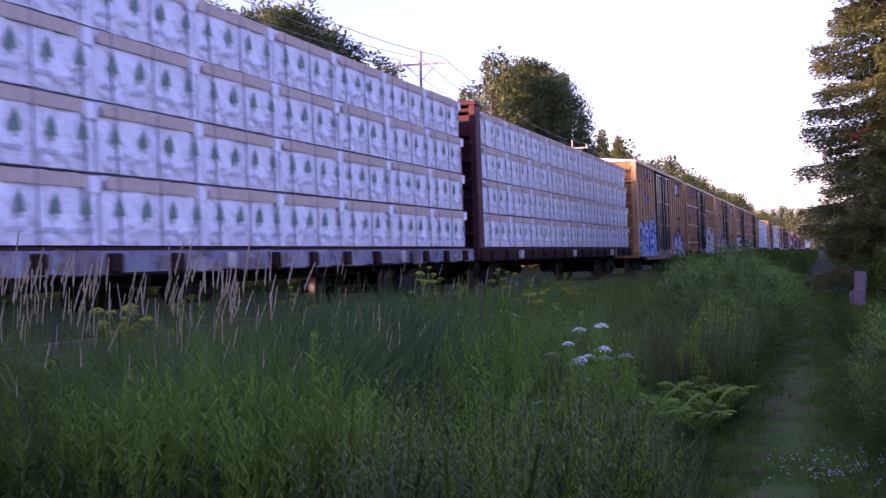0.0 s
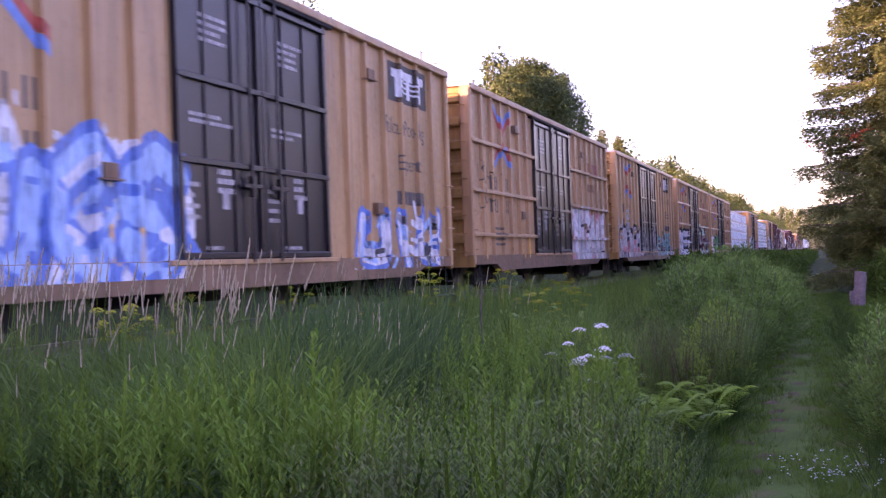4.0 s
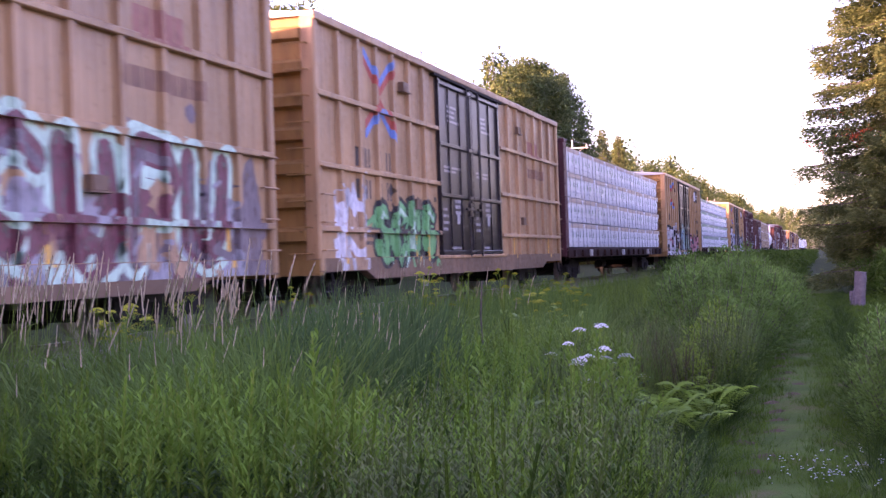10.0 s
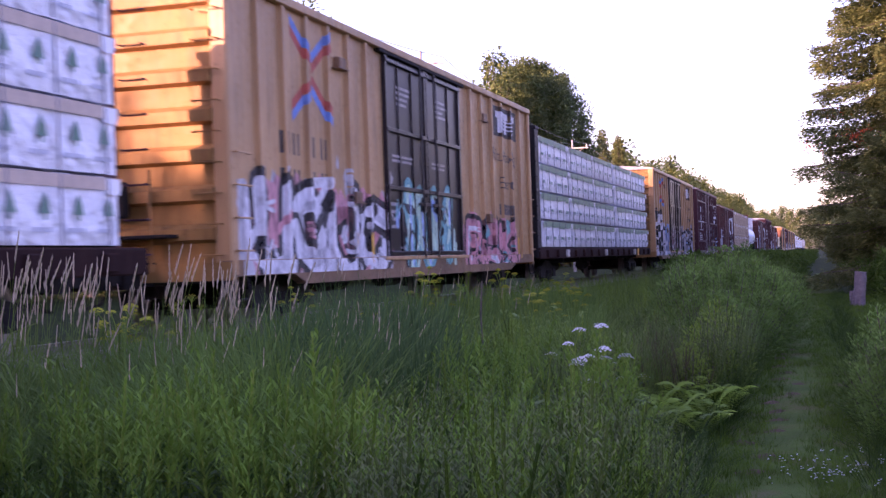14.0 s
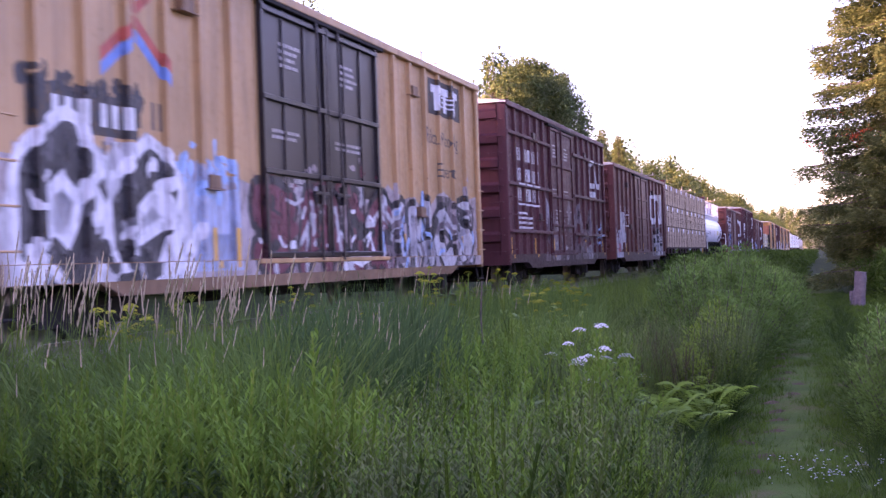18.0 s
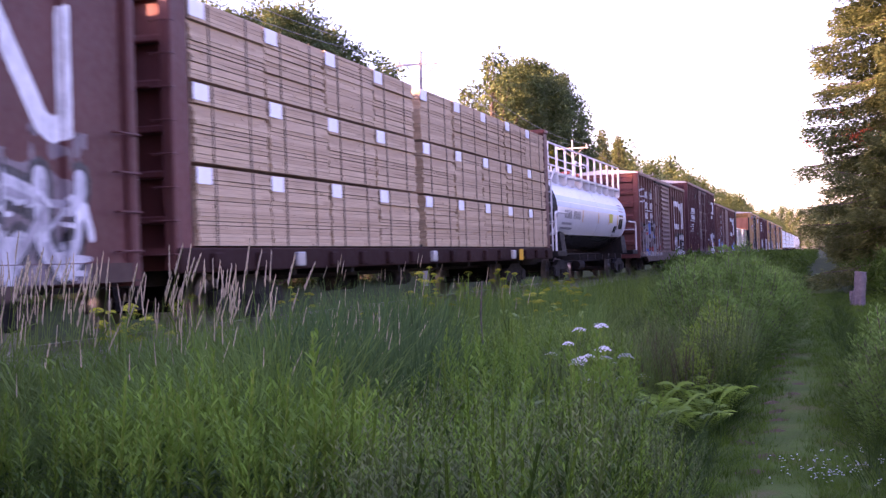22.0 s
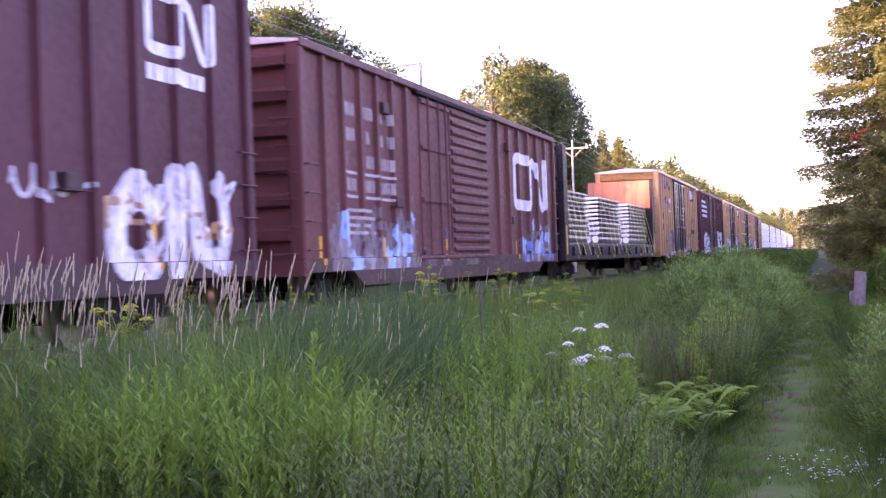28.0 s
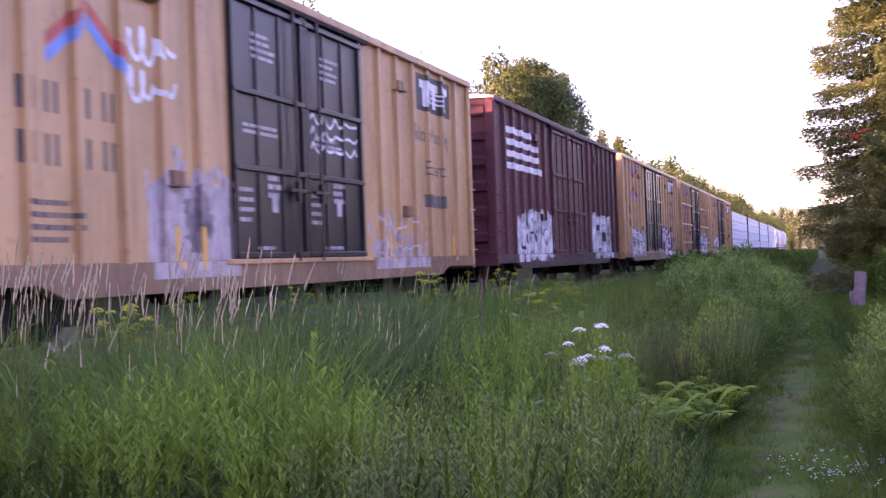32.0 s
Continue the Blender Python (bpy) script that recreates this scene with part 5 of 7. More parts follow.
def hopper_car(s0, s1):
    L = (s1 - s0) * SCALE
    h = L / 2
    car = thing("hopper_car", "grey covered hopper with rounded sides", "railway wagon", "hoppers in the train")
    prof = [(1.0, 1.3), (1.5, 1.9), (1.58, 2.8), (1.45, 3.9), (1.1, 4.4), (0, 4.6), (-1.1, 4.4), (-1.45, 3.9), (-1.58, 2.8), (-1.5, 1.9), (-1.0, 1.3)]
    part("body", Shape().loft([[(x, y, z) for x, z in prof] for y in (-h + 1.2, h - 1.2)]), HOPGREY, car)
    for k in range(4):
        y = -h + 2.4 + k * (L - 4.8) / 3
        part("outlet", Shape().loft([[(x * q, y + d * q, z) for x, d in ((-1, -1), (1, -1), (1, 1), (-1, 1))] for q, z in ((1.0, 1.4), (.35, .55))]), GRIME, car)
        part("hatch", Shape().soft_box(-.4, .4, y - .6, y + .6, 4.55, 4.75, .03), GALV, car)
    for sy in (-1, 1):
        part("end_frame", Shape().pipe([(1.4, sy * h, 1.1), (1.4, sy * (h - 1.2), 3.6), (-1.4, sy * (h - 1.2), 3.6), (-1.4, sy * h, 1.1)], .06), HOPGREY, car)
        part("end_sill", Shape().box(-1.5, 1.5, *sorted((sy * (h - 1.3), sy * h)), .9, 1.15), HOPGREY, car)
    running_gear(car, h, 2.2)
    place(car, s0, s1)


for k in range(3):
    hopper_car(571.0 + 18.6 * k, 588.0 + 18.6 * k)


# ---------------------------------------------------------------- ground and track
GRASSY = ground_mat("weedy_soil", [(.3, (.015, .022, .006)), (.5, (.03, .05, .011)), (.7, (.055, .06, .018))], .5)
PATHMAT = ground_mat("worn_grass_path", [(.34, (.05, .095, .018)), (.50, (.085, .145, .028)), (.60, (.11, .115, .04)), (.68, (.16, .12, .065))], 1.6)
BALLAST = ground_mat("ballast_stone", [(.3, (.06, .055, .05)), (.5, (.14, .125, .11)), (.7, (.24, .21, .18))], 3.0, .95, 1.0)
TIMBER = plain_paint("creosoted_timber", (.06, .045, .035), .85, .35, 5)


def lie(x, y):
    """Height of the ground: path at 0, a shallow ditch, the track's bank, open land beyond."""
    d = abs(x - TRACK_X)
    z = 0.06 * math.sin(x * 1.3 + y * .21) * math.sin(y * .35 + 1) * min(1, abs(x) / 2)
    if d < 6.5:
        bank = max(0, min(1, (4.6 - d) / 2.2))
        z += bank * .12
        if d > 3.2:
            z -= .12 * math.sin((d - 3.2) / 3.3 * math.pi)
    if x < -15:
        z += min(1.2, (-15 - x) * .02)
    return z


def sheet(name, xs, ys, fn, mat, label, cat):
    v = [(x, y, fn(x, y)) for y in ys for x in xs]
    nx = len(xs)
    f = [(j * nx + i, j * nx + i + 1, (j + 1) * nx + i + 1, (j + 1) * nx + i) for j in range(len(ys) - 1) for i in range(nx - 1)]
    return tagged(new(name, raw_mesh(name, v, f, mat, None, True)), label, cat, "", "structure")


gx = [-3000, -900, -300, -120, -60, -40, -30, -24] + [-20 + .5 * k for k in range(57)] + [10, 14, 20, 40, 120, 400, 1200, 3000]
gy = [-3000, -900, -300, -120, -60, -30, -15, -8] + [-6 + .6 * k for k in range(100)] + [56, 60, 66, 74, 84, 100, 120, 150, 200, 300, 500, 900, 1600, 3000]
sheet("ground", gx, gy, lie, GRASSY, "weedy dark soil and rough grass", "ground")
PATH_X = lambda y: -.42 + .12 * math.sin(y * .16)
px = [-.75, -.6, -.45, -.3, -.15, 0, .15, .3, .45, .6, .75]
py = [-8 + .5 * k for k in range(180)]
v = [(PATH_X(y) + p * (1 + .12 * math.sin(y * 1.1 + p)), y, lie(PATH_X(y) + p, y) + .012 - .02 * max(0, 1 - abs(abs(p) - .35) / .2) + (.012 if abs(p) < .7 else -.03)) for y in py for p in px]
tagged(new("path", raw_mesh("path", v, [(j * 11 + i, j * 11 + i + 1, j * 11 + i + 12, j * 11 + i + 11) for j in range(len(py) - 1) for i in range(10)], PATHMAT, None, True)),
       "trodden grassy footpath with bare patches", "path", "", "structure")
# ballast bed
prof = [(-2.6, -.05), (-1.75, .33), (1.75, .33), (2.6, -.05)]
yy = [-260 + 20 * k for k in range(55)]
s = Shape().loft([[(TRACK_X + a, y, b + lie(TRACK_X, 0) * 0) for a, b in prof] for y in yy], closed=False, caps=False)
tagged(new("ballast_bed", s.mesh("ballast_bed", [BALLAST])), "grey crushed-stone track bed", "track bed", "", "structure")
rail_prof = [(-.07, 0), (.07, 0), (.07, .02), (.012, .04), (.012, .13), (.037, .14), (.037, .175), (-.037, .175), (-.037, .14), (-.012, .13), (-.012, .04), (-.07, .02)]
for sx in (-1, 1):
    r = Shape().loft([[(TRACK_X + sx * .755 + a, y, RAIL_Z - .175 + b) for a, b in rail_prof] for y in (-260, 820)])
    tagged(new("rail", r.mesh("rail", [STEEL])), "worn steel rail on timber sleepers", "rail", "rails of the track")
tie = Shape().soft_box(-1.3, 1.3, -.11, .11, -.12, .05, .012).mesh("sleeper", [TIMBER])
tie_root = thing("sleepers", "dark timber railway sleepers in ballast", "sleepers", "", "structure")
for k in range(130):
    o = part("sleeper", tie, None, tie_root)
    o.location, o.rotation_euler.z = (TRACK_X, -4 + .56 * k, RAIL_Z - .225), radians(random.uniform(-1, 1))

# ---------------------------------------------------------------- utility line
POLEWOOD = plain_paint("grey_weathered_pole", (.36, .34, .33), .85, .25, 4)
WIRE = plain_paint("dark_wire", (.05, .05, .055), .5, .1)
INSUL = plain_paint("pale_insulator", (.6, .6, .58), .3, .1)


def utility_pole(y, h):
    p = thing("utility_pole", "grey wooden utility pole with crossarm", "utility pole", "poles of the power line")
    p.location = (POLE_X, y, 0)
    part("pole", Shape().tube((0, 0, -.2), (0, 0, h), .14, 12, .07), POLEWOOD, p, smooth=True)
    part("crossarm", Shape().soft_box(-1.35, 1.35, -.045, .045, h - .72, h - .62, .01), POLEWOOD, p)
    for x in (-1.2, 0, 1.2):
        part("insulator", Shape().tube((x, 0, h - .62), (x, 0, h - .36), .045, 8, .03), INSUL, p)
    for x in (-.9, .9):
        part("brace", Shape().tube((x, .06, h - .66), (0, .1, h - 1.5), .022, 6), POLEWOOD, p)
    return [(POLE_X + x, y, h - .36) for x in (-1.2, 0, 1.2)]


POLE_X = -20.0
POLE_YS = [-20, 22, 63.1, 104.3, 146, 188, 230]
tops = [utility_pole(y, 12.3 if y < 70 else 11.0) for y in POLE_YS]
for a, b in zip(tops, tops[1:]):
    for p, q in zip(a, b):
        pts = [Vector(p).lerp(Vector(q), k / 14) - Vector((0, 0, .9 * (1 - (k / 7 - 1) ** 2))) for k in range(15)]
        tagged(new("overhead_wire", Shape().pipe(pts, .016, 4).mesh("overhead_wire", [WIRE])), "thin dark overhead power wire", "wire", "wires of the power line")


# ---------------------------------------------------------------- plants
GRN = leaf_mat("weed_leaves", (0.078, 0.158, 0.017), (0.100, 0.190, 0.021), .4)
GRN2 = leaf_mat("tall_grass_blades", (0.135, 0.228, 0.043), (0.195, 0.295, 0.064), .35)
GRNL = leaf_mat("yellow_green_leaves", (0.173, 0.301, 0.038), (0.224, 0.356, 0.052))
GREYGRN = leaf_mat("grey_green_weed", (0.092, 0.172, 0.032), (0.118, 0.202, 0.042), .4)
BUSHG = leaf_mat("bush_leaves", (0.075, 0.150, 0.024), (0.110, 0.200, 0.032), .4)
TREEG = leaf_mat("tree_leaves", (0.110, 0.165, 0.056), (0.180, 0.225, 0.082), .35)
TREEY = leaf_mat("yellowish_tree_leaves", (0.127, 0.149, 0.018), (0.184, 0.184, 0.029))
SPRUCEG = leaf_mat("spruce_needles", (.095, .135, .042), (.180, .200, .070), .3)
FERNG = leaf_mat("fern_fronds", (.20, .36, .030), (.25, .42, .040), .45)
RUSTN = leaf_mat("rust_red_dead_twigs", (.50, .09, .03), (.62, .14, .05), .3)
BARK = plain_paint("grey_brown_bark", (.10, .08, .065), .9, .35, 5)
STRAW = leaf_mat("straw_plumes", (.55, .44, .31), (.68, .55, .40), .3)
LILAC = leaf_mat("greyish_seed_spikes", (.130, .190, .058), (.170, .220, .085), .3)
PETAL = leaf_mat("white_umbels", (.72, .72, .72), (.82, .82, .80), .4)
YUMBEL = leaf_mat("yellow_green_umbels", (.42, .43, .035), (.52, .50, .05), .35)


def quads_leaf(rng, n, length, width, place_fn, fold=.25, roll=.4):
    """n leaf blades: each two bent quads. place_fn(i) gives base, direction, size."""
    v, f = [], []
    for i in range(n):
        base, way, k = place_fn(i)
        way = Vector(way).normalized()
        side = way.cross(Vector((rng.uniform(-roll, roll), rng.uniform(-roll, roll), 1))).normalized()
        up = side.cross(way)
        l, w = length * k, width * k
        mid, tip = Vector(base) + way * l * .5 + up * l * .08, Vector(base) + way * l - up * l * fold * .3
        o = len(v)
        v += [tuple(base), tuple(mid + side * w / 2), tuple(tip), tuple(mid - side * w / 2)]
        f.append((o, o + 1, o + 2, o + 3))
    return v, f


def blades(rng, n, h, w, spread, lean, seg=3):
    """Grass blades that bend over, as strips of quads."""
    v, f = [], []
    for _ in range(n):
        a, r = rng.uniform(0, 2 * math.pi), spread * rng.random() ** .5
        bx, by = r * math.cos(a), r * math.sin(a)
        d = rng.uniform(0, 2 * math.pi)
        hh, ln = h * rng.uniform(.6, 1), lean * rng.uniform(.3, 1.2)
        sx, sy = -math.sin(d), math.cos(d)
        o = len(v)
        for k in range(seg + 1):
            q = k / seg
            ww = w * (1 - q ** 1.6) / 2 + .0006
            x, y, z = bx + math.cos(d) * ln * q * q * hh, by + math.sin(d) * ln * q * q * hh, hh * (q - .18 * ln * q * q)
            v += [(x - sx * ww, y - sy * ww, z), (x + sx * ww, y + sy * ww, z)]
        f += [(o + 2 * k, o + 2 * k + 1, o + 2 * k + 3, o + 2 * k + 2) for k in range(seg)]
    return v, f


def join(*bits):
    v, f, mi = [], [], []
    for (a, b), m in bits:
        o = len(v)
        v += list(a)
        f += [tuple(i + o for i in q) for q in b]
        mi += [m] * len(b)
    return v, f, mi


def strip(pts, w):
    """A thin crossed pair of strips along a line, for stems."""
    v, f = [], []
    for ax in ((1, 0, 0), (0, 1, 0)):
        o = len(v)
        for k, p in enumerate(pts):
            q = Vector(ax) * w * (1 - .5 * k / len(pts)) / 2
            v += [tuple(Vector(p) - q), tuple(Vector(p) + q)]
        f += [(o + 2 * k, o + 2 * k + 1, o + 2 * k + 3, o + 2 * k + 2) for k in range(len(pts) - 1)]
    return v, f


def scatter(name, kinds, spots, mats, label, cat, seed, scale=(.8, 1.2), tilt=.1, turn=2 * math.pi):
    """Many plants in one mesh. kinds: plants as (vertices, quads, material numbers); spots: (x, y, kind or None)."""
    rng = np.random.default_rng(seed)
    V, F, MI, o = [], [], [], 0
    arrays = [(np.array(v, dtype=np.float32), np.array(f, dtype=np.int32), np.array(m, dtype=np.int32)) for v, f, m in kinds]
    for x, y, *k in spots:
        v, f, m = arrays[k[0] if k else rng.integers(len(arrays))]
        a, sc = rng.uniform(0, turn), rng.uniform(*scale) * (k[1] if len(k) > 1 else 1)
        c, s = math.cos(a) * sc, math.sin(a) * sc
        tx, ty = rng.normal(0, tilt, 2)
        w = np.empty_like(v)
        w[:, 0] = v[:, 0] * c - v[:, 1] * s + v[:, 2] * tx + x
        w[:, 1] = v[:, 0] * s + v[:, 1] * c + v[:, 2] * ty + y
        w[:, 2] = v[:, 2] * sc + lie(x, y) - .02
        V.append(w), F.append(f + o), MI.append(m)
        o += len(v)
    me = raw_mesh(name, np.concatenate(V), np.concatenate(F), mats, np.concatenate(MI))
    return tagged(new(name, me), label, cat, "", "stuff")


rg = random.Random(5)


def leaf2(base, way, l, w, droop, rng):
    """One lance leaf: narrow at both ends, folded along, hanging at its tip. Six corners, two quads."""
    way = Vector(way).normalized()
    side = way.cross(Vector((0, 0, 1)))
    side = side.normalized() if side.length > .01 else Vector((1, 0, 0))
    b = Vector(base)
    m = b + way * l * .45
    t = b + way * l * .95 - Vector((0, 0, droop * l))
    e = t + way * l * .05 - Vector((0, 0, droop * l * .3))
    return [tuple(b - side * w * .12), tuple(b + side * w * .12), tuple(m + side * w * .5), tuple(m - side * w * .5), tuple(t + side * w * .22), tuple(t - side * w * .22)], [(0, 1, 2, 3), (3, 2, 4, 5)]


def stalk(seed, h, n, ll, lw, rise=.5, droop=.25, shoots=0, top_tuft=True):
    """A leafy stalk: stem, lance leaves spiralling up it, and short leafy shoots near its top."""
    rng = random.Random(seed)
    bx, by = rng.uniform(-.10, .10), rng.uniform(-.10, .10)
    at = lambda q: Vector((bx * q * q * h, by * q * q * h, q * h))
    v, f, mi = join((strip([at(k / 4) for k in range(5)], .014), 1))

    def add(leaf, m):
        o = len(v)
        v.extend(leaf[0])
        f.extend(tuple(i + o for i in q) for q in leaf[1])
        mi.extend([m] * 2)
    for i in range(n):
        q = .1 + .9 * i / n
        a = i * 2.4 + rng.uniform(-.35, .35)
        k = (.55 + .6 * math.sin(math.pi * min(1, q * 1.15)) - .35 * max(0, q - .7) / .3) * rng.uniform(.75, 1.15)
        # slot 0 below, slot 2 on top: most stands use these for painted shade and light
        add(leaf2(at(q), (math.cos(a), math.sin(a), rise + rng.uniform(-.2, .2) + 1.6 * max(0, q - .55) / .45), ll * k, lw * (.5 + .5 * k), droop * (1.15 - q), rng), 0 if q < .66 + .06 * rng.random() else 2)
    for s in range(shoots):
        q = .55 + .4 * s / max(1, shoots)
        a = s * 2.1 + rng.uniform(-.4, .4)
        d = Vector((math.cos(a) * .55, math.sin(a) * .55, .8))
        ln = h * .2 * rng.uniform(.7, 1.2)
        for j in range(11):
            p = at(q) + d * ln * j / 11
            aa = j * 2.4
            add(leaf2(p, (math.cos(aa), math.sin(aa), 1.0), ll * .55 * (1.1 - .5 * j / 9), lw * .7, .1, rng), 2)
    return v, f, mi


def tuft(seed, n, h, w, spread, lean, seg=3):
    v, f = blades(random.Random(seed), n, h, w, spread, lean, seg)
    return v, f, [0] * len(f)


def plume(seed, h):
    """A tall grass stem that leans with the breeze, with a narrow feathery straw head and a few leaves."""
    rng = random.Random(seed)
    bx, by = rng.uniform(-.02, .20), rng.uniform(-.06, .10)
    at = lambda q: Vector((bx * q * q * h, by * q * q * h, q * h))
    v, f, mi = join((strip([at(k / 6) for k in range(7)], .0022), 0))
    for k in range(26):
        q = .885 + .115 * k / 26
        a = k * 2.4
        lf = leaf2(at(q), (math.cos(a) * .16, math.sin(a) * .16, 1), .026 * (1.15 - k / 40), .0042, .0, rng)
        o = len(v)
        v += lf[0]
        f += [tuple(i + o for i in w) for w in lf[1]]
        mi += [1, 1]
    for _ in range(4):
        a = rng.uniform(0, 6.3)
        lf = leaf2(at(rng.uniform(.2, .6)), (math.cos(a) * .6, math.sin(a) * .6, 1), .36, .009, .35, rng)
        o = len(v)
        v += lf[0]
        f += [tuple(i + o for i in w) for w in lf[1]]
        mi += [0, 0]
    return v, f, mi


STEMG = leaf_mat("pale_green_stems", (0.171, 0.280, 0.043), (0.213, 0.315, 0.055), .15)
# bright green for tops as if lit, deep green for leaves as if shaded
LITG = leaf_mat("lit_green_shoots", (0.142, 0.285, 0.034), (0.175, 0.325, 0.042), .4)
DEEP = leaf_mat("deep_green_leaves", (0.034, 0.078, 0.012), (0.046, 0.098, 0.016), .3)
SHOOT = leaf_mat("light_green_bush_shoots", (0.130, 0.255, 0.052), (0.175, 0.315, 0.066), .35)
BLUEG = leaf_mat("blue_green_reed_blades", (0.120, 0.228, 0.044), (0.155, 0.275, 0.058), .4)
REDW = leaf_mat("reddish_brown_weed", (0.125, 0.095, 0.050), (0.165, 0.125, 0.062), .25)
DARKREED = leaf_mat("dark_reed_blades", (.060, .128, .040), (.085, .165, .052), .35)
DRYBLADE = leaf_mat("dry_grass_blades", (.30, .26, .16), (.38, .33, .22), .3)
# darker green for lower leaves, with the shade of the tops painted in
SHADEG = leaf_mat("shaded_green_leaves", (0.048, 0.112, 0.016), (0.066, 0.142, 0.021), .35)
GOLD = [stalk(k, 1.0, 112, .125, .0135, .45, .55, 5) for k in range(8)]
BROAD = [stalk(k + 40, .8, 26, .15, .05, .3, .3, 0) for k in range(4)]
GREY = [stalk(k + 60, 1.0, 84, .070, .0092, .75, .2, 11) for k in range(6)]
TUFTS = [tuft(k, 15, 1.0, .013, .14, .55) for k in range(5)]
FINE = [tuft(k + 20, 26, 1.0, .0105, .16, .75, 4) for k in range(6)]
REEDS = [tuft(k + 30, 16, 1.0, .013, .12, .34, 4) for k in range(5)]
SHORT = [tuft(k + 9, 14, .16, .007, .12, .9, 2) for k in range(5)]


def spots_in(n, x0, x1, y0, y1, keep=lambda x, y: True, near=1.0):
    out = []
    while len(out) < n:
        x, y = rg.uniform(x0, x1), y0 + (y1 - y0) * rg.random() ** near
        if keep(x, y):
            out.append((x, y))
    return out


def patchy(x, y, seed, scale=.6):
    return noise.noise(Vector((x * scale, y * scale, seed)))


def into(x, y):
    """Sideways and forward distance from the eye, along its view."""
    return .9575 * x + .2885 * y, -.2885 * x + .9575 * y


def stand(n, f0, f1, a0, a1, keep=lambda x, y: True):
    """Spots in a wedge of the meadow: forward distance f0 to f1, sideways a0 to a1 of that distance."""
    out, tries = [], 0
    while len(out) < n and tries < n * 40:
        tries += 1
        f = math.sqrt(rg.uniform(f0 * f0, f1 * f1))
        s = f * rg.uniform(a0, a1)
        x, y = .9575 * s - .2885 * f, .2885 * s + .9575 * f
        if x < PATH_X(y) - .42 and x > -7.2 and keep(x, y):
            out.append((x, y))
    return out


def clumped(centres, lo, hi, r, h, kinds, vary=.14):
    """Gathers stalks into clumps: each centre gets lo to hi of them within r, about as high as h(x, y)."""
    out = []
    for x, y in centres:
        tall = h(x, y) * rg.uniform(1 - vary, 1 + vary * .5)
        for _ in range(rg.randint(lo, hi)):
            a, q = rg.uniform(0, 6.3), r * rg.random() ** .6
            out.append((x + q * math.cos(a), y + q * math.sin(a), rg.randrange(kinds), tall * rg.uniform(.84, 1.04) * (1 - .14 * q / r)))
    return out


in_view = lambda x, y: abs(into(x, y)[0]) < .39 * into(x, y)[1] + .5
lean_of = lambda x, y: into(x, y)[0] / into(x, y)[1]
# goldenrod in bright clumps; shade below and between is put into darker leaf colours
scatter("goldenrod_stalks", GOLD, clumped(stand(50, 4.6, 6.7, -.40, -.075, lambda x, y: patchy(x, y, 3, 1.1) > -.2), 3, 6, .15, lambda x, y: 1.60 - (.060 + .25 * max(0, lean_of(x, y) + .17)) * into(x, y)[1] * rg.uniform(.85, 1.4), 8), [SHADEG, STEMG, LITG], "green goldenrod stalks growing waist-high, lit tops and shade-dark lower leaves", "weeds", 1, (.95, 1.05), .05)
scatter("young_goldenrod", GOLD, clumped(stand(22, 4.6, 8.2, -.12, .20, lambda x, y: patchy(x, y, 33, .8) > -.1), 1, 3, .16, lambda x, y: 1.55 - .086 * into(x, y)[1], 8), [SHADEG, STEMG, LITG], "single goldenrod stalks among grey weeds", "weeds", 51, (.9, 1.05), .06)
# whole plants coloured dark, as shade in the gaps between the clumps
scatter("low_leafy_weeds", BROAD + GOLD[:3], [(x, y, rg.randrange(7), 1.40 - rg.uniform(.10, .15) * into(x, y)[1]) for x, y in stand(520, 3.0, 7.2, -.42, .24)], [DEEP, DEEP, SHADEG], "leafy undergrowth in a shade-dark green", "weeds", 21, (.85, 1.1), .10)
scatter("broad_leaved_weeds", BROAD, clumped(stand(30, 3.4, 9.0, -.12, .15, lambda x, y: patchy(x, y, 9, .9) > .0), 2, 5, .22, lambda x, y: (1.55 - .1 * into(x, y)[1]) * 1.2, 4), [GRN, STEMG, GRN], "broad-leaved green weeds", "weeds", 27, (.8, 1.05), .10)
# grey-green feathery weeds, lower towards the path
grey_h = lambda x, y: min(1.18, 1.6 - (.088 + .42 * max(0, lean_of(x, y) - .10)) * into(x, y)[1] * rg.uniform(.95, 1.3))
scatter("grey_weeds", GREY, clumped(stand(64, 3.2, 7.2, -.09, .235, lambda x, y: patchy(x, y, 5, .8) > -.25), 3, 6, .15, grey_h, 6), [SHADEG, GREYGRN, LILAC], "grey-green feathery weeds", "weeds", 2, (.92, 1.06), .09)
# the deep green of the lower leaves is painted shade
scatter("feathery_weeds", GREY, clumped(stand(60, 3.4, 7.4, -.09, .225, lambda x, y: patchy(x, y, 25, .8) > -.2), 2, 5, .16, lambda x, y: grey_h(x, y) * rg.uniform(.9, 1.12), 6), [DEEP, GRN, LITG], "green feathery weeds with shade-dark lower leaves", "weeds", 26, (.92, 1.06), .09)
scatter("grey_weeds_behind", GREY, clumped(stand(95, 9.5, 17, .02, .24, lambda x, y: patchy(x, y, 6, .5) > -.2 and (into(x, y)[1] > 13 or lean_of(x, y) < .13)), 2, 5, .25, lambda x, y: .80 + .35 * patchy(x, y, 44, .5), 6), [GREYGRN, GREYGRN, LILAC], "grey-green weeds in the meadow", "weeds", 28, (.9, 1.1), .1)
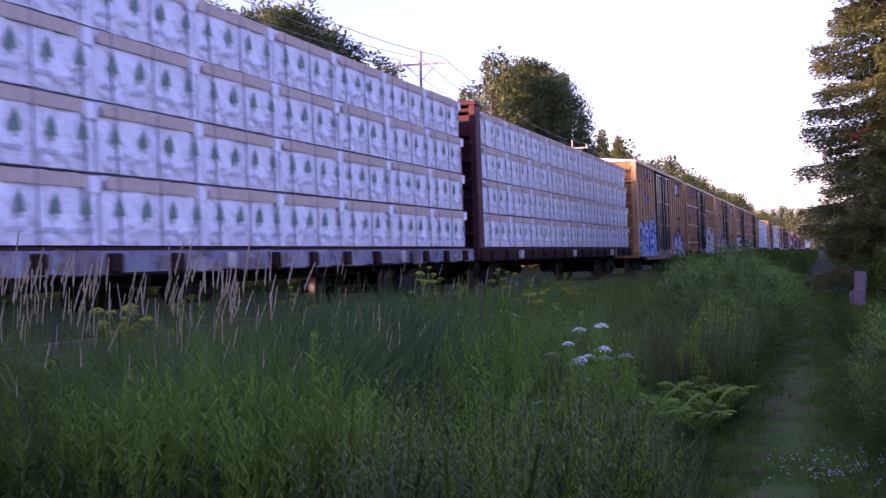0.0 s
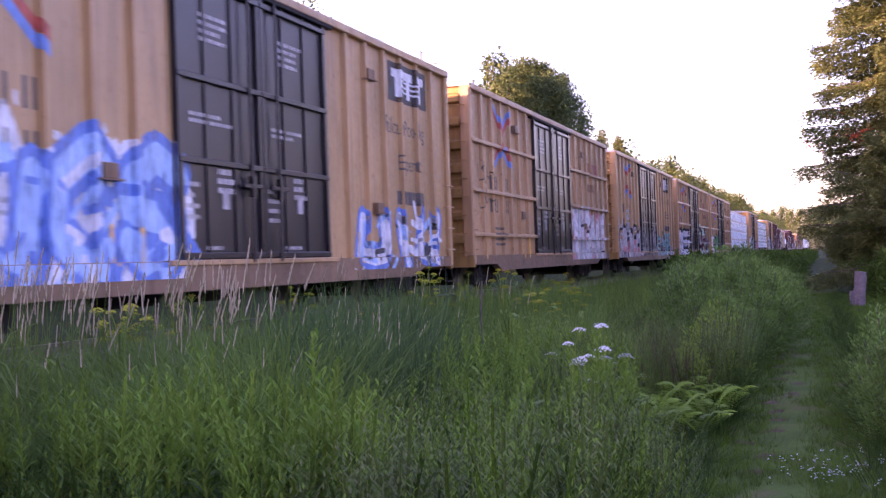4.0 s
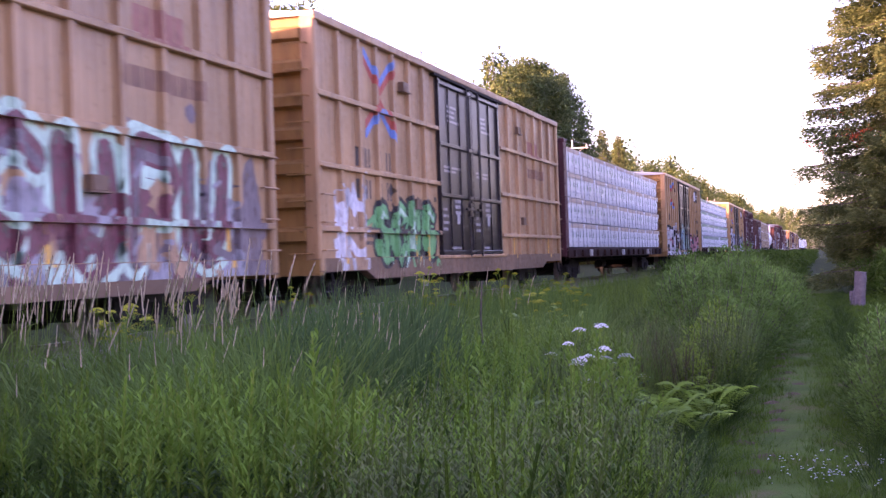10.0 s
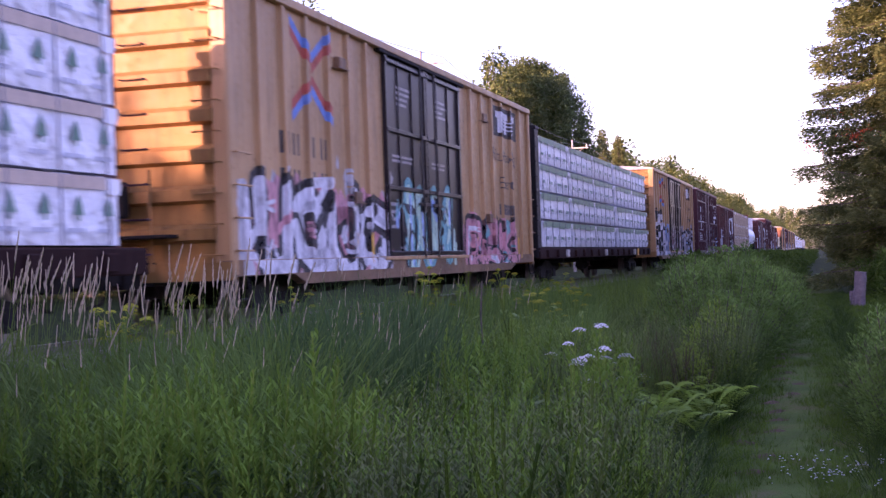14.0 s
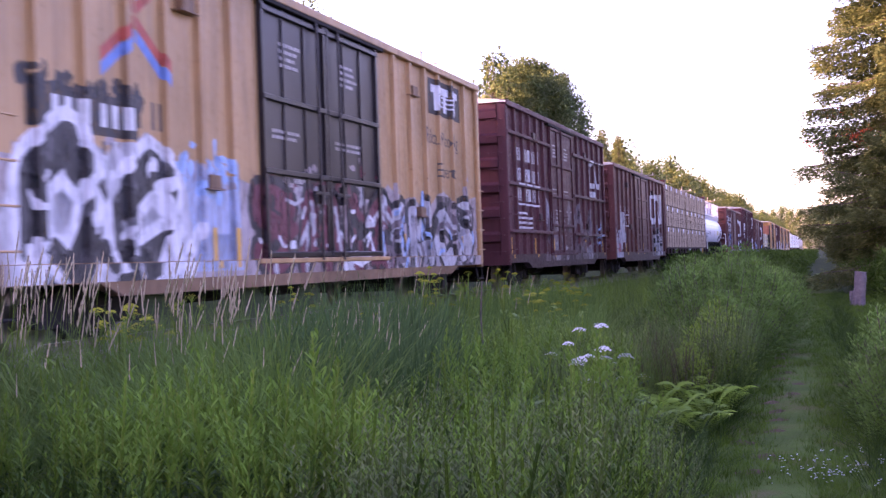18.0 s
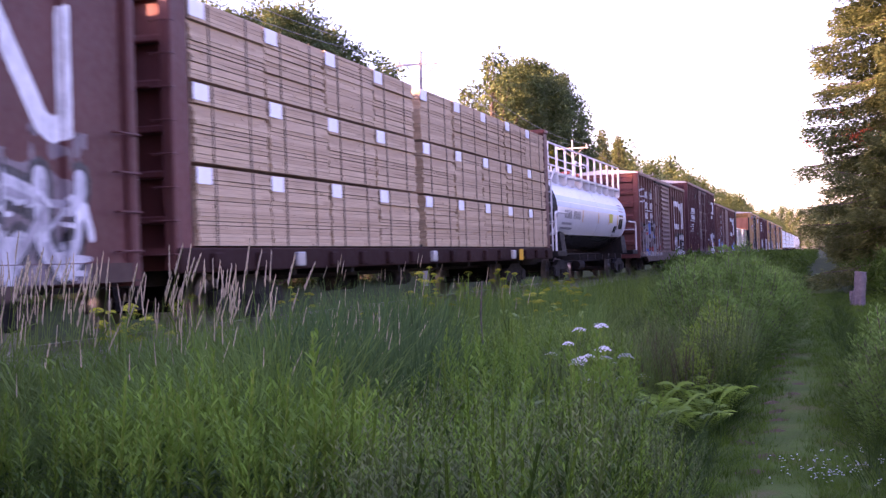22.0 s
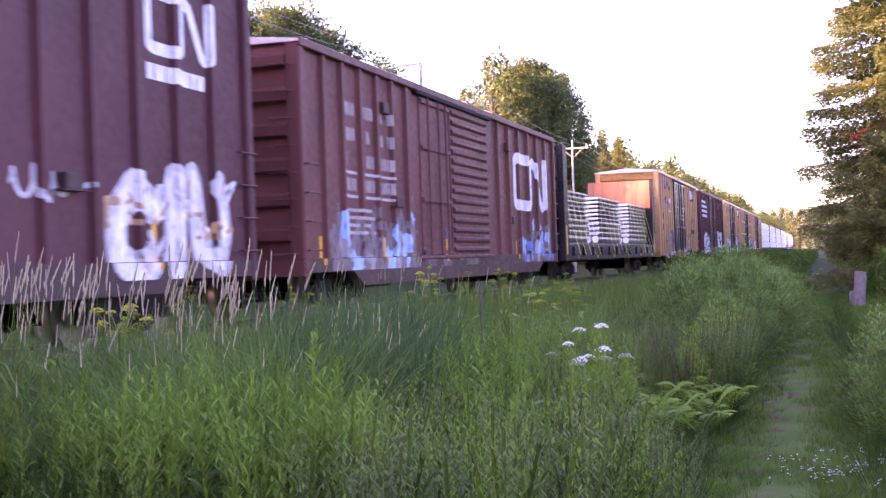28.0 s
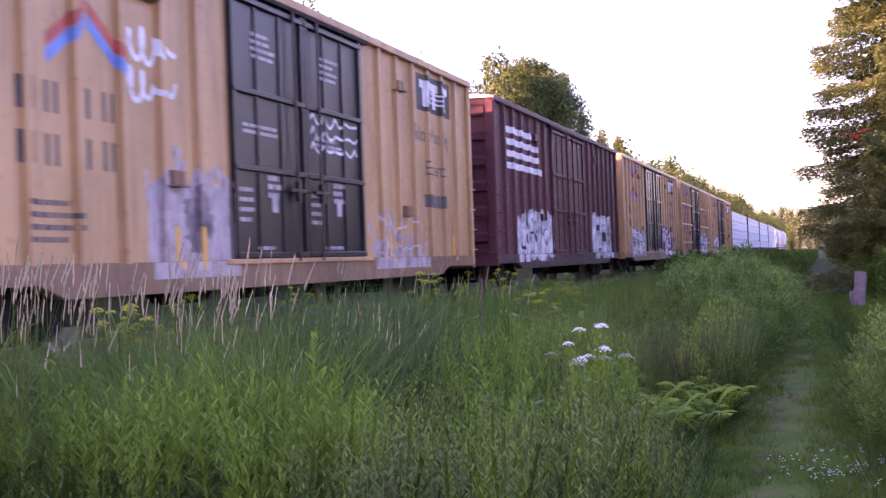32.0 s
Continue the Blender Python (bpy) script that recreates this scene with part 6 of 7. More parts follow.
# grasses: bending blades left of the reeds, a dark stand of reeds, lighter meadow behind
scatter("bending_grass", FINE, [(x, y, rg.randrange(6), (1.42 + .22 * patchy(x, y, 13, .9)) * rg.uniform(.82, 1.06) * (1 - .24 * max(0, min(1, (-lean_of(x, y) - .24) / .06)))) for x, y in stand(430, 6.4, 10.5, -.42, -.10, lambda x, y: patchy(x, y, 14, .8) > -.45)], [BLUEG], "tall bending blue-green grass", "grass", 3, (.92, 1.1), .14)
scatter("dark_reeds", REEDS, [(x, y, rg.randrange(5), (1.46 + .2 * patchy(x, y, 61, .7)) * rg.uniform(.8, 1.06)) for x, y in stand(300, 8.0, 13.0, -.135, -.01, lambda x, y: patchy(x, y, 61, .6) > -.38)], [DARKREED], "dark blue-green stand of reeds", "grass", 52, (.95, 1.08), .13)
scatter("reed_grass", TUFTS, [(x, y, rg.randrange(5), rg.uniform(.8, 1.15)) for x, y in stand(820, 10.5, 30, -.36, .12, lambda x, y: x > -6.6 and patchy(x, y, 1) > -.4)], [BLUEG], "tall blue-green reed grass beside the track", "grass", 33, (.85, 1.2), .12)
scatter("tall_grass", FINE, spots_in(900, -7.4, -1.6, 12, 70, in_view, 1.4), [GRN2], "tall green meadow grass", "grass", 31, (.7, 1.15), .1)
scatter("mixed_weeds", GOLD + BROAD, clumped(stand(210, 9, 40, -.06, .25, lambda x, y: patchy(x, y, 7, .35) > -.15 and x < -2.0), 3, 6, .3, lambda x, y: .95 + .3 * patchy(x, y, 47, .4), 12), [GRN, STEMG, GRNL], "mixed green roadside weeds", "weeds", 22, (.8, 1.12), .08)
# lower leaves darker, tops brighter: shade and light in the leaf colour
scatter("meadow_weeds", GOLD + BROAD, clumped(stand(80, 7.4, 14, -.03, .15, lambda x, y: patchy(x, y, 17, .8) > -.3), 3, 6, .2, lambda x, y: 1.56 - .05 * into(x, y)[1] * rg.uniform(.85, 1.25), 12), [SHADEG, STEMG, LITG], "light green leafy weeds behind the reeds", "weeds", 29, (.85, 1.08), .08)
scatter("reddish_weeds", GREY, clumped(stand(20, 11.5, 15.5, .12, .20), 2, 4, .25, lambda x, y: .8, 6), [GREYGRN, REDW, REDW], "reddish brown seeding weeds", "weeds", 23, (.8, 1.05), .08)
scatter("bank_grass", SHORT, spots_in(2600, -7.6, -6.4, 12, 60, in_view, 1.4), [GRN2], "short dark grass at the foot of the track bank", "grass", 24, (1.2, 2.6))
scatter("path_grass", SHORT, spots_in(19000, -1.5, 2.4, 5, 45, lambda x, y: abs(x - PATH_X(y)) > .05 + .32 * rg.random() or patchy(x, y, 8, 1.3) > -.02, 1.7), [GRN], "short trodden grass along the footpath", "grass", 4, (.35, 1.0))
edge = [(PATH_X(y) + s * rg.uniform(.55, .98), y) for y in (5 + 40 * rg.random() ** 1.5 for _ in range(1700)) for s in ((-1,) if rg.random() < .7 else (1,))]
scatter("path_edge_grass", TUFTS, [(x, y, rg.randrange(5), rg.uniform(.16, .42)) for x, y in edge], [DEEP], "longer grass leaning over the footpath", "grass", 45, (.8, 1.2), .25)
PLUMES = [plume(k, 1.0) for k in range(8)]
plumes = [(x, y, rg.randrange(8), rg.uniform(1.45, 1.82)) for x, y in stand(135, 7.2, 9.4, -.37, -.14)]
plumes += [(x, y, rg.randrange(8), rg.uniform(1.15, 1.5)) for x, y in stand(30, 6.6, 9.0, -.36, -.13)]
plumes += [(x, y, rg.randrange(8), rg.uniform(1.0, 1.36)) for x, y in stand(52, 8.0, 10.5, -.125, -.035)]
plumes += [(x, y, rg.randrange(8), rg.uniform(1.2, 1.6)) for x, y in stand(40, 11, 20, -.12, .06)]
scatter("plume_grass", PLUMES, plumes, [GRN2, STRAW], "tall grass with straw-coloured plumes before the track", "grass", 8, (.92, 1.08), .10, 1.2)
scatter("dry_blades", TUFTS[:2], [(x, y, rg.randrange(2), rg.uniform(.8, 1.25)) for x, y in stand(14, 6.5, 12, -.2, .05)], [DRYBLADE], "a few dry straw blades among the reeds", "grass", 81, (.9, 1.1), .25)


def shrub(seed, h, r, n, ls=.09, k=34):
    """A leafy bush: leaves gathered on many clumps, thin stems below."""
    rng = random.Random(seed)
    clumps = []
    for _ in range(k):
        a, q = rng.uniform(0, 2 * math.pi), rng.random() ** .4
        z = h * rng.uniform(.08, .92)
        lim = r * (1 - (max(0, z / h - .45) / .75) ** 2) ** .5
        clumps.append(Vector((lim * q * math.cos(a), lim * q * math.sin(a), z)))

    def put(i):
        c = clumps[i % len(clumps)]
        d = Vector((rng.gauss(0, 1), rng.gauss(0, 1), rng.gauss(0, 1))).normalized()
        return c + d * r * .23 * rng.random() ** .4, d + Vector((0, 0, .5)), rng.uniform(.6, 1.3)
    bits = [(quads_leaf(rng, n, ls, ls * .40, put), 0)]
    for c in clumps[::2]:
        bits.append((strip([(0, 0, 0), c * .5 + Vector((0, 0, .05)), c], .02), 0))
    return join(*bits)


def one_plant(name, shape, mats, x, y, size, label, cat, group=""):
    v, f, mi = shape
    ob = new(name, raw_mesh(name, v, f, mats, mi))
    ob.location, ob.scale, ob.rotation_euler.z = (x, y, lie(x, y) - .02), (size,) * 3, rg.uniform(0, 6)
    return tagged(ob, label, cat, group)


def mound_bush(seed, h, r, tufts, n):
    """A soft rounded bush: many upright tufts of small narrow leaves over a dome, thin stems inside."""
    rng = random.Random(seed)
    v, f, sv, sf = [], [], [], []
    for s in range(tufts):
        a, q = s * 2.4 + rng.uniform(-.4, .4), math.sqrt((s + .5) / tufts)
        top = h * math.sqrt(max(.05, 1 - .86 * q * q)) * rng.uniform(.80, 1.06)
        c = Vector((r * q * math.cos(a), r * q * math.sin(a), 0))
        deep = .42 + .45 * q
        one, quads = strip([c * .2, c * .7 + Vector((0, 0, top * .5)), c + Vector((0, 0, top))], .012)
        o = len(sv)
        sv += one
        sf += [tuple(i + o for i in k) for k in quads]
        for i in range(n):
            w = rng.random() ** .75
            z = top * (1 - deep * (1 - w))
            b, wid = rng.uniform(0, 6.3), r * (.20 - .13 * w) * rng.random() ** .5
            p = c * (.75 + .25 * w) + Vector((wid * math.cos(b), wid * math.sin(b), z))
            way = Vector((math.cos(b), math.sin(b), .25 + 1.1 * w + rng.uniform(-.4, .3))).normalized()
            k = rng.uniform(.7, 1.25)
            side = way.cross(Vector((rng.uniform(-.6, .6), rng.uniform(-.6, .6), 1))).normalized() * .0105 * k
            o, l = len(v), .078 * k
            v += [tuple(p), tuple(p + way * l * .5 + side), tuple(p + way * l - Vector((0, 0, .012))), tuple(p + way * l * .5 - side)]
            f.append((o, o + 1, o + 2, o + 3))
    return (v, f), (sv, sf)


SHRUBS = [mound_bush(k, 1.5, .80, 90, 110) for k in range(4)]
SAPLING = [mound_bush(9, 1.25, .42, 34, 60)]
bush_meshes = lambda kinds, mat: [(raw_mesh("foliage", *leaves, [mat]), raw_mesh("stem", *stems, [BARK])) for leaves, stems in kinds]
SHMESH, SHMESH2, SAPMESH = bush_meshes(SHRUBS, BUSHG), bush_meshes(SHRUBS, SHOOT), bush_meshes(SAPLING, GRNL)


def shrub_at(x, y, k, size, mesh=None, label="dense green leafy shrub beside the footpath"):
    ob = thing("shrub", label, "shrub", "shrubs beside the path")
    ob.location, ob.scale, ob.rotation_euler.z = (x, y, lie(x, y) - .05), (size, size, size), rg.uniform(0, 6)
    foliage, stems = (mesh or SHMESH)[k]
    part("foliage", foliage, None, ob)
    tagged(part("stem", stems, None, ob), kind="stuff")
    return ob


for x, y, q in ((-1.28, 14.2, .80), (-1.15, 14.9, .88), (-1.40, 13.4, .62)):
    shrub_at(x, y, 0, q, SAPMESH, "young yellow-green sapling at the edge of the path")
for x, y, q, m in ((-1.55, 15.4, .56, 0), (-1.42, 16.9, .78, 1), (-1.42, 18.0, 1.05, 1), (-1.85, 18.9, 1.0, 1), (-1.30, 19.8, 1.12, 1), (-1.22, 22.2, 1.0, 1), (-1.0, 24.0, .9, 1), (-2.2, 21.6, .95, 1), (-1.7, 26.6, .9, 1), (-.95, 29.5, .8, 1), (-2.1, 20.6, .72, 0), (-1.2, 21.6, .58, 0), (-1.9, 22.9, .80, 1), (-2.5, 17.0, .50, 0), (-1.35, 24.9, .78, 1),
                   (-2.1, 25.4, .62, 1), (-1.2, 27.6, .52, 0), (-1.7, 28.6, .84, 1), (-2.8, 23.5, .55, 0), (-1.5, 32.0, .70, 1), (-2.4, 32.6, .9, 1), (-1.2, 35.5, .6, 0), (-1.8, 37.0, .92, 1), (-3.2, 29.0, .6, 1), (-2.9, 36.0, .7, 0),
                   (-1.5, 41.0, .8, 1), (-2.6, 42.5, .95, 1), (-1.2, 45.0, .7, 0), (-3.8, 34.0, .7, 1), (-4.3, 40.0, .8, 0)):
    shrub_at(x, y, rg.randrange(4), q, SHMESH2 if m else SHMESH)
for x, y, q in ((.70, 11.0, .70), (.72, 12.2, .80), (1.05, 13.0, .9), (.96, 14.4, .78), (1.25, 16.2, .8), (1.25, 19.0, .75), (1.7, 22.5, .8), (1.9, 26.5, .8)):
    shrub_at(x, y, rg.randrange(4), q, SHMESH2)
for x, y, q in ((2.0, 49.0, 1.5), (3.0, 50.5, 2.0), (1.6, 53.0, 1.3), (2.6, 55.0, 2.2), (4.0, 53.0, 2.4), (2.0, 59.0, 1.7), (3.3, 62.0, 2.4), (2.2, 45.0, 1.1), (2.9, 43.5, 1.4), (1.7, 66.0, 1.6)):
    shrub_at(x, y, rg.randrange(4), q)
LOWS = [shrub(k + 30, 1.5, .9, 900, .16, 30) for k in range(4)]
far = [(rg.uniform(-6.5, -1.6), rg.uniform(45, 190), rg.randrange(4), rg.uniform(.65, .95)) for _ in range(330)]
far += [(rg.uniform(1.6, 3.2), rg.uniform(36, 60), rg.randrange(4), rg.uniform(.7, 1.0)) for _ in range(26)]
scatter("far_bushes", LOWS, far, [BUSHG], "green bushes and undergrowth", "bushes", 7, (.9, 1.1), .03)
dark = [(rg.uniform(2.6, 7), rg.uniform(56, 200), rg.randrange(4), rg.uniform(1.6, 3.4)) for _ in range(120)]
scatter("wood_edge", LOWS, dark, [TREEG], "dark undergrowth at the edge of the wood", "bushes", 71, (.9, 1.1), .03)


def umbel_plant(seed, h, heads, petal, r, stems=True):
    """A branching stalk that carries flat flower heads made of many tiny flowers. 0 leaf, 1 petal, 2 stem."""
    rng = random.Random(seed)
    bits = [(strip([(0, 0, 0), (0, 0, h * .5), (.01, .0, h * .75)], .013), 2)]
    v, f = [], []
    for i in range(heads):
        a, q = i * 2.4 + rng.uniform(-.3, .3), (i + .5) / heads
        c = Vector((math.cos(a) * h * .17 * q ** .5, math.sin(a) * h * .17 * q ** .5, h * rng.uniform(.80, 1.0) - .10 * q * h))
        bits.append((strip([(0, 0, h * .5 * rng.uniform(.7, 1.1)), tuple(c * .6 + Vector((0, 0, h * .30))), tuple(c)], .007), 2))
        rr = r * rng.uniform(.6, 1.1)
        for k in range(30):
            b, d = k * 2.4, rr * ((k + .5) / 30) ** .5
            p = c + Vector((math.cos(b) * d, math.sin(b) * d, .5 * rr * (1 - (d / rr) ** 2) + rng.uniform(-.004, .004)))
            s = rr * .17
            o = len(v)
            v += [tuple(p + Vector((s, 0, 0))), tuple(p + Vector((0, s * .8, s * .6))), tuple(p + Vector((-s, 0, 0))), tuple(p + Vector((0, -s * .8, -s * .6)))]
            f.append((o, o + 1, o + 2, o + 3))
            if k % 3 == 0:
                bits.append((strip([tuple(c - Vector((0, 0, rr * .7))), tuple(p)], .0025), 2))
    bits.append(((v, f), 1))
    lv, lf = [], []
    for i in range(16):
        a = i * 2.4
        l = leaf2((0, 0, h * (.1 + .45 * i / 16)), (math.cos(a), math.sin(a), .4), .28, .09, .3, rng)
        o = len(lv)
        lv += l[0]
        lf += [tuple(j + o for j in q) for q in l[1]]
    bits.append(((lv, lf), 0))
    return join(*bits)


for k, (a, f, h, n) in enumerate(((.098, 8.2, 1.20, 2), (.114, 8.4, 1.18, 3), (.127, 8.6, 1.15, 3), (.112, 8.0, 1.13, 2), (.141, 8.2, 1.02, 2), (.123, 7.8, .90, 1), (.080, 8.1, 1.06, 1), (.131, 8.9, 1.06, 1))):
    one_plant("umbel_flower", umbel_plant(k, 1.0, n, PETAL, .052), [GRN, PETAL, STEMG], .9575 * a * f - .2885 * f, .2885 * a * f + .9575 * f, h, "white umbel flowers on thin branching stalks", "wild flower", "white umbels among the weeds")
for k, (x, y, h) in enumerate(((-5.35, 8.9, 1.42), (-5.1, 9.6, 1.55), (-5.75, 9.6, 1.30), (-5.4, 17.0, 1.5), (-5.1, 18.2, 1.5), (-4.9, 19.5, 1.55), (-4.6, 20.5, 1.45), (-4.5, 12.2, 1.25), (-4.9, 11.0, 1.2), (-5.8, 13.5, 1.4), (-4.2, 19.0, 1.4), (-4.0, 17.5, 1.35), (-4.5, 22.0, 1.5), (-4.0, 21.0, 1.4), (-3.6, 18.5, 1.3), (-4.9, 16.0, 1.45), (-3.4, 16.0, 1.25), (-5.55, 9.2, 1.34), (-5.2, 9.1, 1.38))):
    one_plant("yellow_umbel", umbel_plant(k + 20, 1.0, 7, YUMBEL, .042), [GRNL, YUMBEL, STEMG], x, y, h, "yellow-green umbels on a tall stalk by the track", "wild flower", "yellow umbels before the track")


def fern(seed, n=9, ln=.75):
    """Arching fronds with paired leaflets."""
    rng = random.Random(seed)
    v, f = [], []
    for i in range(n):
        a = i * 2 * math.pi / n + rng.uniform(-.25, .25)
        d = Vector((math.cos(a), math.sin(a), 0))
        side = Vector((-d.y, d.x, 0))
        rise = rng.uniform(.8, 1.5)
        at = lambda q: d * ln * q * (1.05 - .25 * rise) + Vector((0, 0, rise * ln * (1.3 * q - .85 * q * q)))
        for j in range(20):
            q = .12 + .88 * j / 20
            w = ln * .21 * math.sin(math.pi * min(1, .12 + q * .88)) ** .8
            for s in (-1, 1):
                p, t = at(q), at(q) + side * s * w + d * w * .35 - Vector((0, 0, w * .2))
                e = d * ln * .030
                o = len(v)
                v += [tuple(p - e), tuple(p + e), tuple(t + e * .3), tuple(t - e * .3)]
                f.append((o, o + 1, o + 2, o + 3))
    return v, f, [0] * len(f)


for k, (a, f, q) in enumerate(((.152, 11.0, .66), (.166, 11.8, .70), (.180, 11.2, .62), (.192, 12.0, .72), (.206, 11.6, .66), (.218, 12.2, .60), (.172, 10.6, .58), (.199, 10.9, .55))):
    x, y = .9575 * a * f - .2885 * f, .2885 * a * f + .9575 * f
    one_plant("fern", fern(k), [FERNG], x, y, q, "bright green fern with arching fronds", "fern", "ferns beside the path").location.z += .06

# bare earth worn through the grass of the path
EARTH = ground_mat("bare_path_earth", [(.3, (.08, .055, .035)), (.5, (.13, .09, .06)), (.7, (.19, .135, .095))], 6.0)
worn, cells = [], []
for k in range(16):
    cx, cy, rx, ry = rg.gauss(-.50, .10), 9.2 + .75 * k + rg.uniform(-.2, .2), rg.uniform(.10, .20), rg.uniform(.08, .26)
    o, n = len(worn), 14
    worn.append((cx, cy, lie(cx, cy) + .045))
    for i in range(n):
        q = rg.uniform(.7, 1.2)
        x, y = cx + rx * q * math.cos(2 * math.pi * i / n), cy + ry * q * math.sin(2 * math.pi * i / n)
        worn.append((x, y, lie(x, y) + .012))
    cells += [(o, o + 1 + i, o + 1 + (i + 1) % n) for i in range(n)]
tagged(new("bare_earth", raw_mesh("bare_earth", worn, cells, [EARTH], None, True)), "bare brown earth worn through the path's grass", "bare earth", "", "stuff")

# clover and daisies in the short grass
v, f = [], []
for k in range(46):
    x, y = rg.gauss(.0, .18), rg.gauss(9.2, .32)
    for j in range(3):
        a, z, s = j * 2.1, lie(x, y) + rg.uniform(.06, .11), .0085
        o = len(v)
        px, py_ = x + .01 * math.cos(a), y + .01 * math.sin(a)
        v += [(px - s, py_, z), (px, py_ - s, z + .006), (px + s, py_, z), (px, py_ + s, z + .006)]
        f.append((o, o + 1, o + 2, o + 3))
tagged(new("clover_flowers", raw_mesh("clover_flowers", v, f, [PETAL])), "tiny white clover flowers in short grass", "wild flowers", "", "stuff")

# dead stalk, weathered stump
GREYWOOD = plain_paint("weathered_grey_wood", (.12, .10, .108), .9, .35, 7)
st = thing("stump", "weathered grey wooden stump beside the path", "stump")
rs = random.Random(9)
rings = [[((.17 - .02 * z) * (1 + rs.uniform(-.16, .16)) * math.cos(2 * math.pi * i / 14) + .05 * z, (.16 - .02 * z) * (1 + rs.uniform(-.16, .16)) * math.sin(2 * math.pi * i / 14), z + (rs.uniform(-.07, .07) if z > .8 else 0)) for i in range(14)] for z in (-.1, .1, .3, .5, .7, .88)]
part("trunk", Shape().loft(rings), GREYWOOD, st)
part("broken_stub", Shape().tube((-.16, -.02, -.05), (-.19, -.03, .42), .07, 8, .05), GREYWOOD, st)
st.location = (.80, 35.6, lie(.8, 35.6))
ds = thing("dead_stalk", "thin dark dead plant stalk", "dead stalk")
part("stem", Shape().pipe([(0, 0, 0), (.02, 0, .5), (-.02, .02, 1.0), (.0, .02, 1.35)], .009, 5), BARK, ds)
ds.location = (-3.15, 11.7, lie(-3.15, 11.7))


def leafy_tree(seed, h, spread, leaves, mat, label, leaf=.30, base=.06, group="trees behind the track"):
    """A broadleaf tree: tapered trunk, limbs, and a crown of leaf clumps with gaps."""
    rng = random.Random(seed)
    t = thing("broadleaf_tree", label, "tree", group)
    s = Shape()
    trunk = [Vector((rng.uniform(-.2, .2) * k * .3, rng.uniform(-.2, .2) * k * .3, h * .9 * k / 5)) for k in range(6)]
    for k in range(5):
        s.tube(trunk[k], trunk[k + 1], .2 * (1 - k / 5.5) * h / 14, 8, .2 * (1 - (k + 1) / 5.5) * h / 14)
    part("trunk", s, BARK, t, smooth=True)
    clumps, limbs, n = [], Shape(), 95
    for k in range(n):
        q = (k + rng.random()) / n
        z = h * (base + (.97 - base) * q)
        rad = spread * max(.06, 1.0 - abs(q - .42) ** 2.2 * 2.6) * rng.uniform(.2, 1.08)
        a = k * 2.4 + rng.uniform(-.5, .5)
        c = Vector((math.cos(a) * rad, math.sin(a) * rad, z))
        clumps.append((c, spread * rng.uniform(.14, .34)))
        if k % 3 == 0:
            limbs.tube(trunk[min(4, int(z * .75 / (h * .9) * 5))], c, .05 * h / 14, 5, .015)
    tagged(part("limb", limbs, BARK, t), kind="stuff")

    def put(i):
        c, r = clumps[int(rng.random() * n)]
        d = Vector((rng.gauss(0, 1), rng.gauss(0, 1), rng.gauss(0, .8))).normalized()
        return c + d * r * rng.random() ** .4, d + Vector((rng.uniform(-.6, .6), rng.uniform(-.6, .6), rng.uniform(-.5, .3))), rng.uniform(.6, 1.35)
    v, f = quads_leaf(rng, leaves, leaf, leaf * .72, put)
    part("crown", raw_mesh("crown", v, f, mat), None, t)
    return t


def spruce(seed, h, spread, label, dense=1.0, group="spruces beside the path", step=.0215):
    """A spruce: straight trunk, whorls of sagging boughs with upturned tips, hung with needled twigs."""
    rng = random.Random(seed)
    t = thing("spruce_tree", label, "spruce tree", group)
    part("trunk", Shape().tube((0, 0, -.2), (0, 0, h), .22 * h / 14, 10, .02), BARK, t, smooth=True)
    limbs, tw = Shape(), []
    count = int(5.2 / step)
    for k in range(count):
        q = .06 + .925 * ((k + rng.random()) / count)
        z = q * h
        for a in (k * 2.4 + rng.uniform(-.4, .4),):
            ln = spread * (1 - q) ** .75 * rng.uniform(.60, 1.12) + .12
            out = Vector((math.cos(a), math.sin(a), 0))
            across = Vector((-math.sin(a), math.cos(a), 0))
            sag = rng.uniform(.40, .66)
            at = lambda w: Vector((0, 0, z)) + out * ln * w + Vector((0, 0, ln * (-sag * w + .30 * w * w)))
            limbs.pipe([at(0), at(.33), at(.67), at(1)], .018 * (1 - q) + .008, 4)
            # side shoots along the bough, each a flat spray of twigs
            m = int(9 * ln) + 4
            for j in range(m):
                w = .16 + .84 * (j + rng.random()) / m
                s = 1 if j % 2 else -1
                sl = ln * (.10 + .26 * (1.06 - w) * min(1, w * 2.4))
                way = (out * .75 + across * s + Vector((0, 0, -.28 + .3 * w))).normalized()
                for g in range(int(7 * dense)):
                    u = rng.random() ** .8
                    p = at(w) + way * sl * u + Vector((rng.gauss(0, .035), rng.gauss(0, .035), rng.gauss(0, .05) - .22 * u * sl - .42 * rng.random() ** 2 * min(1, ln / 2)))
                    d = way * rng.uniform(.6, 1) + across * rng.uniform(-.5, .5) + out * rng.uniform(-.1, .5) + Vector((0, 0, rng.uniform(-.5, .4)))
                    tw.append((p, d, rng.uniform(.55, 1.1) * min(1, ln / 1.2 + .35)))
    tagged(part("bough", limbs, BARK, t), kind="stuff")
    v, f = quads_leaf(rng, len(tw), .19, .05, lambda i: tw[i], .5, 3.0)
    part("needles", raw_mesh("needles", v, f, SPRUCEG), None, t)
    return t


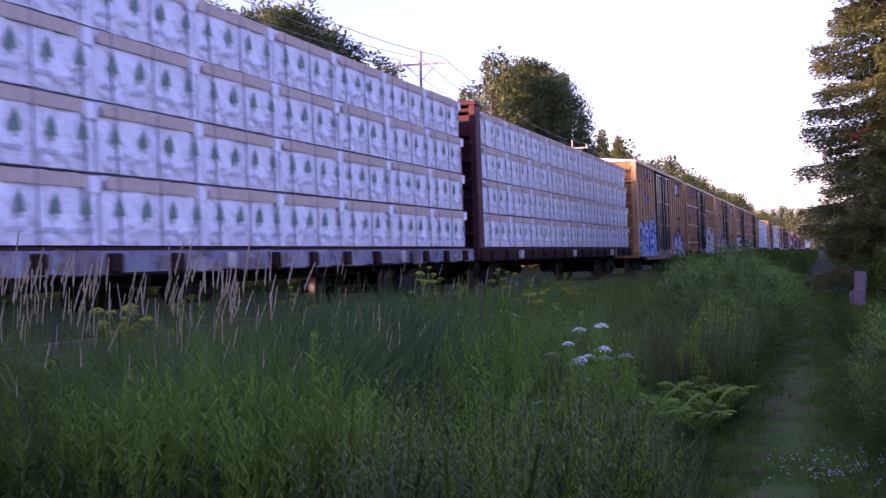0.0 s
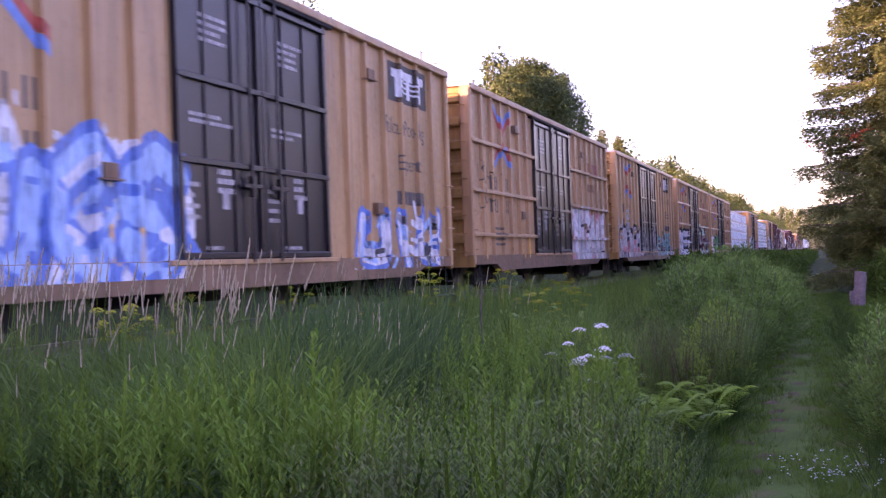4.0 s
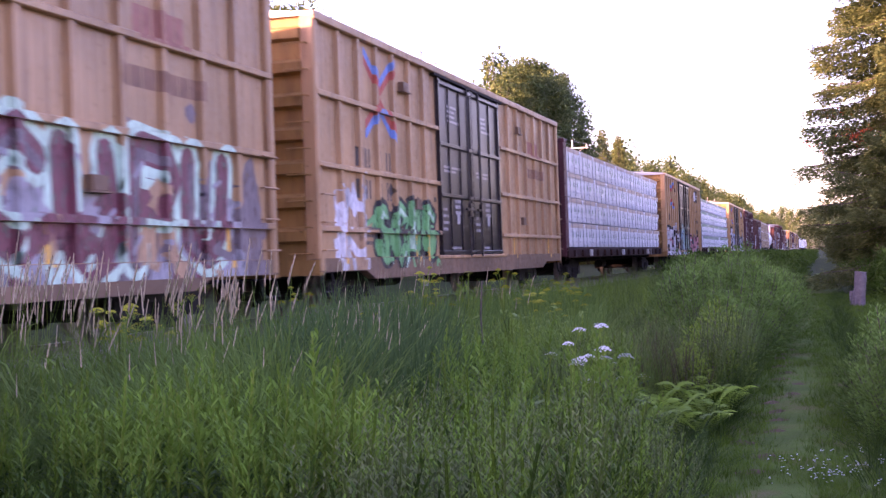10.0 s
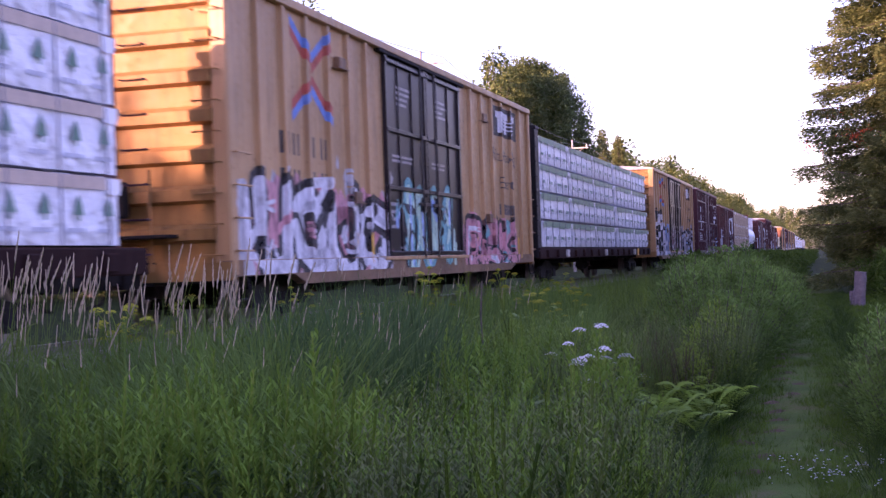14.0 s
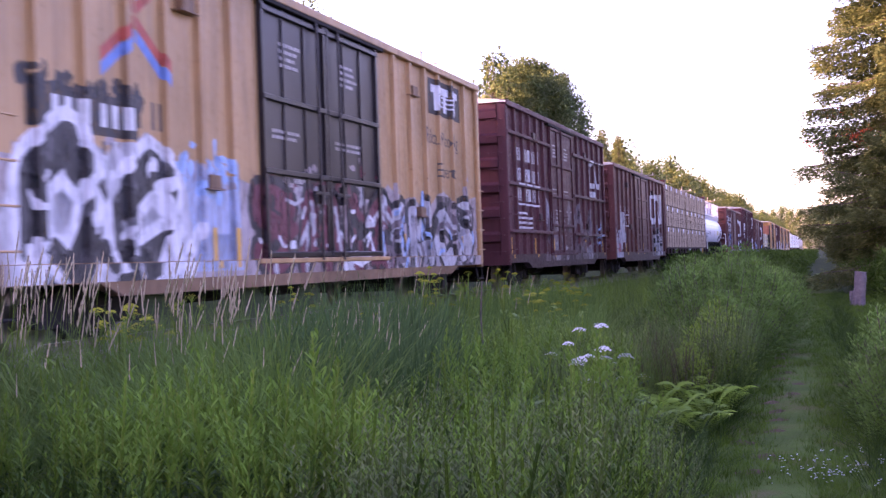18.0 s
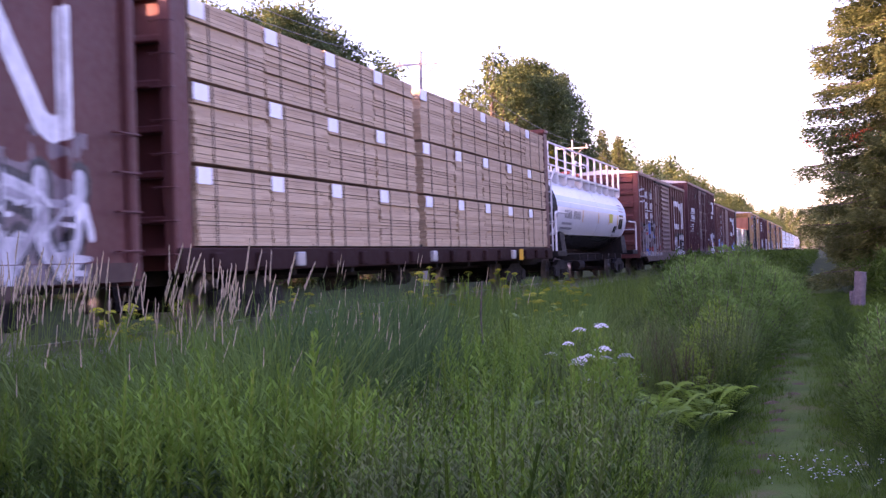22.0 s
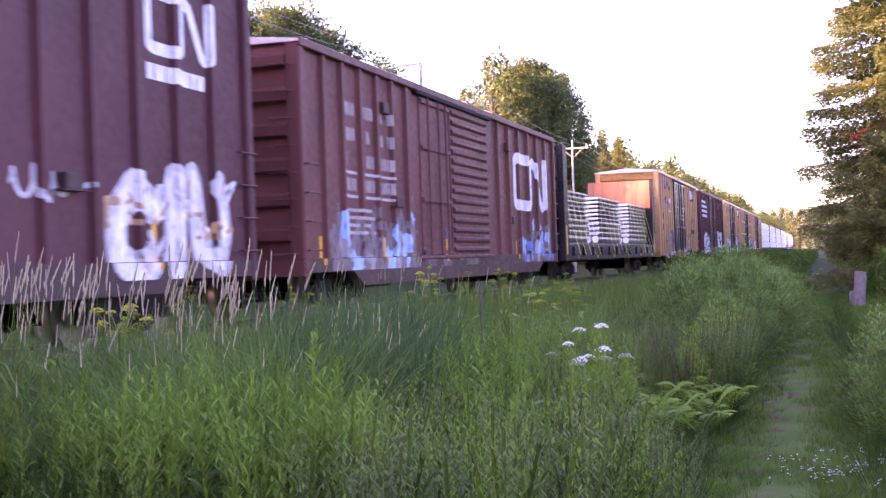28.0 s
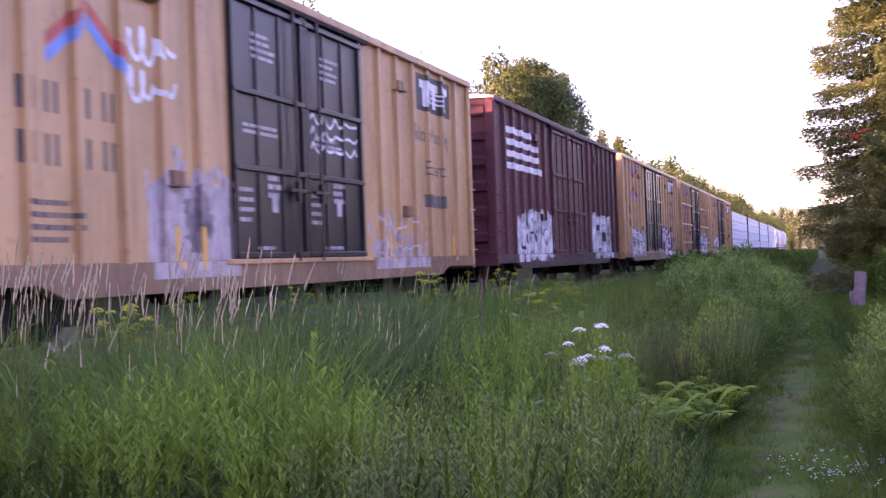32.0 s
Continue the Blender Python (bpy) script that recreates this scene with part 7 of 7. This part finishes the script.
def rusty_clump(tree, x, y, z, seed):
    """Dead, rust-red twigs hanging on one bough; x, y, z in the open."""
    rng = random.Random(seed)
    c = tree.matrix_basis.inverted() @ Vector((x, y, z))
    bits = [(c + Vector((rng.gauss(0, .24), rng.gauss(0, .2), rng.gauss(0, .13))), Vector((rng.uniform(-1, 1), rng.uniform(-1, 1), rng.uniform(-.8, .3))), rng.uniform(.6, 1.1)) for _ in range(150)]
    v, f = quads_leaf(rng, len(bits), .2, .05, lambda i: bits[i], .6)
    tagged(part("dead_twigs", raw_mesh("dead_twigs", v, f, RUSTN), None, tree, "rust-red dead twigs"), kind="stuff")


LABELS = ("tall dark green leafy tree behind the track", "tall slender green tree behind the track", "round green leafy tree behind the track", "yellowish green leafy tree behind the track", "green tree, distant in a wood or unseen as a sun block", "slender airy tree behind the track")
TREES = [leafy_tree(1, 13, 3.9, 34000, TREEG, LABELS[0], .19), leafy_tree(2, 20, 4.2, 28000, TREEG, LABELS[1], .25), leafy_tree(3, 11, 3.2, 14000, TREEG, LABELS[2], .20),
         leafy_tree(4, 13, 2.6, 11000, TREEY, LABELS[3], .24), leafy_tree(5, 17, 4.2, 3600, TREEG, LABELS[4], .55), leafy_tree(6, 15, 1.9, 3400, TREEG, LABELS[5], .28, .2)]
SPR = [spruce(3, 23.0, 3.9, "tall spruce with sunlit upper branches beside the path", 7.0, step=.0205), spruce(4, 10.0, 1.7, "dark pointed spruce in the wood", 3.0, "spruces in the wood")]


def plant(t, spots):
    """Sets the tree at the first spot and copies of it at the others. Spots: x, y, turn, size."""
    for i, (x, y, a, k) in enumerate(spots):
        m = pose(x, y, lie(x, y) - .1, 0, 0, a)
        ob = t if i == 0 else copy_thing(t, m)
        ob.matrix_basis = m
        ob.scale = (k, k, k)


rt = random.Random(77)
line = [[] for _ in TREES]
W0 = -29.0
# the wood behind the track, from the first trees in view to the far distance: kind, y, offset, size
for kind, y, dx, k in ((0, 41, -1, .86), (2, 38, 2, .9), (0, 46, 0, .98), (0, 50.5, -.5, 1.06), (0, 54.5, 0, 1.06), (2, 48, 3, .95), (0, 59, 0, 1.12), (0, 63.5, .5, 1.2), (0, 67.5, 0, 1.25), (2, 57, 3, 1.0), (2, 65, 3, 1.0), (0, 71.5, .5, 1.20), (2, 75, 1, 1.28),
                       (2, 70, 4, .8), (3, 79, 2, .75), (5, 84, 0, 1.03), (2, 82, -1, .95), (3, 87, 1, .7), (2, 91, 0, .9), (2, 96, 1, .95), (2, 100, 0, .95), (3, 104.5, 2, .9), (3, 108, 2, 1.0), (5, 114, 0, 1.38), (5, 116, -3, 1.2), (1, 120, -.5, .98), (1, 127, 2, .98), (1, 133, 2, .95), (1, 139, 1, 1.02),
                       (3, 116, 4, .9), (1, 124, 0, 1.05), (1, 130, 0, 1.09), (1, 136, -.5, 1.12), (1, 142, 0, 1.12), (3, 128, 4, .8), (2, 150, 0, 1.1), (2, 158, 0, 1.15), (3, 165, 0, 1.1), (2, 172, 0, 1.2)):
    line[kind].append((W0 + dx, y, rt.uniform(0, 360), k * (.98 if y < 77 else 1)))
y = 182.0
while y < 1100:
    line[4].append((W0 + rt.uniform(-2, 2), y, rt.uniform(0, 360), rt.uniform(.90, 1.10) + min(.05, max(0, y - 260) / 400)))
    y += rt.uniform(5, 7) * (1 + y / 500)
for k in range(16):
    line[4].append((W0 - 9 + rt.uniform(-3, 2), 34 + 8.5 * k, rt.uniform(0, 360), rt.uniform(.55, .68)))
# unseen tree rows beside and behind the camera, added to keep the low sun off the line
y = 33.0
while y > -105:
    line[4].append((-31 + rt.uniform(-1.5, 1.5), y, rt.uniform(0, 360), rt.uniform(.455, .54) + (.10 if y > 9 else -.018 if -14 < y < 0 else 0)))
    line[4].append((-35 + rt.uniform(-1.5, 1.5), y + .8, rt.uniform(0, 360), rt.uniform(.43, .50) + (.10 if y > 9 else -.018 if -14 < y < 0 else 0)))
    y -= rt.uniform(1.6, 2.1)
for x, y, k in ((3.4, 57, .42), (5.6, 61, .5), (2.9, 66, .45), (7.2, 58, .55), (4.6, 72, .6), (6.6, 50, .5), (3.2, 80, .6)):
    line[2].append((x, y, rt.uniform(0, 360), k))
# four taller unseen trees, added to shade the lower part of the spruce
for y in (9.5, 12.0, 14.5, 17.0):
    line[4].append((-31, y, 40 * y, .78))
# woods across the path's far end
for k in range(9):
    line[4].append((6 + rt.uniform(-2, 5), 95 + 22 * k, rt.uniform(0, 360), rt.uniform(.5, .8)))
for k in range(26):
    line[4].append((-70 + k * 6.5, 1000 + rt.uniform(-40, 40), rt.uniform(0, 360), rt.uniform(1.5, 2.1)))
for t, spots in zip(TREES, line):
    plant(t, spots)
plant(SPR[0], [(2.75, 46.5, 20, 1.0), (5.2, 54, 90, .95), (6.5, 40, 140, .8), (4.5, 70, 200, .9)])
for k, (x, y, z) in enumerate(((.30, 46.2, 6.30), (-.25, 46.4, 5.25), (1.2, 45.0, 5.35))):
    rusty_clump(SPR[0], x, y, z, k)
plant(SPR[1], [(-26.5, 171, 0, 1.75), (-26, 155, 40, 1.68), (-27, 149, 70, 1.5), (2.6, 53, 30, .42), (2.9, 60, 99, .5), (1.9, 57, 9, .38), (3.4, 66, 120, .6), (-27, 262, 3, 1.7)])


# ---------------------------------------------------------------- the train's run
def motions():
    for car, y in TRAIN:
        walk(car, [(t, pose(TRACK_X, y - travelled(t), RAIL_Z, 0, CANT, 0)) for t in range(0, 33, 2)])


motions()
